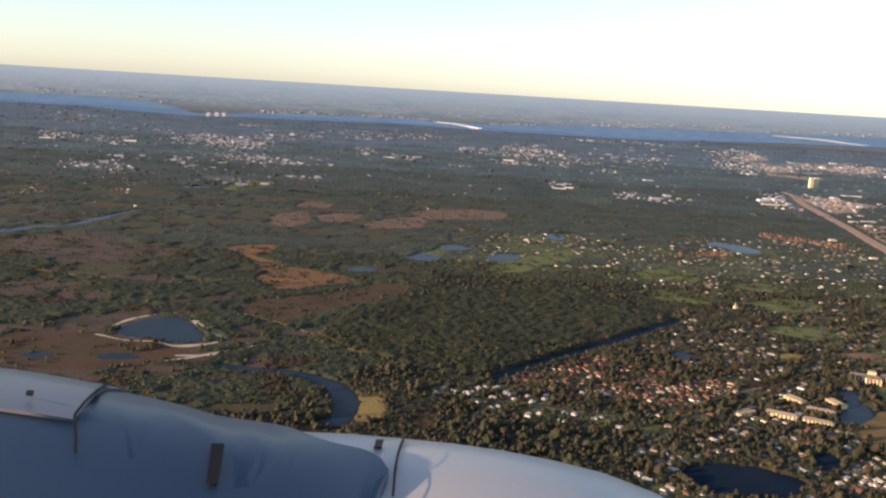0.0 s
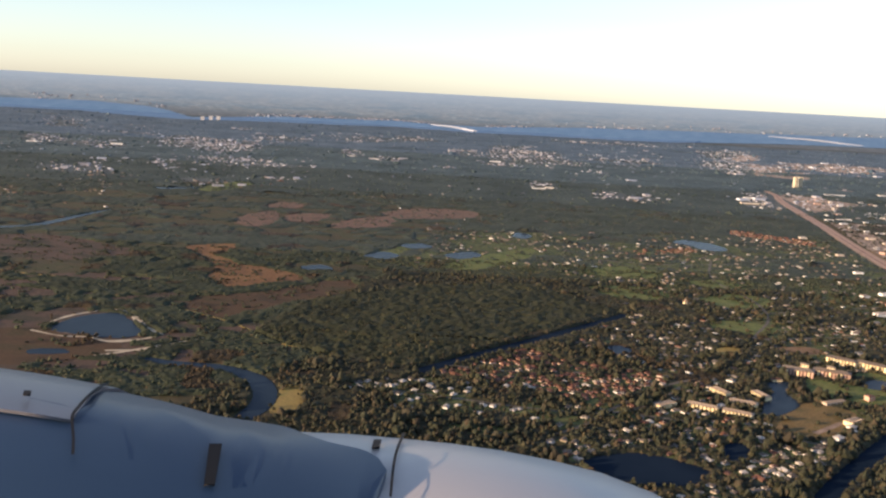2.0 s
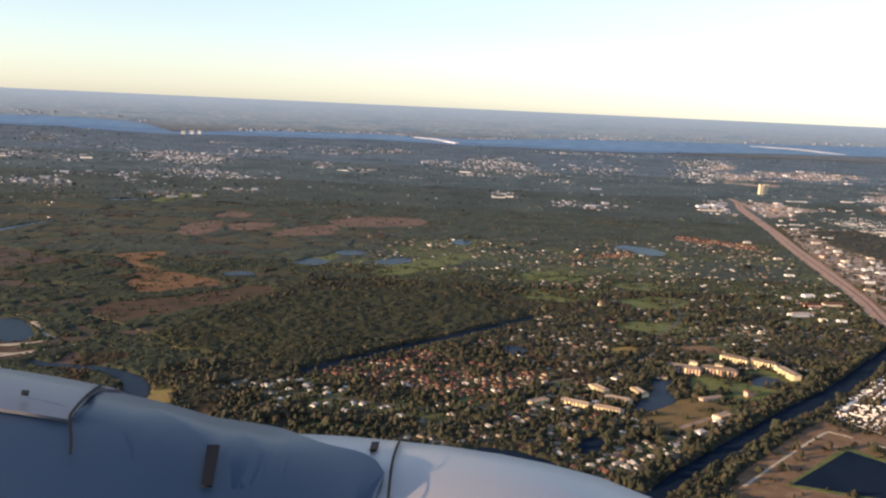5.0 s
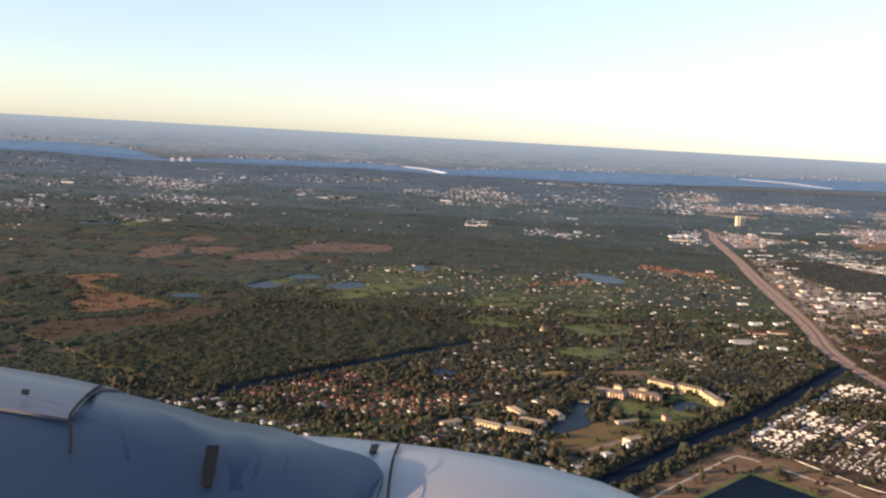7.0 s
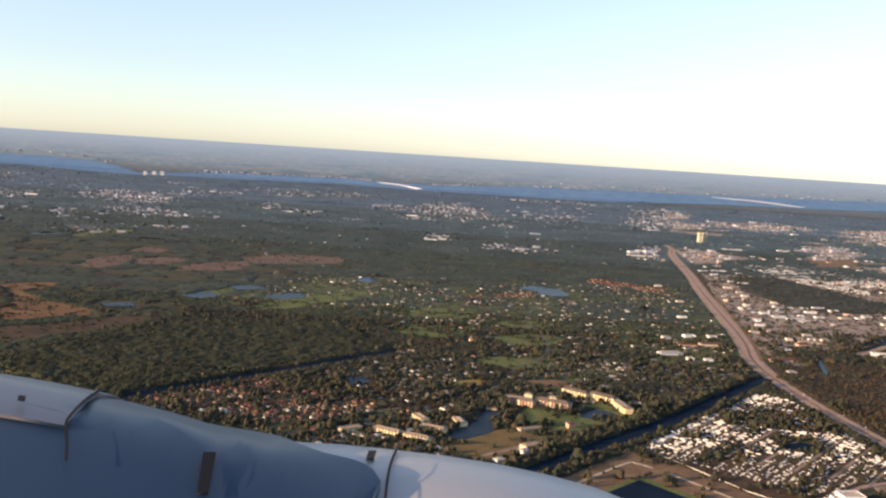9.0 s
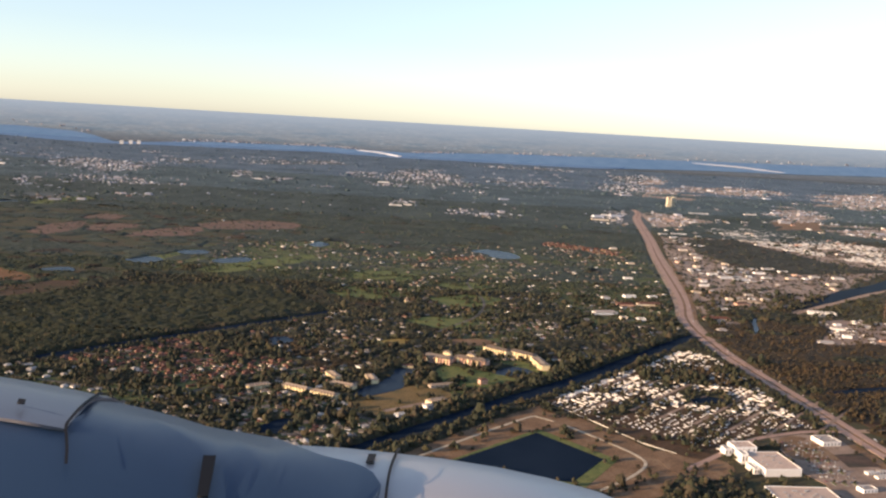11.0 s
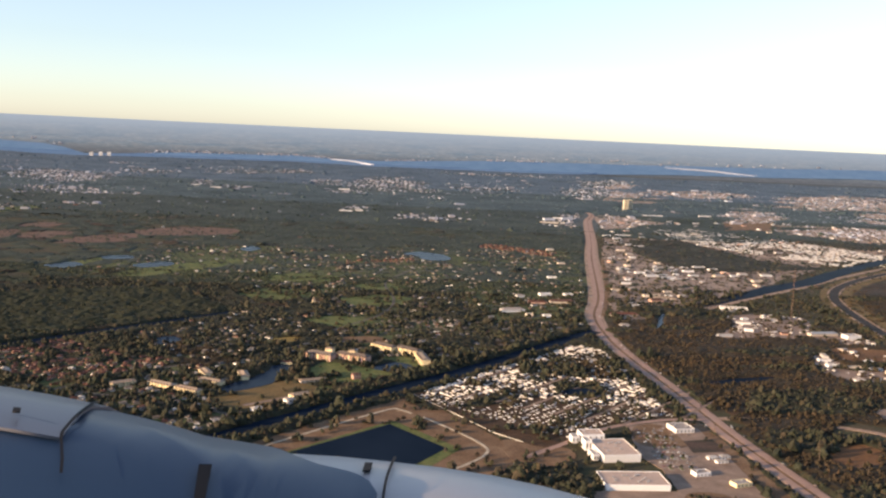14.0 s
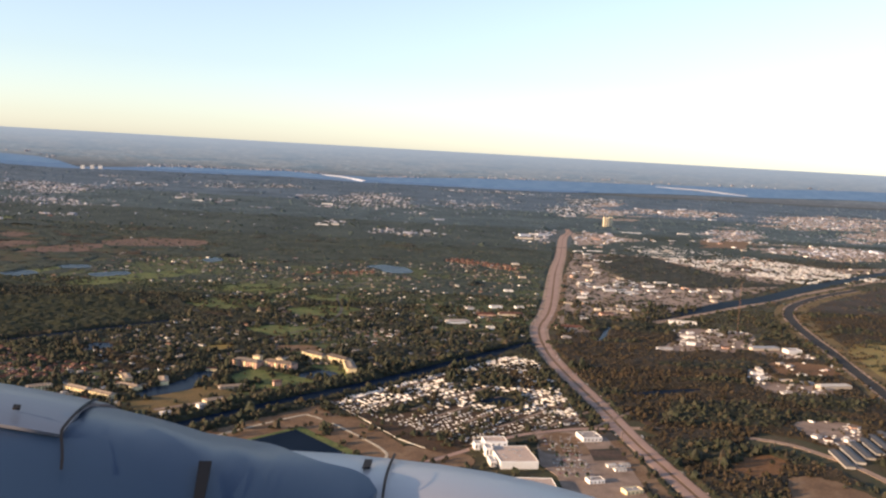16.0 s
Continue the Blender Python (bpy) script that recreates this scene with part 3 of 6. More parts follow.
ground_patch("pond", [(-213, 611), (-209, 645), (-188, 664), (-173, 650), (-154, 622), (-151, 607), (-165, 597), (-193, 603)], 0.22, M_LAKE, "dark blue borrow pond with sandy edges", "pond", 2.0, 2)
ground_patch("pond", [(-205, 562), (-187, 566), (-180, 558), (-200, 552)], 0.22, M_LAKE, "shallow pool lying in the marsh", "pond", 1.5, 2)
ground_patch("pond", [(-250, 556), (-236, 558), (-232, 549), (-248, 548)], 0.22, M_LAKE, "shallow pool lying in the marsh", "pond", 1.5, 2)
ribbon("sand_track", [(-165, 552), (-140, 575), (-106, 609)], 3.2, 0.14, M_SAND, "white sand track across the marsh", "track", 1)
ribbon("sand_track", [(-160, 568), (-135, 575), (-120, 590)], 2.6, 0.16, M_SAND, "white sand track across the marsh", "track", 1)
ribbon("canal", [(-130, 556), (-112, 549), (-80, 545), (-58, 530), (-47, 510), (-43, 485), (-48, 460)], (6, 9, 10, 13, 14, 13, 11), 0.22, M_LAKE, "dark canal bending round a wooded island", "canal", margin=1)
ribbon("creek", [(-520, 930), (-461, 974), (-440, 1007), (-409, 1040), (-392, 1130), (-380, 1190)], (22, 20, 14, 14, 10, 4), 0.22, M_LAKE, "winding tidal creek through the marsh", "creek", margin=2)
ribbon("dirt_track", [(-150, 690), (-100, 655), (-60, 612), (-25, 586), (0, 560)], 2.5, 0.14, M_GOLD, "straw-coloured dirt track along the wood", "track", 1)
ribbon("dirt_track", [(-480, 860), (-330, 790), (-260, 775)], 3.5, 0.12, M_GOLD, "straw-coloured dirt track through the marsh", "track", 1)

# Dark strip for ditch water and the wood's cast shadow together.
ribbon("ditch", [(38, 556), (80, 604), (125, 652), (170, 703), (208, 748)], (9, 9, 10, 9, 7), 0.2, M_POND, "dark ditch along the pine wood, shade in its colour", "ditch", margin=1.5)
ground_patch("grass_bank", [(-40, 520), (-25, 515), (-22, 480), (-36, 470), (-36, 500)], 0.10, M_GOLD, "golden grass beside the canal bend", "grass", 1.5)
ground_patch("garden_ground", [(-10, 495), (20, 545), (70, 560), (150, 640), (215, 760), (150, 860), (-30, 960), (20, 1090), (150, 1200), (260, 1160), (360, 1230), (540, 1270), (590, 1200), (535, 900), (505, 735), (440, 655), (350, 545), (280, 470), (180, 385), (100, 400), (60, 470)], 0.02, M_GARDEN, "garden lawns and bare lots among the houses", "ground", 6, 0)
# golf course and its lakes
for k, p in enumerate(([(-32, 950), (-10, 985), (12, 1050), (30, 1046), (10, 985), (0, 945)], [(58, 925), (80, 975), (110, 1010), (155, 1060), (150, 1000), (110, 940), (80, 905)], [(200, 940), (240, 970), (285, 950), (265, 915), (215, 915)],
                       [(190, 850), (230, 870), (262, 850), (255, 815), (215, 805)], [(290, 830), (335, 860), (360, 830), (330, 795), (300, 800)], [(270, 735), (300, 745), (325, 725), (300, 700), (272, 712)], [(300, 905), (340, 925), (350, 885), (315, 880)])):
    ground_patch("fairway", p, 0.10, M_LAWN, "green golf fairway among houses", "lawn", 4)
for label, p in (("golf-course lake beside the fairway", [(-30, 955), (-10, 985), (8, 965), (-8, 940)]), ("golf-course lake below a row of houses", [(5, 1035), (30, 1055), (42, 1030), (18, 1015)]),
                 ("golf-course lake beside the fairway", [(55, 985), (85, 1015), (95, 990), (72, 965)]), ("small lake at the edge of the marsh", [(-86, 872), (-65, 892), (-52, 872), (-70, 862)]),
                 ("round lake behind red-roofed houses", [(345, 1165), (370, 1195), (400, 1170), (405, 1125), (375, 1115), (362, 1150)]), ("lake between garden lots", [(140, 1150), (150, 1180), (165, 1160), (155, 1130)]),
                 ("dark pond in a garden lot", [(199, 447), (208, 462), (216, 460), (212, 441), (202, 435)]), ("dark pond among trees", [(124, 424), (147, 440), (167, 438), (185, 426), (184, 416), (168, 402), (138, 402)]),
                 ("dark pond among trees", [(188, 372), (213, 397), (228, 386), (232, 368), (200, 355)]), ("pond between the apartment wings", [(330, 580), (342, 594), (356, 588), (352, 574), (336, 572)]),
                 ("small pond among the houses", [(173, 640), (182, 648), (191, 638), (180, 622)])):
    # Farther ponds take the brighter copy, nearer ones the darkened one.
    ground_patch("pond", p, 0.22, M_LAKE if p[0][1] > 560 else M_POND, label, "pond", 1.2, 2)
ground_patch("lawn", [(244, 501), (269, 531), (281, 538), (300, 523), (288, 495), (262, 474), (243, 487)], 0.10, M_STRAW, "dry golden practice lawn beside a lake", "lawn", 1.5)
ground_patch("lawn", [(288, 560), (300, 590), (330, 575), (345, 560), (325, 540), (300, 540)], 0.10, M_LAWN, "clipped lawn before the apartment wings", "lawn", 1.5)
ground_patch("lawn", [(330, 600), (350, 612), (368, 590), (362, 570), (352, 592)], 0.11, M_LAWN, "clipped lawn round the apartment pond", "lawn", 1.5)
ground_patch("lake", [(283, 578), (272, 556), (272, 534), (257, 515), (242, 507), (246, 525), (256, 540), (264, 560), (266, 575)], 0.22, M_LAKE, "narrow dark lake beside the practice lawn", "lake", 1.0, 2)
ground_patch("lawn", [(250, 634), (252, 651), (273, 660), (270, 641)], 0.10, M_GOLD, "dry grassy lot among the houses", "lot", 2)
ground_patch("lawn", [(300, 663), (330, 672), (338, 655), (310, 648)], 0.10, M_DRY, "bare dry lot among the houses", "lot", 2)

ribbon("gate_drive", [(262, 484), (275, 495), (286, 504), (294, 503), (303, 513)], 3.6, 0.15, M_LOT, "pale paved drive by the gatehouse", "drive")
# drainage canal with its wooded banks
CANAL = [(214, 371), (246, 415), (292, 468), (330, 511), (387.5, 573), (443.5, 643.5), (498, 711), (508, 722)]
# Water made wider to stand for the tree-shaded band along it too.
ribbon("canal", CANAL, (9, 10, 11, 12, 13, 13, 13, 12), 0.22, M_POND, "straight dark drainage canal between trees", "canal", margin=0.5)

# cleared field with a square pond and sand tracks
ground_patch("field", [(262, 395), (300, 452), (352, 510), (362, 505), (402, 440), (408, 410), (372, 365), (290, 360)], 0.06, M_DRY, "bare brown cleared field", "field", 1.5)
ground_patch("grass_bank", [(293, 409), (345, 466), (381, 424), (356, 384)], 0.12, M_LAWN, "weedy green bank round the square pond", "grass", 1.5, 1, False)
ground_patch("pond", [(297, 411), (344, 459), (373, 424), (352, 391)], 0.24, M_POND, "square dark retention pond in a bare field", "pond", 0.5, 2, False)
ribbon("sand_track", [(272, 405), (300, 438), (341, 484), (349, 486), (356, 480)], 1.6, 0.16, M_SAND, "pale sand track looping over the field", "track", 1)
ribbon("sand_track", [(362, 474), (380, 450), (392, 430), (392, 417), (380, 400), (362, 382)], 1.6, 0.17, M_SAND, "pale sand track looping over the field", "track", 1)

# ---- roads ----
HIGHWAY = [(558, 240), (546, 310), (538, 382), (529, 457), (523.5, 534), (515, 632), (513, 700), (520, 790), (547, 905), (597, 1195), (640, 1420), (700, 1760), (735, 1900), (745, 1990)]
ribbon("highway_verge", HIGHWAY, (13, 13, 13, 12.5, 12.5, 13, 15, 17, 21, 19, 18, 17, 13, 6), 0.08, M_VERGE, "dry sandy verge and median of the highway", "verge", 2, margin=2)
ribbon("highway", HIGHWAY, (4.4, 4.4, 4.4, 4.3, 4.2, 4.1, 4.1, 4.2, 4.5, 5, 6, 6, 4, 2), 0.18, M_ASPHALT, "worn grey asphalt carriageway of the highway", "road", shift=3.4)
ribbon("highway", HIGHWAY, (4.4, 4.4, 4.4, 4.3, 4.2, 4.1, 4.1, 4.2, 4.5, 5, 6, 6, 4, 2), 0.18, M_ASPHALT, "worn grey asphalt carriageway of the highway", "road", shift=-3.4)
ribbon("highway_median", HIGHWAY, (1.4, 1.4, 1.4, 1.4, 1.4, 1.6, 1.8, 2, 2.4, 2.4, 2, 2, 1, 0.5), 0.17, M_DRY, "brown grass median of the highway", "median", 2)
ribbon("dirt_strip", [(528, 790), (556, 905), (584, 1047), (611, 1195)], (3, 5, 6, 4), 0.16, M_DRY, "strip of bare orange dirt beside the highway", "verge", 2)
ribbon("side_road", [(531, 490), (561, 491), (596, 482), (617, 472), (630, 455), (641, 432), (652, 380)], 5.0, 0.14, M_VERGE, "dusty side road leaving the highway", "road", margin=13)
ribbon("side_road", [(531, 486), (510, 486), (492, 481), (462, 465), (431, 434), (412, 415)], 3.4, 0.15, M_ASPHALT, "narrow service road behind the store", "road")
ribbon("canal", [(606, 836), (645, 872), (705, 932), (760, 990), (830, 1055), (911, 1150), (1030, 1280), (1200, 1450)], (8, 14, 22, 24, 24, 22, 20, 18), 0.22, M_POND, "broad dark canal running from the town", "canal", margin=2)
ribbon("canal_road", [(640, 848), (697, 905), (752, 960), (815, 1022), (905, 1118), (1030, 1240), (1240, 1440)], 7, 0.16, M_VERGE, "pale embankment road along the canal", "road", margin=1)
ribbon("curved_road", [(1000, 1180), (915, 1098), (847, 1014), (812, 948), (794, 890), (780, 825), (765, 739), (753, 680), (735, 580), (712, 470)], 9, 0.16, M_BLACKTOP, "dark asphalt road curving along an embankment", "road", margin=2)
CURVE = [(1000, 1180), (915, 1098), (847, 1014), (812, 948), (794, 890), (780, 825), (765, 739), (753, 680), (735, 580), (712, 470)]
for off, w, mat, name, label in ((14, 13, M_STRAW, "curved_road_verge", "straw-coloured grass bank beside the curved road"), (-11, 7, M_STRAW, "curved_road_verge", "straw-coloured grass bank beside the curved road"), (6, 2.0, M_VERGE, "road_shoulder", "pale sandy shoulder of the curved road"), (-6, 2.0, M_VERGE, "road_shoulder", "pale sandy shoulder of the curved road")):
    ribbon(name, CURVE, w, 0.12 if w > 5 else 0.15, mat, label, "verge", 1, shift=off)
for p in ([(20, 520), (60, 512), (110, 500), (150, 500), (180, 520), (205, 555)], [(110, 455), (135, 480), (160, 515), (200, 560), (240, 590), (270, 640), (300, 700)], [(165, 500), (200, 490), (240, 475), (270, 462)],
          [(180, 690), (230, 700), (290, 690), (340, 700), (400, 720), (470, 780)], [(160, 780), (220, 790), (300, 770), (380, 800), (470, 840), (540, 900)], [(300, 700), (330, 760), (340, 830), (330, 930), (360, 1040)],
          [(60, 575), (110, 570), (160, 580), (200, 600)], [(200, 1010), (300, 1000), (400, 1040), (480, 1100)]):
    ribbon("street", p, 2.4, 0.13, M_STREET, "narrow residential street under trees", "street")

# woods left standing within the shopping strip
TOWN_WOODS = ([(677, 1289), (705, 1440), (795, 1470), (845, 1238), (905, 1180), (751, 1114), (687, 1154)], [(799, 1913), (909, 2119), (1098, 2009), (936, 1805)], [(548, 829), (568, 850), (628, 850), (637, 828), (580, 763)], [(770, 1590), (930, 1665), (985, 1770), (810, 1690)], [(905, 1560), (1000, 1690), (1100, 1640), (1180, 1480), (1090, 1440), (970, 1600)])


def in_town_woods(x, y):
    ok = inside(TOWN_WOODS[0], x, y)
    for poly in TOWN_WOODS[1:]:
        ok = ok | inside(poly, x, y)
    return ok


# clearings east of the highway
ground_patch("town_ground", [(540, 790), (590, 1090), (640, 1330), (700, 1620), (780, 1950), (1100, 1900), (1350, 1700), (1250, 1500), (1000, 1310), (880, 1160), (760, 1010), (640, 850), (580, 790)], 0.03, M_TOWN, "pale paved and sandy ground of the shopping strip", "ground", 6, 0)

ground_patch("town_ground", [(800, 1960), (950, 2700), (1200, 3500), (2200, 3850), (2100, 3000), (1800, 2350), (1360, 1720), (1100, 1905)], 0.03, M_TOWN, "pale paved and sandy ground of the far town", "ground", 20, 0)
ground_patch("scrub_floor", [(548, 470), (536, 560), (526, 660), (526, 740), (600, 780), (640, 700), (640, 600), (690, 560), (700, 520), (620, 510), (590, 470)], 0.04, M_HEATH, "red-brown leaf litter under bare scrub", "ground", 8, 0)
# One dark ribbon stands for pool water and a band of tree shade.
ribbon("ditch", [(548, 566), (575, 578), (606, 590)], (4, 9, 5), 0.2, M_POND, "dark ditch crossing the bare scrub, tree shade in its colour", "ditch", margin=1)
ground_patch("yard", [(641, 772), (650, 815), (690, 830), (722, 818), (705, 760), (682, 723), (645, 722), (612, 715), (620, 740)], 0.09, M_LOT, "dusty pinkish yard round the radio mast", "yard", 4)
ground_patch("yard", [(682, 730), (690, 742), (736, 752), (740, 716), (712, 708)], 0.09, M_LOT, "paved yard before a long white warehouse", "yard", 3)
ground_patch("yard", [(650, 622), (652, 598), (677, 580), (702, 600), (704, 618), (683, 622), (668, 665), (658, 650)], 0.11, M_LOT, "pale paved yard between sheds", "yard", 3)
ground_patch("yard", [(692, 690), (736, 690), (728, 655), (684, 648)], 0.10, M_RUST, "dusty industrial yard", "yard", 4)
ground_patch("yard", [(637, 480), (640, 518), (679, 521), (666, 488), (650, 474)], 0.09, M_LOT, "dusty storage yard beside the side road", "yard", 3)
ground_patch("yard", [(652, 838), (662, 862), (684, 866), (680, 845)], 0.10, M_SAND, "pale bare sand yard beside the canal", "yard", 2)
ground_patch("field", [(570, 417), (573, 439), (593, 451), (602, 443), (592, 421)], 0.10, M_RUST, "rough brown grass beside the highway", "field", 3)
ground_patch("field", [(600, 420), (625, 400), (632, 340), (590, 330), (580, 380)], 0.10, M_DRY, "rough dry pasture beside the side road", "field", 3)
ground_patch("field", [(765, 600), (800, 780), (870, 760), (860, 600)], 0.10, M_GOLD, "dry golden pasture", "field", 6)
TOWN_FIELD = [(945, 1690), (1055, 1745), (1126, 1914), (1000, 1855)]
ground_patch("field", TOWN_FIELD, 0.10, M_DRY, "bare brown field in the town", "field", 8)
ground_patch("parking_lot", [(474, 470), (497, 480), (514, 470), (516, 400), (512, 340), (432, 340), (436, 374), (476, 376), (476, 404), (470, 420)], 0.12, M_LOT, "sandy-grey concrete parking lot before the store", "parking lot", 0, 2, False)
ground_patch("lot", [(474, 440), (478, 468), (494, 474), (499, 450), (497, 438)], 0.14, M_DRY, "bare reddish end of the parking lot", "lot", 1.0, 2)
ground_patch("grass_lot", [(499, 429), (517, 432), (516, 452), (499, 447)], 0.16, M_MARSH, "vacant grassy lot beside the highway shops", "grass", 0.3, 1, False)
ground_patch("grass_lot", [(474, 340), (500, 345), (498, 372), (478, 372)], 0.16, M_DRY, "bare lot beside the shopping block", "lot", 0.8, 1)
ribbon("roadside", [(524, 335), (521, 400), (516, 460), (514, 482)], 9, 0.09, M_DRY, "bare strip between the lot and the highway", "verge", 1)
ground_patch("field", [(402, 440), (421, 431), (432, 432), (437, 418), (420, 400), (405, 408)], 0.07, M_DRY, "bare brown ground behind the store", "field", 1.5)
ground_patch("park_ground", [(357, 519), (483, 672), (500, 655), (506, 600), (507, 540), (508, 488), (490, 484), (460, 468), (432, 438), (421, 431), (400, 451), (380, 483)], 0.10, M_HEATH, "dusty ground of the trailer park", "ground", 1.0, 0)
ground_patch("pond", [(448, 532), (460, 545), (472, 541), (464, 530)], 0.22, M_POND, "small dark pond inside the trailer park", "pond", 1.5, 2)
ground_patch("lawn", [(-341, 1474), (-321, 1575), (-284, 1638), (-277, 1545), (-311, 1440)], 0.10, M_LAWN, "green lawn beside a lake in the far suburb", "lawn", 5)
ground_patch("pond", [(-405, 1450), (-375, 1495), (-345, 1490), (-350, 1465), (-385, 1440)], 0.22, M_LAKE, "pale lake on the edge of the far suburb", "pond", 6, 2)
ribbon("creek", [(562, 741), (572, 762), (578, 782), (584, 800), (592, 815)], (2.5, 4, 4.5, 4, 3), 0.22, M_LAKE, "short dark backwater among trees", "creek", margin=1)
for x in range(8):
    a, b = Vector((366 + x * 17.2, 519 - x * 8.5)), Vector((0.64, 0.77))
    ribbon("park_lane", [tuple(a + b * 4), tuple(a + b * (60 + x * 2)), tuple(a + b * min(190, 90 + x * 2))], 2.2, 0.16, M_LOT, "narrow lane of the trailer park", "lane", 2, n=4)

bm = bmesh.new()
wall_line = [(357, 518), (380, 482), (399, 451), (413, 437)]
for (a, b), (c, d) in zip(wall_line, wall_line[1:]):
    s = Vector((b - d, c - a, 0)).normalized() * 0.08
    q = [Vector((a, b, 0)) + s, Vector((c, d, 0)) + s, Vector((c, d, 0)) - s, Vector((a, b, 0)) - s]
    lo, hi = [bm.verts.new(p) for p in q], [bm.verts.new(p + Vector((0, 0, 0.45))) for p in q]
    bm.faces.new(hi)
    for i in range(4):
        bm.faces.new((lo[i], lo[(i + 1) % 4], hi[(i + 1) % 4], hi[i]))
tagged(part("park_wall", bm, M_CONCRETE, None, "low pale wall round the trailer park", "structure"), category="wall")

# ---- buildings ----
def local(x, y, turn, z=0.0):
    return pose(x, y, z, 0, 0, turn)


def take_box(x, y, w, d, turn, pad=0.6, value=2):
    c, s = math.cos(radians(turn)), math.sin(radians(turn))
    take([(x + a * c - b * s, y + a * s + b * c) for a, b in ((-w / 2 - pad, -d / 2 - pad), (w / 2 + pad, -d / 2 - pad), (w / 2 + pad, d / 2 + pad), (-w / 2 - pad, d / 2 + pad))], value)


def windows_on(parent, name, xs, zs, y, w, h, mat, depth=0.06, side=-1):
    """A row of panes, each in its own reveal, along a wall that faces side."""
    me = box_mesh(name, -w / 2, w / 2, min(0, side * depth), max(0, side * depth), 0, h, mat=mat)
    for z in zs:
        for x in xs:
            part(name, me, None, parent).location = (x, y, z)


def house(kind, roof_mat, label):
    """A small stucco house: walls, roof, a door, windows and a garage."""
    ob = thing("house", Matrix(), label, "house", "houses of the suburb")
    w, d, h = ((5.6, 4.0, 1.15), (4.8, 4.4, 1.2), (6.4, 3.6, 1.15))[kind]
    bm = box(bmesh.new(), -w / 2, w / 2, -d / 2, d / 2, -0.2, h)
    if kind != 1:
        box(bm, -w / 2 + 0.002, -w / 2 + 2.4, -d / 2 - 1.6, -d / 2 - 0.004, -0.2, h - 0.003)
    part("wall", bm, M_CLAYWALL if roof_mat is M_TILE else M_WALL, ob)
    bm = hip(bmesh.new(), -w / 2, w / 2, -d / 2, d / 2, h, 0.95, 0.3, kind == 2)
    if kind != 1:
        hip(bm, -w / 2 + 0.03, -w / 2 + 2.37, -d / 2 - 1.6, 0, h - 0.01, 0.75, 0.28)
    part("roof", bm, roof_mat, ob)
    part("door", box_mesh("door", -0.2, 0.2, -d / 2 - 0.05, -d / 2, 0, 0.8, mat=M_BARK), None, ob)
    windows_on(ob, "window", (w * 0.28,), (0.4,), -d / 2, 1.1, 0.45, M_GLASS)
    if kind != 1:
        part("garage_door", box_mesh("garage_door", -w / 2 + 0.5, -w / 2 + 1.9, -d / 2 - 1.65, -d / 2 - 1.6, 0, 0.85, mat=M_PALE), None, ob)
    else:
        part("chimney", box_mesh("chimney", w / 2 - 1.4, w / 2 - 1.0, 0.6, 1.0, h, h + 1.1, mat=M_CONCRETE), None, ob)
    return ob


def trailer():
    ob = thing("mobile_home", Matrix(), "white metal mobile home on a small lot", "mobile home", "mobile homes of the trailer park")
    part("body", box_mesh("body", -1.8, 1.8, -0.65, 0.65, 0.15, 0.95, mat=M_WHITE, bevel=0.05), None, ob)
    part("roof", hip(bmesh.new(), -1.8, 1.8, -0.65, 0.65, 0.955, 0.25, 0.08, True), M_WHITE, ob)
    part("skirting", box_mesh("skirting", -1.75, 1.75, -0.6, 0.6, -0.1, 0.148, mat=M_CONCRETE), None, ob)
    part("carport", hip(bmesh.new(), -0.9, 0.9, 0.76, 1.5, 0.7, 0.12, 0.02, True), M_WHITE, ob, "white aluminium carport")
    windows_on(ob, "window", (0.6,), (0.45,), -0.65, 0.8, 0.28, M_GLASS, 0.03)
    return ob


def block(name, x, y, w, d, h, turn, wall, roof, label, category, storeys=1, bays=0, group="", pitched=False, units=2, bay_w=0.6):
    """A larger building: walls with a parapet, roof slab or pitched roof, window bays, roof units."""
    ob = thing(name, local(x, y, turn), label, category, group)
    part("wall", box_mesh("wall", -w / 2, w / 2, -d / 2, d / 2, -0.3, h, mat=wall), None, ob)
    if pitched:
        part("roof", hip(bmesh.new(), -w / 2, w / 2, -d / 2, d / 2, h + 0.003, min(w, d) * 0.22, 0.35), roof, ob)
    else:
        bm = box(bmesh.new(), -w / 2 + 0.25, w / 2 - 0.25, -d / 2 + 0.25, d / 2 - 0.25, h + 0.003, h + 0.06)
        top = part("roof", bm, roof, ob)
        for a in ((-w / 2, w / 2, -d / 2, -d / 2 + 0.2), (-w / 2, w / 2, d / 2 - 0.2, d / 2), (-w / 2, -w / 2 + 0.2, -d / 2 + 0.203, d / 2 - 0.203), (w / 2 - 0.2, w / 2, -d / 2 + 0.203, d / 2 - 0.203)):
            part("parapet", box_mesh("parapet", *a, h + 0.003, h + 0.35, mat=wall), None, ob)
        rng = random.Random(int(x * 7 + y))
        for k in range(units):
            a, b = rng.uniform(-w * 0.35, w * 0.35), rng.uniform(-d * 0.3, d * 0.3)
            part("roof_unit", box_mesh("roof_unit", a - 0.5, a + 0.5, b - 0.35, b + 0.35, h + 0.063, h + 0.55, mat=M_GALV, bevel=0.04), None, top, "grey metal roof unit")
    if bays:
        rise = h / storeys
        spots = [-w / 2 + w * (i + 0.5) / bays for i in range(bays)]
        for side, yy in ((-1, -d / 2), (1, d / 2)):
            windows_on(ob, "window", spots, [rise * (k + 0.3) for k in range(storeys)], yy, min(bay_w, w / bays * 0.6), rise * 0.5, M_GLASS, 0.05, side)
    take_box(x, y, w, d, turn, 1.0)
    return ob


def facing(a, b):
    return math.degrees(math.atan2(b[1] - a[1], b[0] - a[0]))


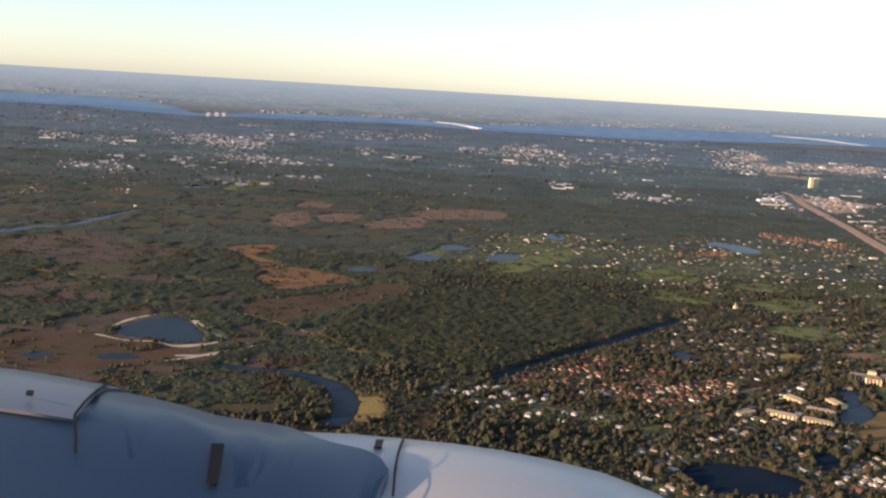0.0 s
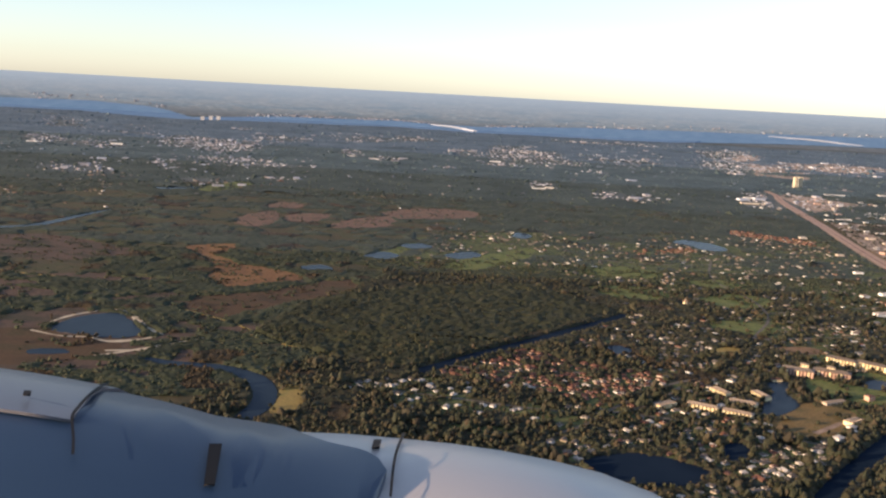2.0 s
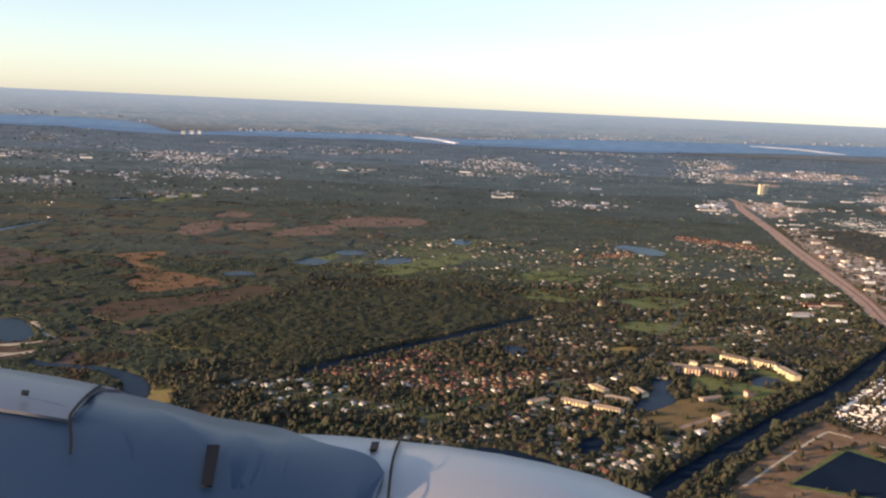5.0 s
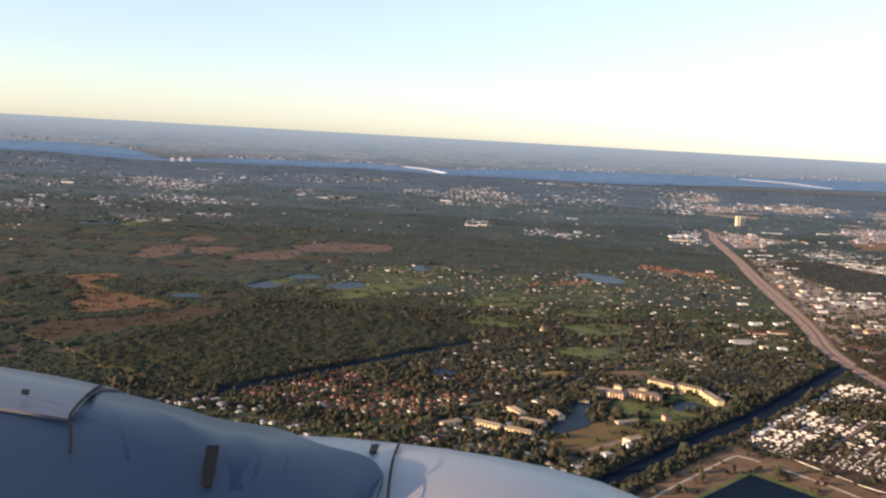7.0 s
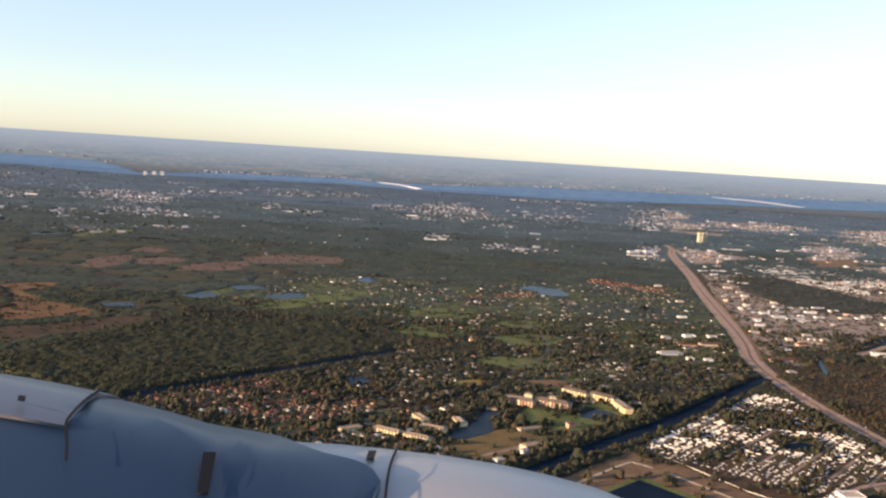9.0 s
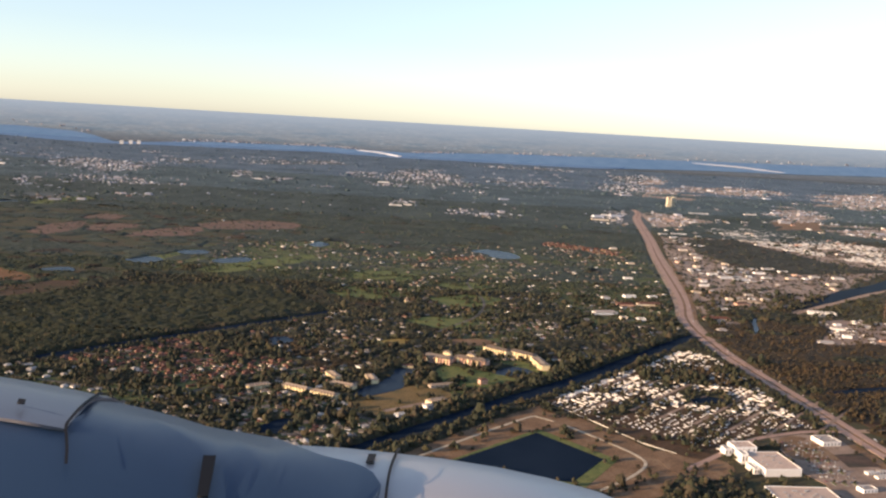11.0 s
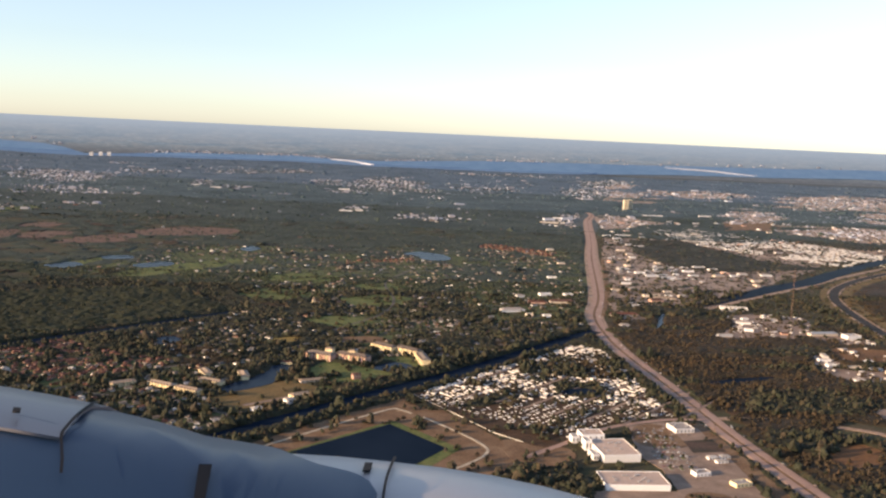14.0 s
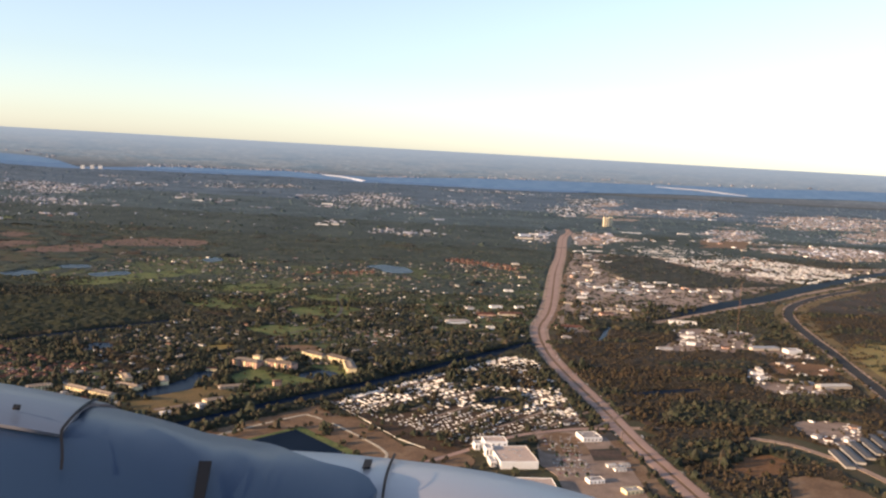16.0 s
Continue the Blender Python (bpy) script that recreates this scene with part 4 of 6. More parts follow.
# apartment wings round the pond, and the long apartment rows
def wing(a, b, depth, h, wall, roof, label, storeys, bays, pitched=True):
    a, b = Vector(a), Vector(b)
    m = (a + b) / 2
    ob = block("apartment_building", m.x, m.y, (b - a).length, depth, h, facing(a, b), wall, roof, label, "building", storeys, 0, "apartment buildings", pitched, 0, 1.0)
    n, w = bays, (b - a).length
    for i in range(n):
        x, r = -w / 2 + w * (i + 0.5) / n, w / n * 0.29
        bay = part("bay", box_mesh("bay", x - r, x + r, -depth / 2 - 1.1, -depth / 2 - 0.06, -0.3, h * 1.02, mat=M_CREAM if i % 3 == 1 else wall), None, ob)
        part("bay_roof", hip(bmesh.new(), x - r, x + r, -depth / 2 - 1.1, -depth / 2 + 1.0, h * 1.025, 0.5, 0.12), roof, bay)
        for k in range(storeys if i % 2 else 0):
            part("window", box_mesh("window", x - r * 0.5, x + r * 0.5, -depth / 2 - 1.15, -depth / 2 - 1.1, h / storeys * (k + 0.3), h / storeys * (k + 0.75), mat=M_GLASS), None, bay)
        q = x + w / n / 2
        if i < n - 1:
            part("balcony", box_mesh("balcony", q - r * 0.62, q + r * 0.62, -depth / 2 - 0.12, -depth / 2 - 0.055, 0.1, h * 0.93, mat=M_GLASS), None, ob, "dark glazed balcony recess")
    return ob


wing((285, 601), (303.5, 593), 7, 4.2, M_ROSE, M_SHINGLE, "rose stucco apartment wing with brown roof and bays", 4, 9)
wing((305.5, 600), (327, 590.5), 7, 4.4, M_ROSE, M_SHINGLE, "rose stucco apartment wing with brown roof and bays", 4, 10)
wing((329, 634), (344.5, 621), 6, 4.4, M_CREAM, M_SHINGLE, "cream stucco apartment wing behind the pond", 4, 9)
wing((346, 626), (362, 612), 6, 4.4, M_CREAM, M_SHINGLE, "cream stucco apartment wing behind the pond", 4, 9)
wing((362, 609), (366, 588), 5.5, 4.0, M_CREAM, M_SHINGLE, "cream stucco apartment wing closing the courtyard", 4, 9)
block("clubhouse", 321, 549, 5, 4, 3.2, 20, M_ROSE, M_TILE, "rosy clubhouse tower with tiled roof on the lawn", "building", 3, 3, "", True)
block("clubhouse", 295, 539, 17, 4.2, 1.5, 25, M_BEIGE, M_TAN, "low beige clubhouse with tiled roof on the lawn", "building", 1, 6, "", True)
for a, b in (((201, 520.5), (217, 512)), ((219, 511.5), (234, 503)), ((228, 530), (243, 523)), ((225, 553), (231, 541)), ((250, 550), (254, 537)), ((286, 500), (296, 507)), ((180, 512), (192, 520))):
    wing(a, b, 4.6, 2.5, M_CREAM, M_TAN, "long cream apartment row with clay-tile roof", 2, 8)

for x, y, w, turn in ((286, 494, 5, 40), (271, 475, 6, 35)):
    block("gatehouse", x, y, w, 4, 2.0, turn, M_SHOPWHITE, M_PALE, "small white gatehouse beside the paved drive", "building", 1, 3, "", True)
block("lake_house", 273.5, 579, 7, 3, 1.8, 5, M_CREAM, M_TILE, "cream lodge at the head of the lake", "building", 1, 4, "", True)
for x, y in ((300, 601.5), (316, 597)):
    block("apartment_tower", x, y, 5, 4, 6.6, -22, M_CREAM, M_TAN, "cream gabled tower over the rose apartments", "building", 5, 3, "", True)

# store and shops by the highway
block("store", 457, 424, 19, 24, 3.6, 8, M_SHOPWHITE, M_ROSEROOF, "big white flat-roofed store by the parking lot", "store", 1, 0, "", False, 9)
block("store_annex", 449, 444, 12, 9, 4.4, 8, M_SHOPWHITE, M_ROSEROOF, "white annex rising over the big store", "store", 1, 4, "", False, 3)
block("store", 457, 384, 30, 17, 2.6, 3, M_SHOPWHITE, M_ROSEROOF, "long white flat-roofed shopping block", "store", 1, 0, "", False, 14)
block("shop", 503, 466, 11, 11, 2.4, 12, M_SHOPWHITE, M_TAR, "square white shop at the corner of the lot", "shop", 1, 5, "", False, 4)
block("shop", 493, 398, 8, 5, 1.8, 15, M_SHOPWHITE, M_TAR, "small white roadside shop on the parking lot", "shop", 1, 4)
block("shop", 508, 386, 9, 5, 1.8, 20, M_CREAM, M_TAR, "small tan roadside shop on the parking lot", "shop", 1, 4)
block("shop", 512, 364, 7, 5, 1.8, 15, M_SHOPWHITE, M_SHINGLE, "small white roadside shop with a hipped roof", "shop", 1, 4, "", True)
block("shop", 494, 492, 5, 4, 1.6, 10, M_SHOPWHITE, M_SHINGLE, "small white house at the trailer park gate", "shop", 1, 3, "", True)
for x, y, w, d, h in ((445.5, 418, 3, 9, 2.6), (444.5, 431, 3.5, 7, 4.8), (440, 441, 4, 5, 3.4)):
    block("store_annex", x, y, w, d, h, 8, M_SHOPWHITE, M_PALE, "tall white entrance block on the side of the store", "store", 1, 2, "", False, 1)
for x, y, w in ((506, 421, 5), (513, 423, 5), (509, 416, 6)):
    block("shop", x, y, w, 3, 1.3, 12, M_SHOPWHITE, M_PALE, "low white kiosk beside the highway", "shop", 1, 3, "", True)
# tall white residential tower with two slabs
for dx, label in ((-7.5, "tall white apartment tower slab, sunlit face"), (7.5, "tall white apartment tower slab beside its twin")):
    block("tower_block", 864 + dx * 0.9, 2128 + dx * 0.5, 8, 9, 23.5, 4, M_CREAMWHITE, M_TAR, label, "tower", 10, 5, "tower slabs", False, 2, 1.2)
for x, y, h in ((-970, 3900, 17), (-946, 3945, 18), (-925, 3985, 17)):
    block("tower_block", x, y, 15, 12, h, 10, M_SHOPWHITE, M_TAR, "white high-rise on the river promontory", "tower", 6, 4, "promontory towers", False, 1, 1.6)

# storage sheds with ribbed steel roofs
for k in range(6):
    x, y = 636 + k * 9.5, 448 + k * 8.2
    ob = thing("storage_shed", local(x, y, 97 - 14), "long storage shed with a dark ribbed steel roof", "shed", "storage sheds in a row")
    part("wall", box_mesh("wall", -14, 14, -2.6, 2.6, -0.2, 1.3, mat=M_PALE), None, ob)
    part("roof", hip(bmesh.new(), -14, 14, -2.6, 2.6, 1.303, 0.7, 0.2, True), M_STEEL, ob)
    windows_on(ob, "roller_door", [-12 + 3 * i for i in range(9)], (0.0,), -2.6, 1.9, 1.0, M_GALV)
    take_box(x, y, 28, 5.2, 83, 1)
# industrial sheds and shops east of the highway
rng = random.Random(5)
YARD = ((706, 741, 26, 6, 2.2), (727, 733, 13, 9, 3), (671, 660, 4, 9, 1.6), (664, 645, 9, 4, 1.6), (662, 628, 8, 5, 1.8), (677, 625, 10, 3.5, 1.6), (692, 622, 9, 3.5, 1.4), (707, 612, 26, 6, 2.4), (668, 852, 26, 6, 2.2),
        (652, 781, 12, 6, 1.8), (645, 748, 7, 5, 2), (615, 722, 14, 4, 1.6), (703, 813, 9, 4, 1.6), (686, 800, 8, 4, 1.6), (660, 800, 6, 4, 1.4), (664, 590, 8, 4, 1.4))
for x, y, w, d, h in YARD:
    block("warehouse", x, y, w, d, h, rng.choice((-8, 4, 12)), rng.choice((M_SHOPWHITE, M_BEIGE)), rng.choice((M_PALE, M_TAR, M_GALV)), "pale metal warehouse in a dusty yard", "warehouse", 1, 0, "warehouses", rng.random() < 0.5, 2)
for k in range(46):
    x, y = rng.uniform(605, 735), rng.choice((rng.uniform(560, 700), rng.uniform(560, 700), rng.uniform(730, 870), rng.uniform(445, 515)))
    w, d = rng.uniform(3, 7), rng.uniform(2.5, 4)
    if taken(x, y) == 1 and taken(x + 4, y) < 2 and taken(x - 4, y) < 2:
        block("storage_hut", x, y, w, d, rng.uniform(0.9, 1.6), rng.uniform(-20, 40), rng.choice((M_SHOPWHITE, M_BEIGE, M_ROSE)), rng.choice((M_PALE, M_TAR, M_TILE, M_SHINGLE)), "small storage hut on a dusty yard", "hut", 1, 0, "storage huts", True, 0)
WHITE_SHOPS = ((619, 1107, 14), (631, 1073, 12), (640, 1052, 16), (656, 1042, 20), (700, 1106, 14), (725, 1145, 16), (737, 1126, 12), (728, 1074, 14), (748, 1078, 10), (765, 1096, 12), (794, 1096, 15), (762, 1041, 12),
               (701, 1359, 14), (660, 1300, 12), (712, 1514, 26), (682, 1500, 14), (552, 1270, 10), (660, 1810, 40), (622, 1700, 46), (545, 1130, 9), (515, 1009, 10), (490, 890, 12), (538, 750, 8), (570, 845, 9), (447, 797, 22), (460, 779, 6), (475, 776, 7), (514, 895, 9), (463, 875, 8), (596, 906, 6), (608, 910, 6), (621, 911, 6), (636, 914, 8))
ROSY_SHOPS = ((612, 896, 24), (600, 880, 14), (548, 797, 26), (476, 844, 18), (501, 851, 24), (572, 938, 9))
for spots, wall, roof in ((WHITE_SHOPS, (M_SHOPWHITE, M_SHOPWHITE, M_BEIGE), (M_PALE, M_TAR)), (ROSY_SHOPS, (M_ROSE, M_BEIGE), (M_TILE, M_TAN))):
    for x, y, w in spots:
        block("shop", x, y, w, 4.5 + w * 0.12, rng.uniform(1.3, 2.1), rng.choice((6, 10, 14)), rng.choice(wall), rng.choice(roof), "low %s commercial building along the highway" % ("rosy" if roof[0] is M_TILE else "white"), "shop", 1, 0, "shops along the highway", roof[0] is M_TILE or rng.random() < 0.25, 2)
for x, y, w, label in ((232, 1758, 34, "white school building in the far woods"), (255, 1785, 22, "white school wing in the far woods"), (-951, 2249, 34, "big white store in the far suburb"), (-770, 2320, 40, "big white store in the far suburb"), (-120, 2274, 44, "big white store in the far suburb"),
                       (-185, 2330, 30, "big white store in the far suburb"), (182, 2417, 40, "big white store in the far town"), (880, 1960, 60, "long white store roof in the town"), (1010, 2010, 40, "long white store roof in the town")):
    block("store", x, y, w * 0.72, 8, 2.6, 6, M_SHOPWHITE, M_PALE, label, "store", 1, 0, "far stores", False, 1)
SHOPS = []
for k in range(52):
    for _ in range(40):
        y = rng.uniform(850, 1900)
        road = np.interp(y, [760, 915, 1195, 1420, 1820], [516, 544, 597, 640, 715])
        x = road + rng.uniform(24, 60 + (y - 700) * 0.42)
        w, d = rng.uniform(6, 16), rng.uniform(5, 9)
        if not in_town_woods(x, y) and taken(x, y) < 2 and taken(x + w / 2, y) < 2 and taken(x - w / 2, y) < 2 and all(abs(x - a) > (w + c) / 2 + 3 or abs(y - b) > 12 for a, b, c in SHOPS):
            break
    else:
        continue
    SHOPS.append((x, y, w))
    block("shop", x, y, w * 0.8, d * 0.7, rng.uniform(1.2, 2.0), rng.choice((8, 12, 15, 100)), rng.choice((M_SHOPWHITE, M_BEIGE, M_SHOPWHITE, M_ROSE)), rng.choice((M_PALE, M_TAR, M_TILE, M_PALE)), "small commercial building behind the highway", "shop", 1, 0, "small shops", rng.random() < 0.3, 1)
# chapel with a steep pale spire on the golf course
ob = thing("chapel", local(269, 797, 15) @ Matrix.Scale(0.62, 4), "small pale chapel with a steep pyramid spire", "chapel")
part("wall", box_mesh("wall", -2.2, 2.2, -2.2, 2.2, -0.2, 4.5, mat=M_CREAM), None, ob)
part("spire", hip(bmesh.new(), -2.2, 2.2, -2.2, 2.2, 4.503, 6.0, 0.2), M_TAN, ob)
part("hall", box_mesh("hall", 2.21, 8, -1.8, 1.8, -0.2, 2.2, mat=M_CREAM), None, ob)
part("hall_roof", hip(bmesh.new(), 2.45, 8, -1.8, 1.8, 2.203, 1.4, 0.15, True), M_TAN, ob)
take_box(271, 797, 12, 6, 15)

# lattice mast
ob = thing("radio_mast", local(706, 807, 0), "tall thin reddish lattice radio mast", "mast")
for a in range(3):
    c = Vector((0.55 * math.cos(a * 2.094), 0.55 * math.sin(a * 2.094), 0))
    part("leg", box_mesh("leg", c.x - 0.05, c.x + 0.05, c.y - 0.05, c.y + 0.05, 0, 48, mat=M_CLAYWALL), None, ob)
for k in range(24):
    part("brace", box_mesh("brace", -0.5, 0.5, -0.4, 0.45, k * 2 + 1, k * 2 + 1.06, mat=M_CLAYWALL), None, ob)


def bridge(a, b, deck, hump, width, n, label):
    """A long road bridge over the river: deck, rails and piers."""
    ob = thing("bridge", Matrix(), label, "bridge", "river bridges")
    pts = []
    for i in range(n + 1):
        s = i / n
        pts.append(far(a[0] + (b[0] - a[0]) * s, a[1] + (b[1] - a[1]) * s, deck + hump * math.sin(math.pi * s) ** 2))
    side = Vector((b[1] - a[1], a[0] - b[0], 0)).normalized() * width / 2
    bm = bmesh.new()
    ring = [[bm.verts.new(p + s) for s in (side, -side, -side + Vector((0, 0, -3)), side + Vector((0, 0, -3)))] for p in pts]
    for r, q in zip(ring, ring[1:]):
        for k in range(4):
            bm.faces.new((r[k], r[(k + 1) % 4], q[(k + 1) % 4], q[k]))
    part("deck", bm, M_BRIDGE, ob)
    for sg in (1, -1):
        bm = bmesh.new()
        ring = [[bm.verts.new(p + side * sg * f + Vector((0, 0, z))) for f, z in ((1.02, 0), (1.02, 2.2), (0.96, 2.2), (0.96, 0))] for p in pts]
        for r, q in zip(ring, ring[1:]):
            for k in range(4):
                bm.faces.new((r[k], q[k], q[(k + 1) % 4], r[(k + 1) % 4]))
        part("rail", bm, M_BRIDGE, ob)
    for p in pts[1:-1:2]:
        part("pier", box_mesh("pier", p.x - 2, p.x + 2, p.y - 1, p.y + 1, p.z - deck - hump - 4, p.z - 3, mat=M_CONCRETE), None, ob)
    return ob


bridge((182, 4270), (-40, 4830), 3, 4, 16, 24, "long pale concrete bridge over the river")
bridge((2325, 5150), (2095, 6050), 3, 6, 18, 28, "long pale concrete bridge over the river")

# ---- the engine cowling outside the cabin window: it flies along, so here it is drawn out along the flight line, a section at each camera step, shaped to fit the camera's view ----
# the way of flight, abeam and up, in the camera's axes
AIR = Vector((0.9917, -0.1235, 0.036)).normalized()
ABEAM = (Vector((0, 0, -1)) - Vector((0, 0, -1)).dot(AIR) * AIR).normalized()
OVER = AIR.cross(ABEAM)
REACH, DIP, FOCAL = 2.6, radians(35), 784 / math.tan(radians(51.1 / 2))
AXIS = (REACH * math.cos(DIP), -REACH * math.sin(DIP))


def sight(h, v):
    """The camera's line of sight through a pixel, as shares along the flight, abeam and up."""
    w = Vector(((h - 784) / FOCAL, (441 - v) / FOCAL, -1))
    return w.dot(AIR), w.dot(ABEAM), w.dot(OVER)


def girths(line):
    """Places along the nacelle and its radius there, fitted to an outline in camera pixels."""
    out = []
    for p in spline([(h, v, 0) for h, v in line], 4):
        along, abeam, up = sight(p.x, p.y)
        low = math.atan2(-up, abeam)
        out.append((REACH * math.cos(DIP - low) * math.cos(low) / abeam * along, REACH * math.sin(DIP - low)))
    return np.array(out)


BARREL = girths([(-330, 735), (100, 745), (400, 757), (500, 763), (600, 766), (720, 776), (800, 784), (880, 795), (960, 810), (1040, 829), (1100, 848), (1150, 870), (1250, 925), (1400, 1000), (1700, 1110)])
HOOD = girths([(-330, 622), (-120, 641), (0, 655), (70, 665), (190, 687), (300, 712), (400, 737), (500, 763)])
# Scaled down so that one section is as long as one camera step.
CELL, SMALL = 1.26, 1 / 3
# how far the hood stands out from the barrel
SWELL = ([*HOOD[:, 0], HOOD[-1, 0] + 0.16, HOOD[-1, 0] + 0.5], [*(HOOD[:, 1] - np.interp(HOOD[:, 0], BARREL[:, 0], BARREL[:, 1]) - 0.018), -0.012, -0.02])


def radius(u, hood, a=0.0):
    r = np.interp(u, BARREL[:, 0], BARREL[:, 1])
    if not hood:
        return r
    # lower down the hood runs out further back, along its tail
    late = np.interp(a, TAIL[1], TAIL[0]) - TAIL[0][0]
    return r + 0.018 + np.mean([max(0.0, np.interp(w - late, *SWELL)) for w in np.linspace(u - 0.08, u + 0.08, 7)])


def lay(h, v, hood):
    """Where a line of sight meets the shell: place along it and the angle round it."""
    along, abeam, up = sight(h, v)
    q, u, a = abeam * abeam + up * up, 0.0, 2.4
    for _ in range(18):
        m = (abeam * AXIS[0] + up * AXIS[1]) / q
        gap = m * m - (AXIS[0] ** 2 + AXIS[1] ** 2 - radius(u, hood, a) ** 2) / q
        k = m - math.sqrt(max(0.0, gap))
        u, a = k * along, math.atan2(k * up - AXIS[1], k * abeam - AXIS[0]) % (2 * math.pi)
    return u, a


# the line along which the hood runs out on the barrel
TAIL = np.array([lay(h, v, False) for h, v in ((497, 766), (540, 781), (575, 794), (605, 801), (635, 807), (655, 814), (670, 822), (680, 832), (687, 846))]).T


def on_shell(u, a, hood, lift):
    r = radius(u, hood, a) + lift
    return AIR * u + ABEAM * (AXIS[0] + r * math.cos(a)) + OVER * (AXIS[1] + r * math.sin(a))


def sheet(bm, rows, hood, lift, thick=0.0):
    """A smooth sheet on the shell from rows of (place, angle), with a turned-down edge."""
    grid = [[bm.verts.new(on_shell(u, a % (2 * math.pi), hood, lift)) for u, a in row] for row in rows]
    for r, q in zip(grid, grid[1:]):
        for i in range(len(r) - 1):
            bm.faces.new((r[i], r[i + 1], q[i + 1], q[i])).smooth = True
    if thick:
        rim = grid[0] + [r[-1] for r in grid[1:]] + grid[-1][-2::-1] + [r[0] for r in grid[-2:0:-1]]
        way = [(u, a) for u, a in list(rows[0]) + [r[-1] for r in rows[1:]] + list(rows[-1])[-2::-1] + [r[0] for r in rows[-2:0:-1]]]
        rim = [bm.verts.new(v.co) for v in rim]
        low = [bm.verts.new(on_shell(u, a % (2 * math.pi), hood, lift - thick)) for u, a in way]
        for i in range(len(rim)):
            j = (i + 1) % len(rim)
            bm.faces.new((rim[i], low[i], low[j], rim[j]))
    return bm


def joint(bm, line, width, hood, lift=0.004):
    """A dark gap between two panels along a line in camera pixels."""
    pts = spline([(h, v, 0) for h, v in line], 2)
    rows = []
    for i, p in enumerate(pts):
        d = (pts[min(i + 1, len(pts) - 1)] - pts[max(i - 1, 0)]).normalized() * width / 2
        rows.append([lay(p.x - d.y, p.y + d.x, hood), lay(p.x + d.y, p.y - d.x, hood)])
    return sheet(bm, rows, hood, lift)


def plate(bm, corners, hood, lift=0.005):
    (a, b), (c, d), (e, f), (g, h) = corners
    rows = [[lay((a + (c - a) * i / 2) * (1 - j / 2) + (g + (e - g) * i / 2) * j / 2, (b + (d - b) * i / 2) * (1 - j / 2) + (h + (f - h) * i / 2) * j / 2, hood) for i in range(3)] for j in range(3)]
    return sheet(bm, rows, hood, lift, 0.004)


# the round barrel, with a closed ring at either end
bm = bmesh.new()
rings = [[(u, a) for a in np.linspace(radians(30), radians(235), 25)] for u in np.linspace(-CELL, CELL, 21)]
sheet(bm, rings, False, 0.0, 0.05)
shell = [bm]
# the blue hood over its forward part, ending in a rounded tail
end = TAIL[0][-1]
low_end = lay(664, 890, True)
rows = [[(u, a) for a in np.linspace(radians(66) + (TAIL[1][0] - radians(66)) * max(0.0, (u - TAIL[0][0] + 0.5) / 0.5) ** 2, radians(222), 19)] for u in np.linspace(-CELL, TAIL[0][0] - 0.03, 14)]
for u in np.linspace(TAIL[0][0], end, 13):
    back = max(0.0, (u - low_end[0]) / (end - low_end[0]))
    top = np.interp(u, *TAIL)
    bottom = TAIL[1][-1] + (radians(222) - TAIL[1][-1]) * (1.0 if back == 0 else math.sqrt(max(0.0, 1 - back ** 2)) * (1 - 0.78 * back))
    rows.append([(u, a) for a in np.linspace(top, bottom, 19)])
shell.append(sheet(bmesh.new(), rows, True, 0.0, 0.02))
# the pale lip panel before the first joint
LIP = [lay(h, v, True) for h, v in ((190, 690), (172, 702), (156, 716), (140, 735), (131, 748))]
rows = []
for a in np.linspace(radians(30), LIP[-1][1], 9):
    edge = np.interp(a, [p[1] for p in LIP], [p[0] for p in LIP])
    rows.append([(u, a) for u in np.linspace(-CELL, edge, 6)])
shell.append(sheet(bmesh.new(), rows, True, 0.007, 0.007))
shell.append(joint(bmesh.new(), [(196, 684), (178, 697), (158, 714), (140, 735), (132, 748), (133, 765), (135, 790), (134, 815)], 5.5, True, 0.014))
shell.append(joint(bmesh.new(), [(718, 777), (711, 792), (703, 815), (698, 845), (694, 890)], 5, False, 0.014))
shell.append(plate(bmesh.new(), ((374, 792), (397, 792), (384, 864), (365, 864)), True, 0.009))
shell.append(plate(bmesh.new(), ((665, 783), (679, 783), (674, 797), (661, 797)), False, 0.007))
shell.append(plate(bmesh.new(), ((47, 703), (60, 704), (58, 711), (45, 710)), True, 0.016))
COWL_PARTS = (("hood", M_COWL, "slate-blue hood with a rounded tail, shade in its colour"), ("lip_panel", M_LIP, "pale grey intake lip panel"), ("panel_joint", M_GAP, "dark forked gap between the panels"), ("panel_joint", M_GAP, "dark gap round the barrel"), ("vent", M_GAP, "dark slanted vent slot"),
              ("drain_vent", M_GAP, "small dark square vent"), ("fastener", M_GAP, "dark recessed fastener"))
# turn that keeps each section in place in the camera's view: seconds, to the side, down and leaning, in degrees
COWL_TURN = np.array([(0, 0, 0, 0), (0.5, 0.03, 0.38, 0), (1, -0.10, 0.07, 0), (1.5, -0.03, 0.14, 0), (2, -0.14, 0, 0), (3.5, -0.2, -0.04, 0.06), (4, -0.19, -0.1, 0.25), (6.5, -0.15, -0.27, 0.7), (7, -0.09, -0.33, 0.9),
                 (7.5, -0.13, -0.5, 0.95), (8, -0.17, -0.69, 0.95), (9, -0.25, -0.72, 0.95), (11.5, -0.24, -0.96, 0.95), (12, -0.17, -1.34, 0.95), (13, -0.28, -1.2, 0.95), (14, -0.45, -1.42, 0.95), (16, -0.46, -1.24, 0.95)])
# One section for each camera step, posed from the camera's own bearing.
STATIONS = []
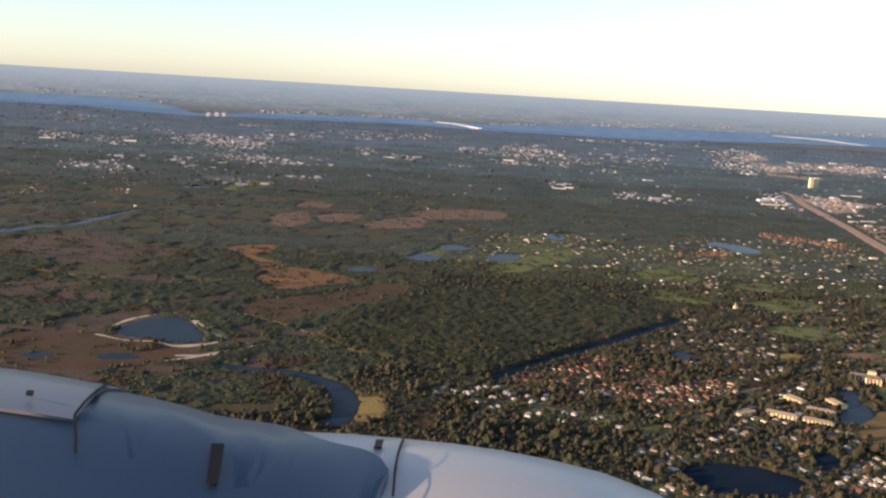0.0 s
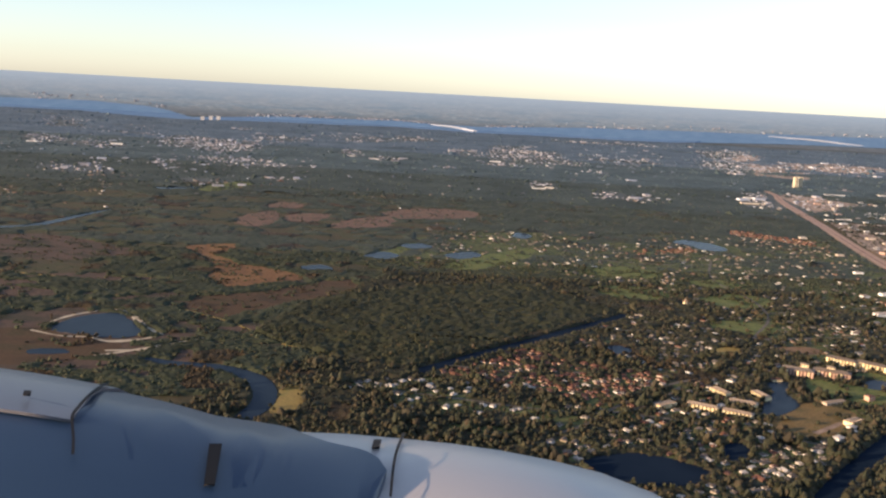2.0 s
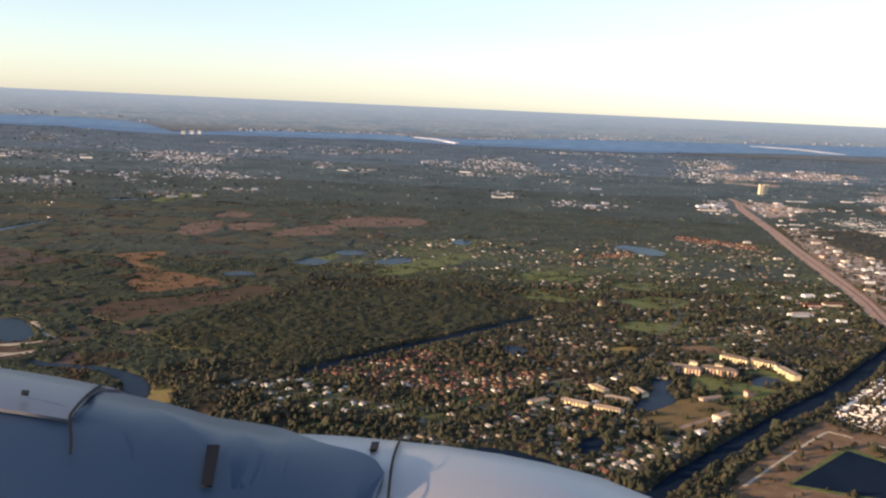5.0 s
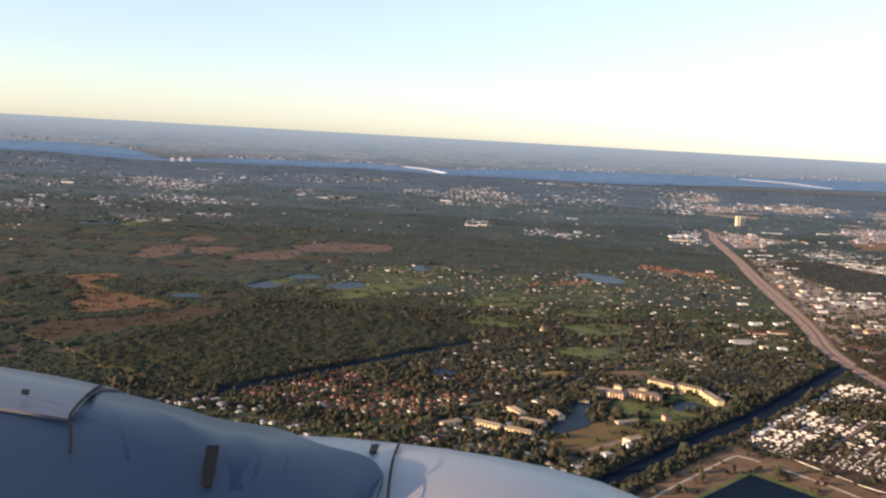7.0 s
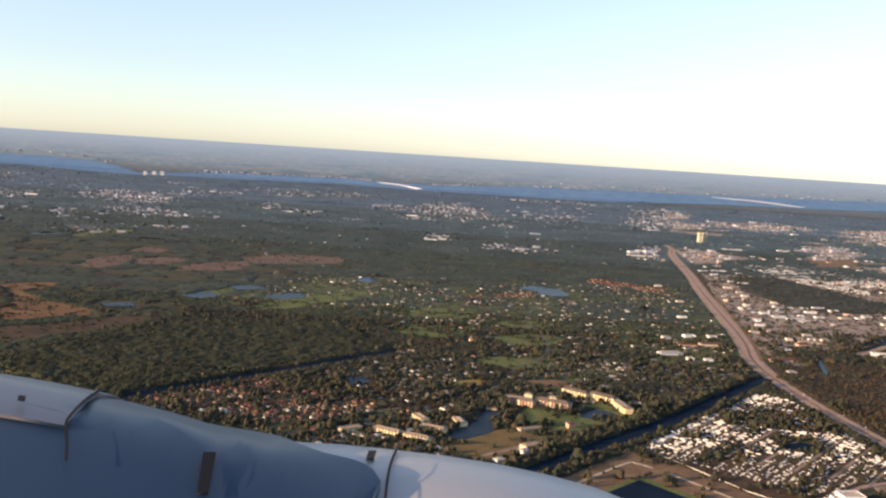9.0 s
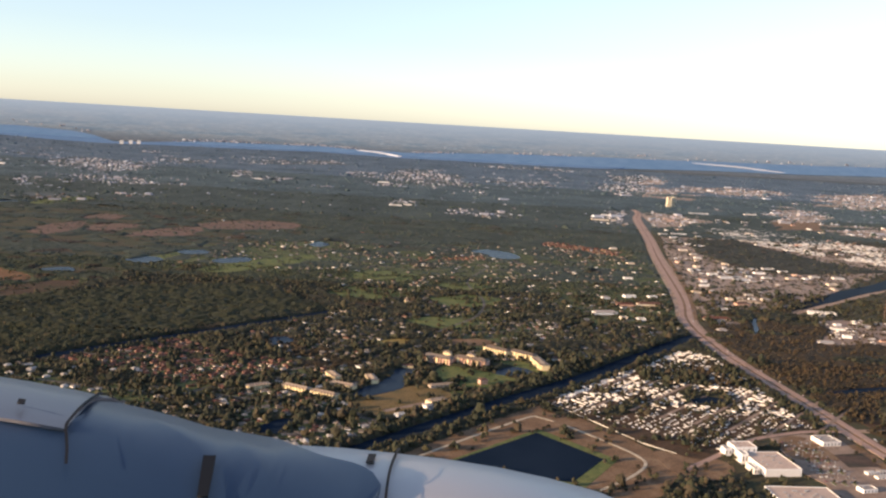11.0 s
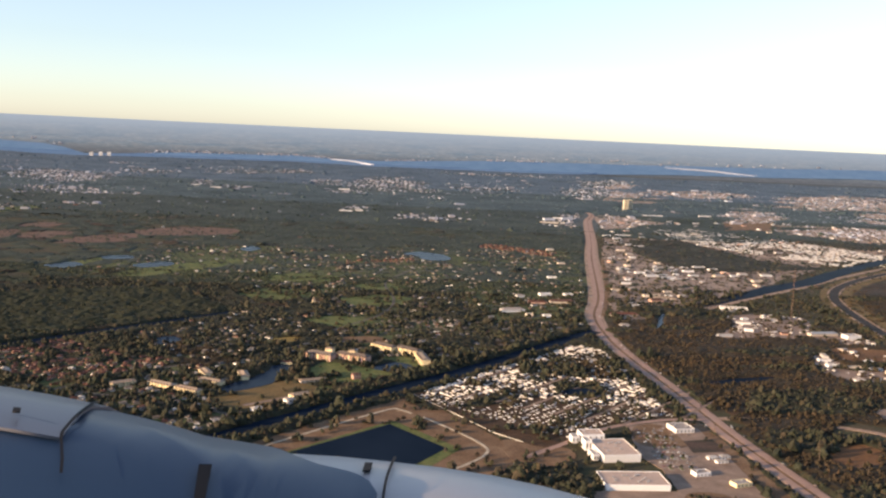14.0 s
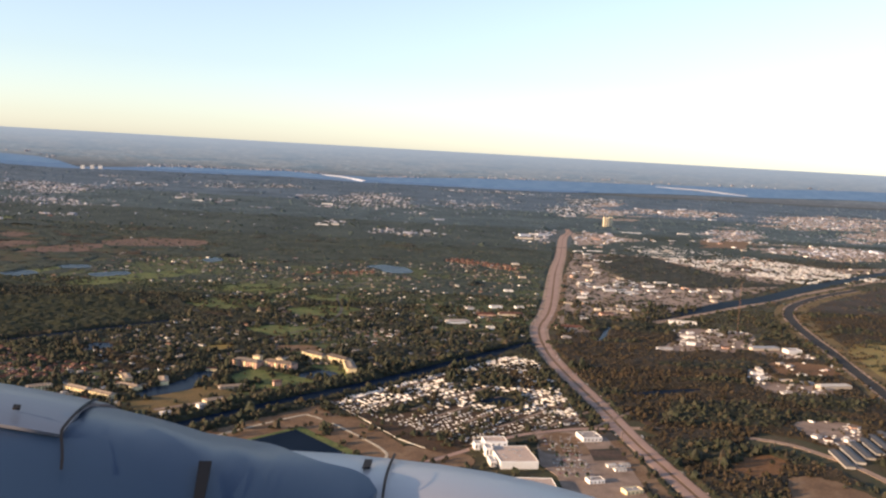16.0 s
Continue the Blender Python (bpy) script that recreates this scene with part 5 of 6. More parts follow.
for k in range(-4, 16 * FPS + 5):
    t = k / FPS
    aside, down, leaning = (float(np.interp(t, COWL_TURN[:, 0], COWL_TURN[:, i])) for i in (1, 2, 3))
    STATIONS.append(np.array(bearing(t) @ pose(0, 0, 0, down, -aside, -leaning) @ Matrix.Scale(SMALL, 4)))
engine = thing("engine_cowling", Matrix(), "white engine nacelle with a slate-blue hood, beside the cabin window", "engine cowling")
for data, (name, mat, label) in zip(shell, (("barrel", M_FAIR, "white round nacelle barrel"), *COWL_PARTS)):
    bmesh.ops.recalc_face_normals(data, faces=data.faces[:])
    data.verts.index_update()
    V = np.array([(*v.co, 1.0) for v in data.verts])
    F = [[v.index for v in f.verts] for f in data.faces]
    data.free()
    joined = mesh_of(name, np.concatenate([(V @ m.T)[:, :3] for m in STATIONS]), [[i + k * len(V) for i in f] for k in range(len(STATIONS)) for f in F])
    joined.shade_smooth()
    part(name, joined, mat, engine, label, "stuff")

# ---- houses ----
TEMPLATES = [house(k, m, "stucco house with a %s roof among garden trees" % n) for k in range(3) for m, n in ((M_TILE, "clay-tile"), (M_SHINGLE, "shingle"), (M_PALE, "pale"))]
LOTS = [(6, 530), (25, 527), (32, 536), (37, 541), (49, 528), (30, 513), (58, 494), (65, 498), (76, 488), (85, 500), (96, 496), (107, 483), (95, 538), (175, 481), (188, 465), (198, 457), (225, 487), (237, 482), (248, 473), (217, 437),
        (225, 428), (236, 438), (182, 405), (201, 401), (191, 510), (237, 385), (253, 456), (185, 385), (273, 476), (287, 490)]
rng = random.Random(11)
NP = np.random.RandomState(3)


def lots(poly, step, p, size, seed):
    """Places for houses within a quarter, in clusters, off roads and water."""
    xs, ys = [q[0] for q in poly], [q[1] for q in poly]
    out = []
    for y in np.arange(min(ys), max(ys), step):
        for x in np.arange(min(xs), max(xs), step):
            a, b = x + NP.uniform(-0.35, 0.35) * step, y + NP.uniform(-0.35, 0.35) * step
            if inside(poly, a, b) and NP.rand() < p * min(1.6, 0.3 + 1.6 * float(vnoise(a, b, size, seed))) and taken(a, b) == 0 and taken(a + 3, b) < 2 and taken(a - 3, b) < 2 and taken(a, b + 3) < 2 and taken(a, b - 3) < 2:
                out.append((a, b))
    return out


RED = [(50, 560), (70, 605), (105, 635), (150, 600), (200, 580), (195, 548), (140, 520), (95, 545)]
EAST = [(100, 400), (180, 380), (250, 440), (280, 480), (230, 560), (300, 620), (380, 600), (440, 650), (505, 730), (530, 900), (400, 1000), (330, 960), (200, 900), (215, 760), (150, 650), (200, 590), (190, 540), (120, 500)]
NORTH = [(20, 930), (50, 1090), (150, 1190), (260, 1130), (360, 1220), (540, 1260), (580, 1200), (530, 900), (400, 1000), (200, 900)]
ROWS_RED = [(275, 1050), (283, 1092), (328, 1108), (366, 1140), (366, 1100), (320, 1072)]
ROWS_RED_2 = [(450, 1270), (470, 1320), (560, 1240), (540, 1195)]
WEST = [(-10, 500), (10, 545), (60, 550), (120, 500), (160, 480), (110, 470), (60, 480)]
near = [(x, y, None) for x, y in LOTS]
for poly, step, p, kind in ((RED, 5.6, 0.52, 0), (WEST, 10, 0.35, 2), (EAST, 6.0, 0.36, None), (NORTH, 8.0, 0.15, None), (ROWS_RED, 7.0, 0.9, 0), (ROWS_RED_2, 7.0, 0.9, 0)):
    near += [(x, y, kind) for x, y in lots(poly, step, p, 60, 4) if poly is not EAST or rng.random() < np.interp(y, [640, 760], [1.0, 0.4])]
near = near[:30] + sorted(near[30:], key=lambda q: q[1])
def clear(x0, x1, y0, y1):
    """Open garden ground round a house."""
    cut = TAKEN[max(0, int(y0 - GY0)):max(0, int(y1 - GY0)), max(0, int(x0 - GX0)):max(0, int(x1 - GX0))]
    cut[cut == 0] = 1


for x, y, kind in near:
    clear(x - 3.4, x + 3.4, y - 5.2, y + 2.2)
first, FARHOUSES, FARRED = set(), [], []
for i, (x, y, kind) in enumerate(near):
    roof = kind if kind is not None and rng.random() < 0.85 else rng.choice((0, 1, 1, 1, 2))
    if i < 30:
        roof = 2 if rng.random() < 0.8 else 1
    k = rng.randrange(3) * 3 + roof
    turn = 90 * rng.randrange(4) + rng.gauss(float(vnoise(x, y, 120, 8)) * 60, 8)
    take_box(x, y, 6, 5.2, turn, 0.2)
    if i < 300:
        if k in first:
            copy_thing(TEMPLATES[k], local(x, y, turn) @ Matrix.Scale(rng.uniform(0.68, 0.9), 4))
        else:
            TEMPLATES[k].matrix_basis = local(x, y, turn) @ Matrix.Scale(0.8, 4)
            first.add(k)
    else:
        (FARRED if kind == 0 else FARHOUSES).append((x, y, turn, 0.62))

# trailer park: rows of homes along the lanes
PARK = [(359, 521), (483, 669), (499, 652), (504, 600), (505, 540), (506, 490), (490, 486), (460, 470), (432, 440), (421, 433), (401, 452), (381, 484)]
ax, ay = Vector((0.64, 0.768)), Vector((0.768, -0.64))
home, homes = trailer(), []
TURN = math.degrees(math.atan2(ay.y, ay.x))
WOODED = ([(381, 495), (421, 547), (427, 530), (398, 497)], [(443, 525), (447, 555), (479, 557), (474, 525)], [(428, 586), (459, 624), (478, 640), (500, 640), (502, 575), (480, 570), (450, 575), (437, 552)])
for i in range(-3, 62):
    for j in range(-2, 52):
        q = Vector((360, 523)) + ax * (i * 3.1 + rng.uniform(-0.9, 0.9)) + ay * (j * 3.7 + rng.uniform(-0.9, 0.9) + (0.9 if j % 2 else 0))
        gap = float(vnoise(q.x, q.y, 17, 21))
        sparse = any(inside(w, q.x, q.y) for w in WOODED)
        if inside(PARK, q.x, q.y) and taken(q.x, q.y) < 2 and rng.random() < (0.3 if inside(WOODED[2], q.x, q.y) else 0.10 if sparse else 0.84 if gap > 0.3 or q.y < 500 else 0.3):
            homes.append((q.x, q.y, TURN + 90 * (rng.random() < 0.25) + rng.gauss(0, 7)))
for k in (0, 1):
    edge = [Vector((364, 526)) + ay * k * 3.4 + Vector((0.64, 0.768)) * 3.1 * i for i in range(58 - 30 * k)]
    homes += [(p.x, p.y, 140.2 + rng.gauss(0, 5)) for p in edge if rng.random() < 0.8 and taken(p.x, p.y) < 2]
homes.sort(key=lambda q: q[1])
FARHOMES = [(x, y, a, 0.62) for x, y, a in homes[300:]]
for i, (x, y, a) in enumerate(homes[:300]):
    take_box(x, y, 2.7, 1.6, a, 0)
    m = local(x, y, a) @ Matrix.Scale(rng.uniform(0.56, 0.76), 4)
    if i:
        copy_thing(home, m)
    else:
        home.matrix_basis = m
for x, y, a, s in FARHOMES:
    take_box(x, y, 2.7, 1.6, a, 0)


def crowd(name, spots, w, d, h, rise, wall, roof, label, category):
    """Many small far houses in two meshes: walls and roofs."""
    n = len(spots)
    P = np.array([s[:2] for s in spots])
    Z = np.array([s[4] if len(s) > 4 else 0.0 for s in spots])[:, None]
    A = np.radians([s[2] for s in spots])
    S = np.array([s[3] for s in spots]) * NP.uniform(0.8, 1.25, n)
    ww, dd = w * NP.uniform(0.8, 1.4, n), d * NP.uniform(0.8, 1.15, n)

    def put(pts):
        x, y = pts[:, 0][None] * ww[:, None] * S[:, None], pts[:, 1][None] * dd[:, None] * S[:, None]
        z = np.repeat(pts[:, 2][None], n, 0) * S[:, None] + Z
        c, s = np.cos(A)[:, None], np.sin(A)[:, None]
        return np.stack([P[:, :1] + x * c - y * s, P[:, 1:] + x * s + y * c, z], 2).reshape(-1, 3)

    b = np.array([(-.5, -.5, -.1), (.5, -.5, -.1), (.5, .5, -.1), (-.5, .5, -.1), (-.5, -.5, h), (.5, -.5, h), (.5, .5, h), (-.5, .5, h)])
    q = np.array([(0, 1, 5, 4), (1, 2, 6, 5), (2, 3, 7, 6), (3, 0, 4, 7)])
    off = np.arange(n)[:, None, None]
    walls = part(name + "_walls", mesh_of("walls", put(b), (q[None] + off * 8).reshape(-1, 4)), wall, None, label, "stuff")
    tagged(walls, category=category)
    r = np.array([(-.54, -.55, h), (.54, -.55, h), (.54, .55, h), (-.54, .55, h), (-.25, 0, h + rise), (.25, 0, h + rise)])
    v = put(r)
    faces = []
    for i in range(n):
        o = 6 * i
        faces += [(o, o + 1, o + 5, o + 4), (o + 1, o + 2, o + 5), (o + 2, o + 3, o + 4, o + 5), (o + 3, o, o + 4)]
    tagged(part(name + "_roofs", mesh_of("roofs", v, faces), roof, None, label.replace("walls", "roofs"), "stuff"), category=category)


# the town beyond, in quarters thinning out to the river: middle, half width and depth, share of lots built
WEST_TOWN = [(-600, 2540, 150, 330, 0.85), (-995, 2420, 60, 160, 0.6), (-610, 1690, 80, 120, 0.5), (-587, 1310, 32, 85, 0.9), (-487, 1430, 55, 120, 0.35), (-527, 1890, 18, 150, 0.5), (-320, 1985, 38, 60, 0.8), (-252, 1700, 42, 16, 1.0),
             (-196, 2460, 36, 150, 0.6), (-92, 2310, 48, 100, 0.6), (-230, 3250, 190, 300, 0.35), (-683, 3430, 80, 180, 0.3), (-515, 1980, 190, 250, 0.13), (-1300, 3300, 90, 500, 0.35), (-900, 2900, 150, 250, 0.2), (-330, 1545, 70, 80, 0.4),
             (-480, 2900, 130, 250, 0.4), (-430, 2030, 110, 140, 0.42), (-800, 2300, 90, 120, 0.5), (-83, 3350, 80, 200, 0.5)]
MID_TOWN = [(280, 2800, 120, 450, 0.75), (800, 3800, 330, 170, 0.5), (1090, 3400, 120, 400, 0.8), (940, 2760, 150, 180, 0.75), (1290, 2950, 200, 350, 0.65), (690, 1820, 45, 130, 0.8), (80, 1130, 75, 80, 0.55), (210, 1140, 55, 130, 0.35), (640, 3100, 200, 350, 0.12), (470, 2250, 150, 200, 0.06),
            (105, 2740, 60, 170, 0.6), (190, 2350, 55, 75, 0.9), (391, 2520, 60, 120, 0.5), (412, 2266, 55, 80, 0.4), (51, 2156, 36, 30, 0.6), (590, 2700, 150, 400, 0.3), (250, 1870, 38, 40, 0.85), (394, 1700, 70, 90, 0.35)]
EAST_TOWN = [(940, 2950, 100, 600, 0.4), (1130, 2050, 85, 330, 0.6), (1720, 2830, 260, 450, 0.6), (1210, 1700, 120, 170, 0.85), (1110, 1415, 65, 80, 0.8), (760, 1780, 75, 150, 0.7), (650, 1730, 50, 130, 0.6), (1500, 2200, 180, 250, 0.35)]


def town_share(x, y):
    """How much of the ground is built over at a place."""
    out = np.zeros(np.shape(x))
    for cx, cy, w, d, share in (*WEST_TOWN, *MID_TOWN, *EAST_TOWN):
        off = ((x - 200) - (cx - 200) * y / cy) / w
        out = np.maximum(out, share * np.clip(1.6 - 1.3 * np.hypot(off, (y - cy) / d) + 0.5 * (vnoise(x, y, 45, 33) - 0.5), 0, 1))
    return out


NPT = np.random.RandomState(17)
for y0, y1, gap in ((1030, 1500, 9.5), (1500, 2200, 11), (2200, 3050, 14), (3050, 4100, 18)):
    X, Y = np.meshgrid(np.arange(-0.52 * y1 - 60, 0.53 * y1 + 460, gap), np.arange(y0, y1, gap * 1.35))
    X, Y = (X + NPT.uniform(-.3, .3, X.shape) * gap).ravel(), (Y + NPT.uniform(-.4, .4, X.shape) * gap).ravel()
    share = np.where(Y < 1400, 0.42, 0.85) * town_share(X, Y) * np.clip(0.35 + 1.3 * vnoise(X, Y, 38, 34), 0, 1.2)
    ok = ~inside(TOWN_FIELD, X, Y) & (NPT.rand(len(X)) < share + np.where(Y > 1480, np.where(X < 0, 0.055, 0.035), 0.012)) & (taken(X, Y) == 0) & ~in_town_woods(X, Y) & (Y < shore(NEAR, X / Y) - 60) & ((Y > 1180) | (share > 0.05)) & (np.abs(X - np.interp(Y, [1500, 1760, 1900, 2000], [655, 700, 735, 745])) > 22)
    for x, y in zip(X[ok], Y[ok]):
        FARHOUSES.append((x, y, 20 * math.floor(float(vnoise(x, y, 200, 9)) * 9) + rng.choice((0, 90)), rng.choice((0.5, 0.6, 0.7, 0.8) if y < 1500 else (0.55, 0.65, 0.75, 0.9, 1.1))))
crowd("suburb", [q for q in FARHOUSES if q[1] < 1650], 5.6, 4.2, 1.2, 0.9, M_WALL_S, M_ROOF_S, "pale stucco house walls of the wider suburb", "houses")
crowd("far_suburb", [q for q in FARHOUSES if q[1] >= 1650], 5.6, 4.2, 1.2, 0.9, M_FARWALL, M_FARROOF, "house walls of the distant suburb, haze in their colour", "houses")
crowd("red_suburb", FARRED, 5.6, 4.4, 1.2, 0.95, M_CLAYWALL_S, M_TILE_S, "stucco house walls under clay-tile roofs", "houses")
MOB2 = [(787, 1625), (869, 1690), (963, 1602), (1050, 1440), (1110, 1300), (1007, 1230), (938, 1215), (865, 1300), (800, 1460)]
for i in range(5200):
    x, y = rng.uniform(750, 1200), rng.uniform(1210, 1700)
    if inside(MOB2, x, y) and taken(x, y) < 2 and float(vnoise(x, y, 30, 3)) > 0.35:
        FARHOMES.append((round(x / 6) * 6 + rng.uniform(-1, 1), round(y / 9) * 9 + rng.uniform(-1, 1), 12, 1.15))
crowd("trailer_park", FARHOMES, 3.8, 1.4, 0.95, 0.3, M_WHITE_S, M_WHITE_S, "white mobile home walls in the farther trailer parks", "mobile homes")
clutter = []
for k in range(2600):
    x, y = rng.uniform(610, 742), rng.choice((rng.uniform(575, 700), rng.uniform(705, 830), rng.uniform(474, 522)))
    if taken(x, y) == 1 and float(vnoise(x, y, 12, 88)) > 0.5 and rng.random() < 0.5:
        clutter.append((x, y, rng.choice((5, 30, 95, 120)), rng.uniform(0.5, 1.2)))
crowd("yard_clutter", clutter, 2.2, 1.1, 0.7, 0.1, M_WHITE_S, M_WHITE_S, "pale trailers and crates scattered over the yards", "clutter")
big = []
for k in range(1500):
    y = rng.uniform(1500, 3900)
    x = rng.uniform(-0.5 * y, 0.53 * y + 400)
    if rng.random() < float(town_share(x, y)) * 0.9 and y < shore(NEAR, x / y) - 40:
        big.append((x, y, rng.choice((5, 12, 95)), rng.uniform(0.7, 1.5)))
strip = []
for k in range(420):
    y = rng.uniform(860, 1500)
    x = np.interp(y, [760, 915, 1195, 1420, 1820], [520, 547, 600, 640, 715]) + rng.uniform(20, 70 + (y - 800) * 0.25)
    if taken(x, y) < 2 and not in_town_woods(x, y) and float(vnoise(x, y, 45, 77)) > 0.45:
        strip.append((x, y, rng.choice((8, 12, 100)), rng.uniform(0.7, 1.3)))
crowd("small_sheds", strip, 5, 3.2, 1.3, 0.3, M_WALL_S, M_WHITE_S, "pale shed and kiosk walls behind the highway", "buildings")
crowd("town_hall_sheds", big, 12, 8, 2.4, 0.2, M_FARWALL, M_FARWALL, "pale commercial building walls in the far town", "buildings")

shoreline = []
for k in range(260):
    u0, u1, n = rng.choice(((-0.205, -0.10, 2), (-0.205, -0.10, 1), (-0.09, -0.01, 1), (-0.09, -0.01, 1), (0.045, 0.09, 1), (0.15, 0.22, 2), (-0.45, -0.30, 3), (0.06, 0.55, 3)))
    u = rng.uniform(u0, u1)
    y = shore(FAR, u) + rng.uniform(15, (0, 160, 420, 1500)[n])
    p = far(u * y, y)
    shoreline.append((p.x, p.y - 4, rng.choice((0, 15, 90)), rng.uniform(0.35, 0.7), p.z - 0.5))
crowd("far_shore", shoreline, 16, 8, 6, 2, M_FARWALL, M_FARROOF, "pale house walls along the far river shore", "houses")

# ---- trees ----
def lumps(name, P, R, H, base, mat, label, seed, rings=(5, 5), tall=1.0):
    """Many crowns: uneven domes with a jagged outline, at P, of radius R and height H, one mesh of stuff."""
    r = np.random.RandomState(seed)
    n, k = len(P), rings[0]
    a = np.linspace(0, 2 * np.pi, k, endpoint=False)[None] + r.rand(n, 1) * 6.28
    lo = r.uniform(0.5, 1.4, (n, k)) * R[:, None]
    hi = r.uniform(0.3, 1.0, (n, k)) * R[:, None]
    zl, zh = base[:, None] + H[:, None] * r.uniform(0.0, 0.3, (n, k)), base[:, None] + H[:, None] * r.uniform(0.5, 0.9, (n, k))
    top = np.stack([P[:, 0] + r.uniform(-.3, .3, n) * R, P[:, 1] + r.uniform(-.3, .3, n) * R, base + H * tall], 1)
    low = np.stack([P[:, :1] + np.cos(a) * lo, P[:, 1:] + np.sin(a) * lo, zl], 2)
    mid = np.stack([P[:, :1] + np.cos(a + 0.6) * hi, P[:, 1:] + np.sin(a + 0.6) * hi, zh], 2)
    V = np.concatenate([top[:, None], mid, low], 1)
    f = []
    for i in range(k):
        j = (i + 1) % k
        f += [(0, 1 + i, 1 + j), (1 + i, 1 + k + i, 1 + k + j), (1 + i, 1 + k + j, 1 + j)]
    F = (np.array(f)[None] + (np.arange(n) * (1 + 2 * k))[:, None, None]).reshape(-1, 3)
    me = mesh_of(name, V.reshape(-1, 3), F)
    ob = part(name, me, mat, None, label, "stuff")
    return tagged(ob, category="trees")


def scatter(y0, y1, step, seed):
    """Jittered places over the stretch of land that the flight overlooks."""
    r = np.random.RandomState(seed)
    out, y = [], y0
    while y < y1:
        xs = np.arange(-0.5 * y - 60, 0.53 * y + 470, step)
        out.append(np.stack([xs + r.uniform(-1.2, 1.2, len(xs)) * step, y + r.uniform(-1.2, 1.2, len(xs)) * step], 1))
        y += step
    return np.concatenate(out), r


PINE = [(-78, 625), (-56, 733), (34, 810), (130, 848), (200, 757), (34, 566), (-20, 580)]
MARSH = [(-600, 480), (-90, 470), (-40, 560), (0, 590), (-20, 600), (-78, 640), (-50, 740), (0, 850), (-20, 930), (60, 1180), (110, 1400), (-500, 1400), (-800, 1400)]
SCRUB = [(548, 380), (540, 450), (532, 540), (520, 640), (520, 760), (600, 800), (690, 790), (735, 770), (765, 720), (735, 600), (700, 470), (640, 420), (610, 400)]
SCRUB_2 = [(760, 790), (840, 1010), (1010, 1170), (1250, 1400), (1250, 560), (770, 560)]


APRON = [(352, 522), (380, 476), (398, 442), (420, 422), (440, 428), (470, 460), (505, 480), (512, 492), (460, 474), (432, 446), (421, 438), (402, 456), (382, 488), (360, 524)]


def canal_gap(x, y):
    d, side = np.full(np.shape(x), 1e9), np.zeros(np.shape(x))
    for (a, b), (c, e) in zip(CANAL, CANAL[1:]):
        t = np.clip(((x - a) * (c - a) + (y - b) * (e - b)) / ((c - a) ** 2 + (e - b) ** 2), 0, 1)
        near_by = np.hypot(x - a - t * (c - a), y - b - t * (e - b))
        side = np.where(near_by < d, np.sign((c - a) * (y - b) - (e - b) * (x - a)), side)
        d = np.minimum(d, near_by)
    return d, side


def cover(x, y):
    """How thickly trees stand, and of which kind: 0 broadleaf, 1 pine, 2 leafless scrub."""
    n = vnoise(x, y, 55, 51) * 0.55 + vnoise(x, y, 16, 52) * 0.45
    p = np.clip(0.15 + 1.05 * n, 0, 0.92)
    kind = np.where(vnoise(x, y, 30, 53) > np.where(y > 800, 0.92, 0.86), 2, 0)
    m = inside(MARSH, x, y)
    band = vnoise(x * 0.45, y, 34, 54) * 0.6 + vnoise(x, y, 12, 55) * 0.4
    p = np.where(m, np.clip((band - 0.38) * 7, 0.03, 0.95), p)
    kind = np.where(m, np.where(vnoise(x, y, 22, 56) > 0.78, 2, 3), kind)
    back = (y > 880) & ~m & (x < 520 + (y - 760) * 0.19)
    kind = np.where(back & (vnoise(x, y, 40, 59) > 0.15), 3, kind)
    w = inside(PINE, x, y)
    p, kind = np.where(w, 0.97, p), np.where(w, 1, kind)
    s = inside(SCRUB, x, y) | inside(SCRUB_2, x, y)
    p = np.where(s, np.clip(0.2 + 1.1 * (vnoise(x * 0.4, y, 30, 63) * 0.6 + n * 0.4), 0, 0.95), p)
    kind = np.where(s, np.where(vnoise(x * 0.5, y, 22, 57) > 0.33, 2, 0), kind)
    green = inside([(553, 503), (573, 549), (628, 559), (642, 529), (624, 502)], x, y) | inside([(543, 442), (552, 470), (586, 463), (604, 452), (585, 430), (562, 424)], x, y) | inside([(663, 588), (694, 588), (714, 574), (690, 537), (656, 556)], x, y)
    p, kind = np.where(green, 0.85, p), np.where(green, 0, kind)
    park = inside(PARK, x, y)
    p = np.where(park, np.where(inside(WOODED[0], x, y) | inside(WOODED[1], x, y) | inside(WOODED[2], x, y), 0.58, 0.06 + 0.35 * (vnoise(x, y, 17, 21) < 0.22)), p)
    east = (x > 520 + np.maximum(0, y - 760) * 0.19) & (y > 760) & ~s
    p = np.where(east, p * 0.46, p)
    p = np.where(in_town_woods(x, y), 0.93, p)
    p = p * (1 - 0.6 * np.where(y > 1000, town_share(x, y), 0))
    homes_here = inside(EAST, x, y) | inside(RED, x, y) | inside(WEST, x, y)
    p = np.where(homes_here | inside(NORTH, x, y), np.clip(p - 0.12, 0, 1), p)
    p = np.where(inside(APRON, x, y) | ((x > 434) & (x < 476) & (y > 388) & (y < 452)), p * 0.12, p)
    g, side = canal_gap(x, y)
    bank = (g > 4.5) & (g < np.where(side > 0, 21, 7.2)) & (y < 740)
    p, kind = np.where(bank, 0.97, p), np.where(bank, 0, kind)
    t = taken(x, y)
    lawn = (t == 1)
    p = np.where(lawn, np.where(vnoise(x, y, 9, 58) > np.where(s & (y > 560), 0.6, np.where((x > 260) & (y < 520), 0.86, np.where((m & (y > 640)) | (y > 760), 0.52, 0.74))), 0.45, 0.02), p)
    return np.where(t == 2, 0.0, p), kind


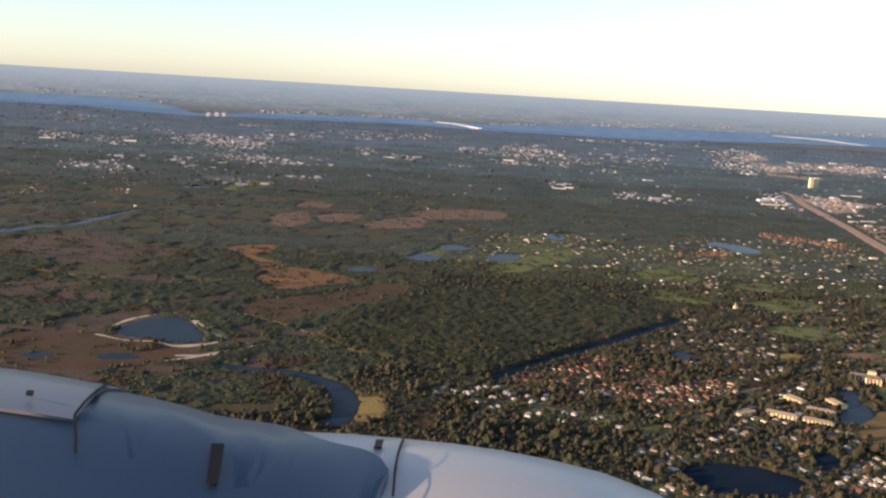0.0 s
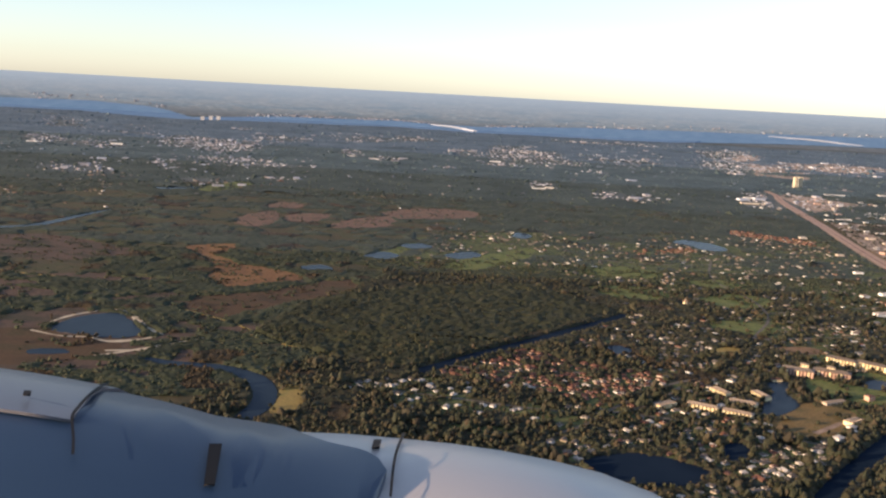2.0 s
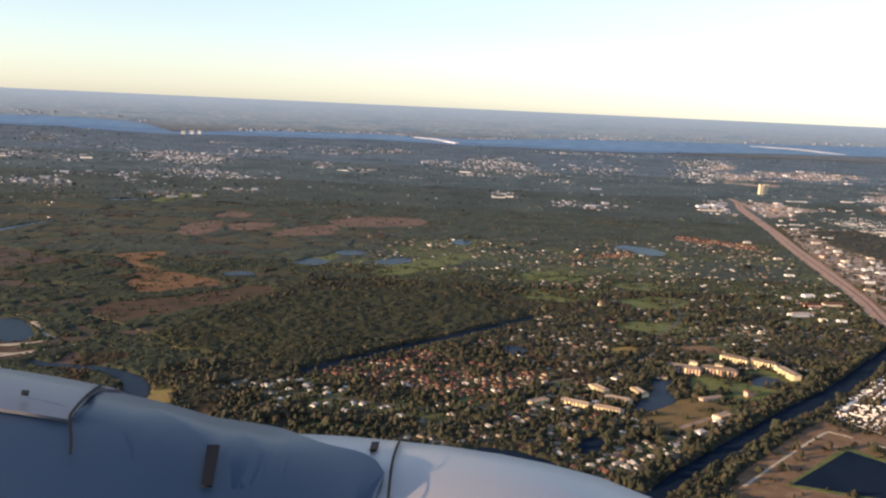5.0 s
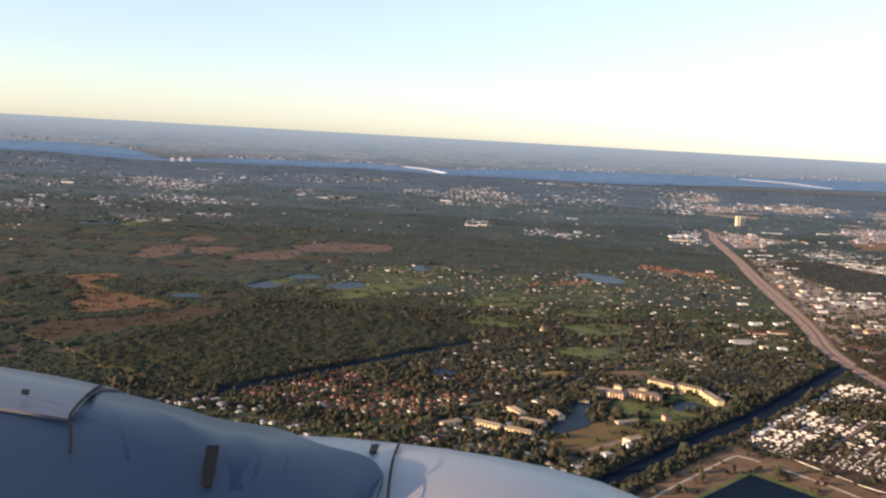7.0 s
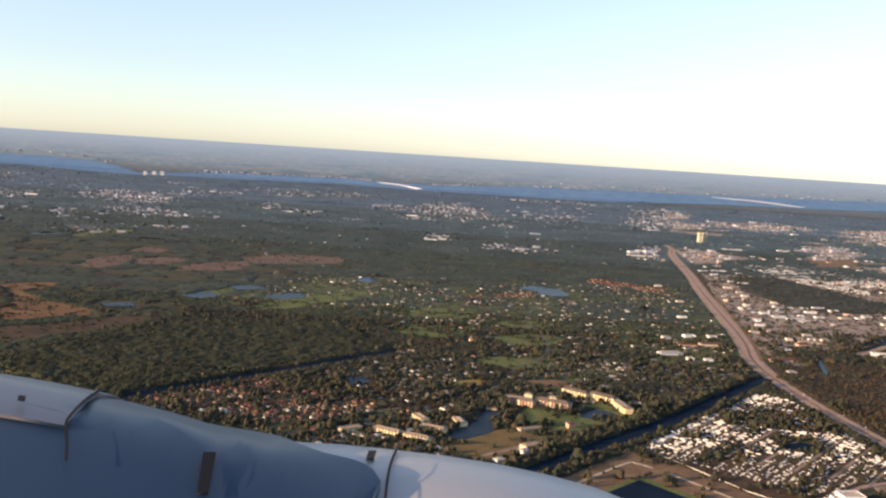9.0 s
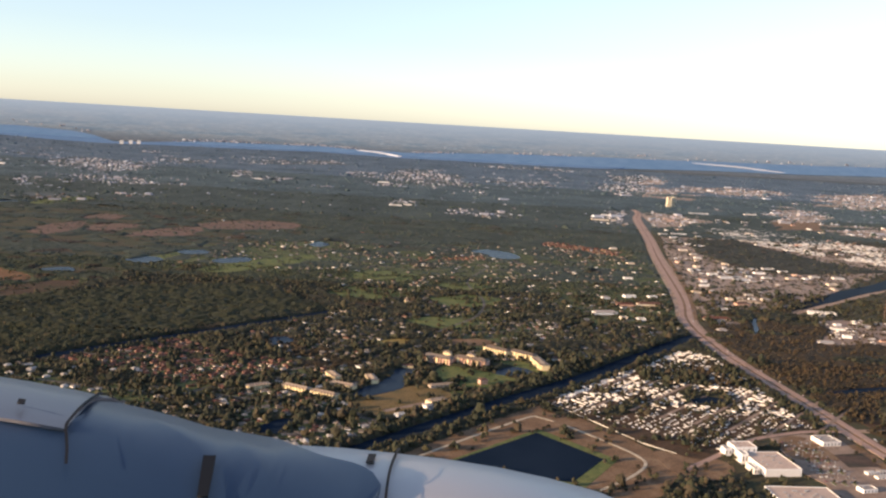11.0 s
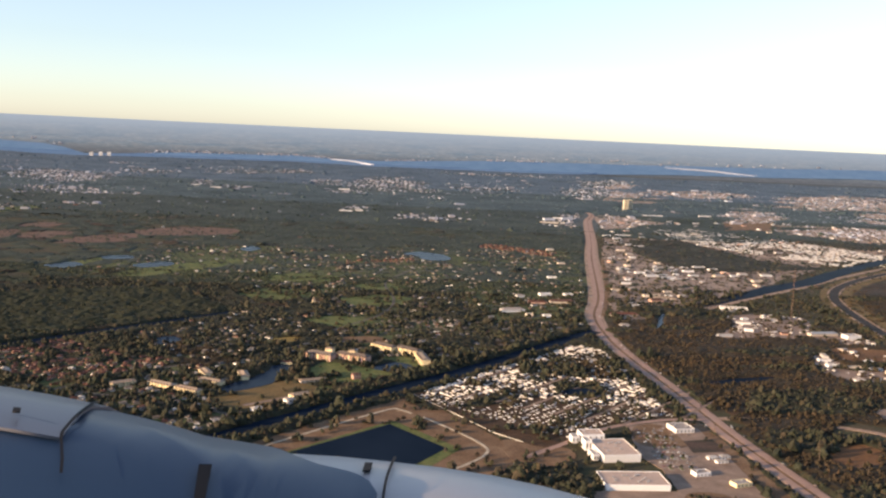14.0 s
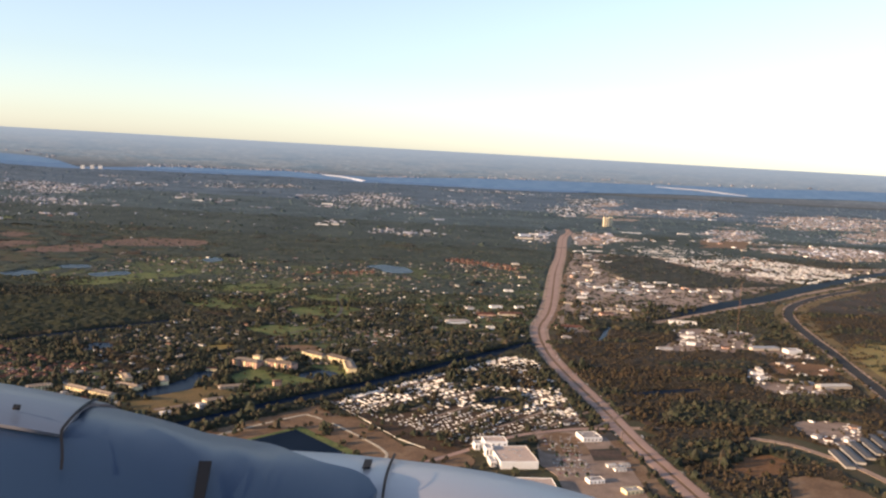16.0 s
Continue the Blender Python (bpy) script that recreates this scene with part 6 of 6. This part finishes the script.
def canopy(y0, y1, step, tall, seed, mats=M_CANOPY):
    """The closed roof of leaves between the single crowns: an uneven sheet, sinking to the ground at every edge."""
    r = np.random.RandomState(seed)
    X, Y = np.meshgrid(np.arange(-0.5 * y1 - 60, 0.53 * y1 + 470, step), np.arange(y0, y1 + step, step))
    X, Y = X + r.uniform(-.35, .35, X.shape) * step, Y + r.uniform(-.35, .35, X.shape) * step
    p, kind = cover(X, Y)
    p = np.where((X < -0.5 * Y - 70) | (X > 0.53 * Y + 480), 0, p)
    s = np.clip((p - 0.42) / 0.35, 0, 1)
    high = np.array([1.0, 1.15, 0.75, 0.75])[kind]
    Z = tall * high * s * (0.2 + 0.65 * vnoise(X, Y, step * 3.1, seed) + 0.75 * r.rand(*X.shape) ** 1.5) - 0.06
    idx = np.arange(X.size).reshape(X.shape)
    Q = np.stack([idx[:-1, :-1], idx[:-1, 1:], idx[1:, 1:], idx[1:, :-1]], -1).reshape(-1, 4)
    zf = Z.reshape(-1)[Q]
    keep = (zf.max(1) > 0.15) & (s.reshape(-1)[Q].max(1) > 0.1)
    Q, kf = Q[keep], kind.reshape(-1)[Q[keep][:, 0]]
    V = np.stack([X, Y, Z], -1).reshape(-1, 3)
    for k, (name, label) in enumerate((("broadleaf_canopy", "closed dark-green broadleaf canopy"), ("pine_canopy", "closed dark canopy of the pine wood"), ("scrub_canopy", "grey-brown leafless scrub canopy"), ("marsh_canopy", "low green canopy of the marsh thickets"))):
        q = Q[kf == k]
        if len(q):
            used, inv = np.unique(q, return_inverse=True)
            me = mesh_of(name, V[used], inv.reshape(-1, 4))
            me.shade_smooth()
            tagged(part(name, me, mats[k], None, label, "stuff"), category="trees")


def grow(y0, y1, step, seed, size, tall, copies, labels, mats=(M_LEAF, M_PINE, M_BARE, M_MARSHLEAF)):
    P, r = scatter(y0, y1, step, seed)
    p, kind = cover(P[:, 0], P[:, 1])
    keep = r.rand(len(P)) < p * np.where((kind == 3) & ~inside(MARSH, P[:, 0], P[:, 1]), 0.95, np.array([0.85, 0.6, 0.65, 0.5])[kind])
    P, kind = P[keep], kind[keep]
    for k, (name, mat, wide, high) in enumerate((("broadleaf_trees", mats[0], 1.0, 1.0), ("pine_wood", mats[1], 0.55, 1.0), ("leafless_thickets", mats[2], 0.75, 0.85), ("marsh_thickets", mats[3], 1.0, 0.7))):
        Q = P[kind == k]
        if not len(Q):
            continue
        parts, R, H, B = [], [], [], []
        grove = 0.7 + 0.6 * vnoise(Q[:, 0], Q[:, 1], 20, 61)
        s = np.exp(r.normal(-0.12, 0.34 if k == 0 else 0.2, len(Q))) * grove
        g, side = canal_gap(Q[:, 0], Q[:, 1])
        s = s * np.where((g < 21) & (side > 0), 1.2, 1.0)
        for c in range(copies + (k == 1)):
            d = r.uniform(-0.6, 0.6, (len(Q), 2)) * size * (1 if c else 0)
            parts.append(Q + d)
            R.append(size * wide * s * r.uniform(0.42, 0.68, len(Q)) * (0.75 if c else 1))
            H.append(tall * high * s * r.uniform(0.5, 0.85, len(Q)))
            B.append(tall * high * s * (r.uniform(0.05, 0.35, len(Q)) if c else r.uniform(0.0, 0.25, len(Q))))
        lumps(name, np.concatenate(parts), np.concatenate(R), np.concatenate(H), np.concatenate(B), mat, labels[k], seed + k)


KINDS = ("dense dark-green broadleaf tree crowns, uncountable", "dark pine wood with close-set narrow crowns", "grey-brown leafless thickets and scrub", "low green thickets in bands across the marsh")
canopy(352, 640, 1.5, 2.2, 65)
canopy(640, 960, 1.9, 2.3, 66)
canopy(960, 1560, 2.9, 1.9, 67, M_HAZEDCANOPY)
grow(352, 640, 1.95, 71, 2.05, 2.9, 2, KINDS)
grow(640, 960, 2.45, 72, 2.3, 2.4, 2, KINDS)
grow(960, 1560, 3.9, 73, 3.5, 2.0, 1, KINDS, M_HAZEDLEAF)


def far_woods(y0, y1, step, seed, tall, mat):
    """Distant woods, hazed in their colour: a low uneven sheet with crowns standing out of it."""
    r = np.random.RandomState(seed)
    X, Y = np.meshgrid(np.arange(-0.5 * y1 - 60, 0.53 * y1 + 470, step * 1.5), np.arange(y0, y1 + step, step))
    X, Y = X + r.uniform(-.4, .4, X.shape) * step, Y + r.uniform(-.4, .4, X.shape) * step

    def thick(x, y):
        n = vnoise(x * 0.6, y, 190, 31) * 0.5 + vnoise(x * 0.5, y, 60, 62) * 0.5
        return np.where(in_town_woods(x, y), 0.95, (0.42 + 0.8 * n) * (1 - 0.85 * town_share(x, y)) * ~inside(TOWN_FIELD, x, y)) * (y < shore(NEAR, x / y) - 25) * (np.abs(x - np.interp(y, [1500, 1760, 1900, 2000], [655, 700, 735, 745])) > np.where(y < 2000, 14, 0)) * (y > y0 + 160 * vnoise(x, y, 260, 35) - 80)

    s = np.clip((thick(X, Y) - 0.55) / 0.2, 0, 1) * ((X > -0.5 * Y - 80) & (X < 0.53 * Y + 490))
    Z = tall * s * (0.3 + 0.9 * r.rand(*X.shape)) - 0.1
    idx = np.arange(X.size).reshape(X.shape)
    Q = np.stack([idx[:-1, :-1], idx[:-1, 1:], idx[1:, 1:], idx[1:, :-1]], -1).reshape(-1, 4)
    Q = Q[s.reshape(-1)[Q].max(1) > 0.05]
    used, inv = np.unique(Q, return_inverse=True)
    me = mesh_of("far_canopy", np.stack([X, Y, Z], -1).reshape(-1, 3)[used], inv.reshape(-1, 4))
    me.shade_smooth()
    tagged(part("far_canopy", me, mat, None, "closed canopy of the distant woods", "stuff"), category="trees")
    P, r = scatter(y0, y1, step * 1.3, seed)
    P = P[r.rand(len(P)) < 0.32 * thick(P[:, 0], P[:, 1])]
    s = np.exp(r.normal(-0.3, 0.4, len(P)))
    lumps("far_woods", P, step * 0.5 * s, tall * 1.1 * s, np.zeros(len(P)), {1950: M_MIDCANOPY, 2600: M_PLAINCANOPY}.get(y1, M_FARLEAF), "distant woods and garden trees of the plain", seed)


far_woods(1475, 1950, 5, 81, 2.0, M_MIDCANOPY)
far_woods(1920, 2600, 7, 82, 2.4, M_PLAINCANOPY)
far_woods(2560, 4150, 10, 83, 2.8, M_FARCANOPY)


# single trees that stand out: a trunk with limbs and a crown of many leaf clumps
def tree_meshes(seed, conifer):
    r = random.Random(seed)
    bm, h = bmesh.new(), 1.0
    limbs = [((0, 0, -0.1), (r.uniform(-.05, .05), r.uniform(-.05, .05), 0.62), 0.045, 0.025)]
    for i in range(5):
        a = i * 1.256 + r.uniform(-.4, .4)
        z = r.uniform(0.3, 0.55)
        limbs.append(((0, 0, z), (0.28 * math.cos(a), 0.28 * math.sin(a), z + r.uniform(0.1, 0.25)), 0.02, 0.008))
    for p, q, r0, r1 in limbs:
        p, q = Vector(p), Vector(q)
        m = (q - p).to_track_quat("Z", "Y").to_matrix()
        a = [bm.verts.new(p + m @ Vector((r0 * math.cos(t), r0 * math.sin(t), 0))) for t in (0, 1.257, 2.513, 3.77, 5.027)]
        b = [bm.verts.new(q + m @ Vector((r1 * math.cos(t), r1 * math.sin(t), 0))) for t in (0, 1.257, 2.513, 3.77, 5.027)]
        for i in range(5):
            bm.faces.new((a[i], a[(i + 1) % 5], b[(i + 1) % 5], b[i]))
    trunk = bpy.data.meshes.new("trunk")
    bm.to_mesh(trunk)
    bm.free()
    trunk.materials.append(M_BARK)
    V, F = [], []
    for i in range(150):
        a, z = r.uniform(0, 6.283), r.random() ** 0.8
        wide = (0.34 * (1 - z) + 0.06) if conifer else 0.44 * math.sqrt(max(0.05, 1 - (z * 1.9 - 0.8) ** 2 * 0.8))
        d = wide * math.sqrt(r.uniform(0.15, 1))
        c = Vector((d * math.cos(a), d * math.sin(a), 0.3 + 0.68 * z))
        s = r.uniform(0.05, 0.11)
        t = Euler((r.uniform(-1, 1), r.uniform(-1, 1), r.uniform(0, 6))).to_matrix()
        o = len(V)
        V += [c + t @ Vector(q) * s for q in ((1, 0, 0), (0.2, 1, 0.1), (-1, 0.1, 0), (-0.1, -1, 0.2), (0, 0, 0.5))]
        F += [(o, o + 1, o + 4), (o + 1, o + 2, o + 4), (o + 2, o + 3, o + 4), (o + 3, o, o + 4)]
    return trunk, mesh_of("crown", [tuple(v) for v in V], F, M_CROWN)


SORTS = [(tree_meshes(90 + i, False), ("round-crowned live oak standing alone", "broad dark-green garden tree", "spreading roadside tree with dense leaves", "dark uneven pine standing alone")[i]) for i in range(4)]
rng = random.Random(23)
made = 0
for _ in range(6000):
    if made >= 260:
        break
    y = rng.uniform(360, 640)
    x = rng.uniform(-0.2 * y, 0.5 * y + 380)
    if taken(x, y) == 2 or rng.random() > (0.9 if taken(x, y) == 1 else 0.25) or (taken(x, y) == 1 and made > 70 and rng.random() < 0.8):
        continue
    (trunk, crown), label = SORTS[rng.randrange(4)]
    s = rng.uniform(2.0, 3.3)
    ob = thing("tree", pose(x, y, 0, 0, 0, rng.uniform(0, 360)) @ Matrix.Diagonal((s, s, s, 1)), label, "tree", "single trees")
    part("trunk", trunk, None, ob)
    part("crown", crown, None, ob)
    made += 1


# ---- parking lot: planters, lamps, utility poles ----
def planter(x, y):
    ob = thing("planter", local(x, y, 8), "raised grassy planter island with kerb on the parking lot", "planter", "planters")
    part("kerb", box_mesh("kerb", -0.8, 0.8, -2.2, 2.2, 0.1, 0.28, mat=M_CONCRETE, bevel=0.04), None, ob)
    part("soil", box_mesh("soil", -0.65, 0.65, -2.05, 2.05, 0.283, 0.33, mat=M_LAWN), None, ob)
    (trunk, crown), label = SORTS[(int(x) + int(y)) % 3]
    s = 1.9
    t = thing("tree", pose(x, y, 0.33, 0, 0, x * 40) @ Matrix.Diagonal((s, s, s, 1)), "small round parking-lot tree in a planter", "tree", "parking-lot trees")
    part("trunk", trunk, None, t)
    part("crown", crown, None, t)


def lamp_post(x, y):
    ob = thing("lamp_post", local(x, y, 8), "tall grey parking-lot lamp post", "lamp post", "lamp posts")
    part("base", box_mesh("base", -0.2, 0.2, -0.2, 0.2, 0.1, 0.4, mat=M_CONCRETE), None, ob)
    part("pole", box_mesh("pole", -0.06, 0.06, -0.06, 0.06, 0.403, 3.2, mat=M_GALV), None, ob)
    part("lamp_head", box_mesh("lamp_head", -0.6, 0.6, -0.12, 0.12, 3.203, 3.32, mat=M_GALV), None, ob)


for i in range(3):
    for j in range(4):
        planter(480.7 + i * 5.2, 405.6 + j * 15)
        lamp_post(480.7 + i * 5.2, 413 + j * 15)
for x, y in ((598, 452), (602, 455), (700, 580), (520, 460), (560, 420), (575, 400)):
    ob = thing("utility_pole", local(x, y, 20), "weathered wooden utility pole with a crossarm", "utility pole", "utility poles")
    part("pole", box_mesh("pole", -0.13, 0.13, -0.13, 0.13, 0, 6.4, mat=M_BARK), None, ob)
    part("crossarm", box_mesh("crossarm", -1.0, 1.0, -0.3, -0.135, 5.6, 5.8, mat=M_BARK), None, ob)


# ---- cars ----
def car(van):
    ob = thing("car", Matrix(), "parked van on the asphalt" if van else "small car standing on the asphalt", "car", "cars")
    bm = box(bmesh.new(), -0.82, 0.82, -0.33, 0.33, 0.1, 0.34, 0.05)
    part("body", bm, M_CARS, ob)
    bm = bmesh.new()
    x0, x1 = (-0.75, 0.5) if van else (-0.5, 0.3)
    h = 0.7 if van else 0.52
    lo = [bm.verts.new(p) for p in ((x0, -0.3, 0.345), (x1 + 0.15, -0.3, 0.345), (x1 + 0.15, 0.3, 0.345), (x0, 0.3, 0.345))]
    hi = [bm.verts.new(p) for p in ((x0 + 0.1, -0.26, h), (x1, -0.26, h), (x1, 0.26, h), (x0 + 0.1, 0.26, h))]
    bm.faces.new(hi)
    for i in range(4):
        bm.faces.new((lo[i], lo[(i + 1) % 4], hi[(i + 1) % 4], hi[i]))
    part("cabin", bm, M_CARS if van else M_GLASS, ob)
    for x in (-0.5, 0.5):
        for y in (-0.31, 0.31):
            bm = bmesh.new()
            bmesh.ops.create_cone(bm, cap_ends=True, segments=8, radius1=0.12, radius2=0.12, depth=0.1, matrix=pose(x, y, 0.12, 90, 0, 0))
            part("wheel", bm, M_RUBBER, ob)
    return ob


SORT = [car(False), car(True)]
spots = []
for row in range(7):
    for k in range(12):
        if rng.random() < 0.62:
            x, y = 478 + row * (2.6 if k < 10 else 4.6), 408 + k * 5.0 + rng.uniform(-0.4, 0.4)
            spots.append((x + rng.uniform(-.3, .3), y, rng.choice((8, 188)), 0.125))
hw = spline([(x, y, 0) for x, y in HIGHWAY], 10)
for k in range(60):
    i = rng.randrange(18, 95)
    p, d = hw[i], (hw[i + 1] - hw[i]).normalized()
    s = Vector((-d.y, d.x, 0)) * rng.choice((5, 7.5, -4.5, -7))
    q = p + d * rng.uniform(0, 6) + s
    spots.append((q.x, q.y, math.degrees(math.atan2(d.y, d.x)), 0.185))
for i, (x, y, a, z) in enumerate(spots):
    m = local(x, y, a, z)
    k = rng.random() < 0.25
    if i < 2:
        SORT[i].matrix_basis = m
    else:
        copy_thing(SORT[k], m)
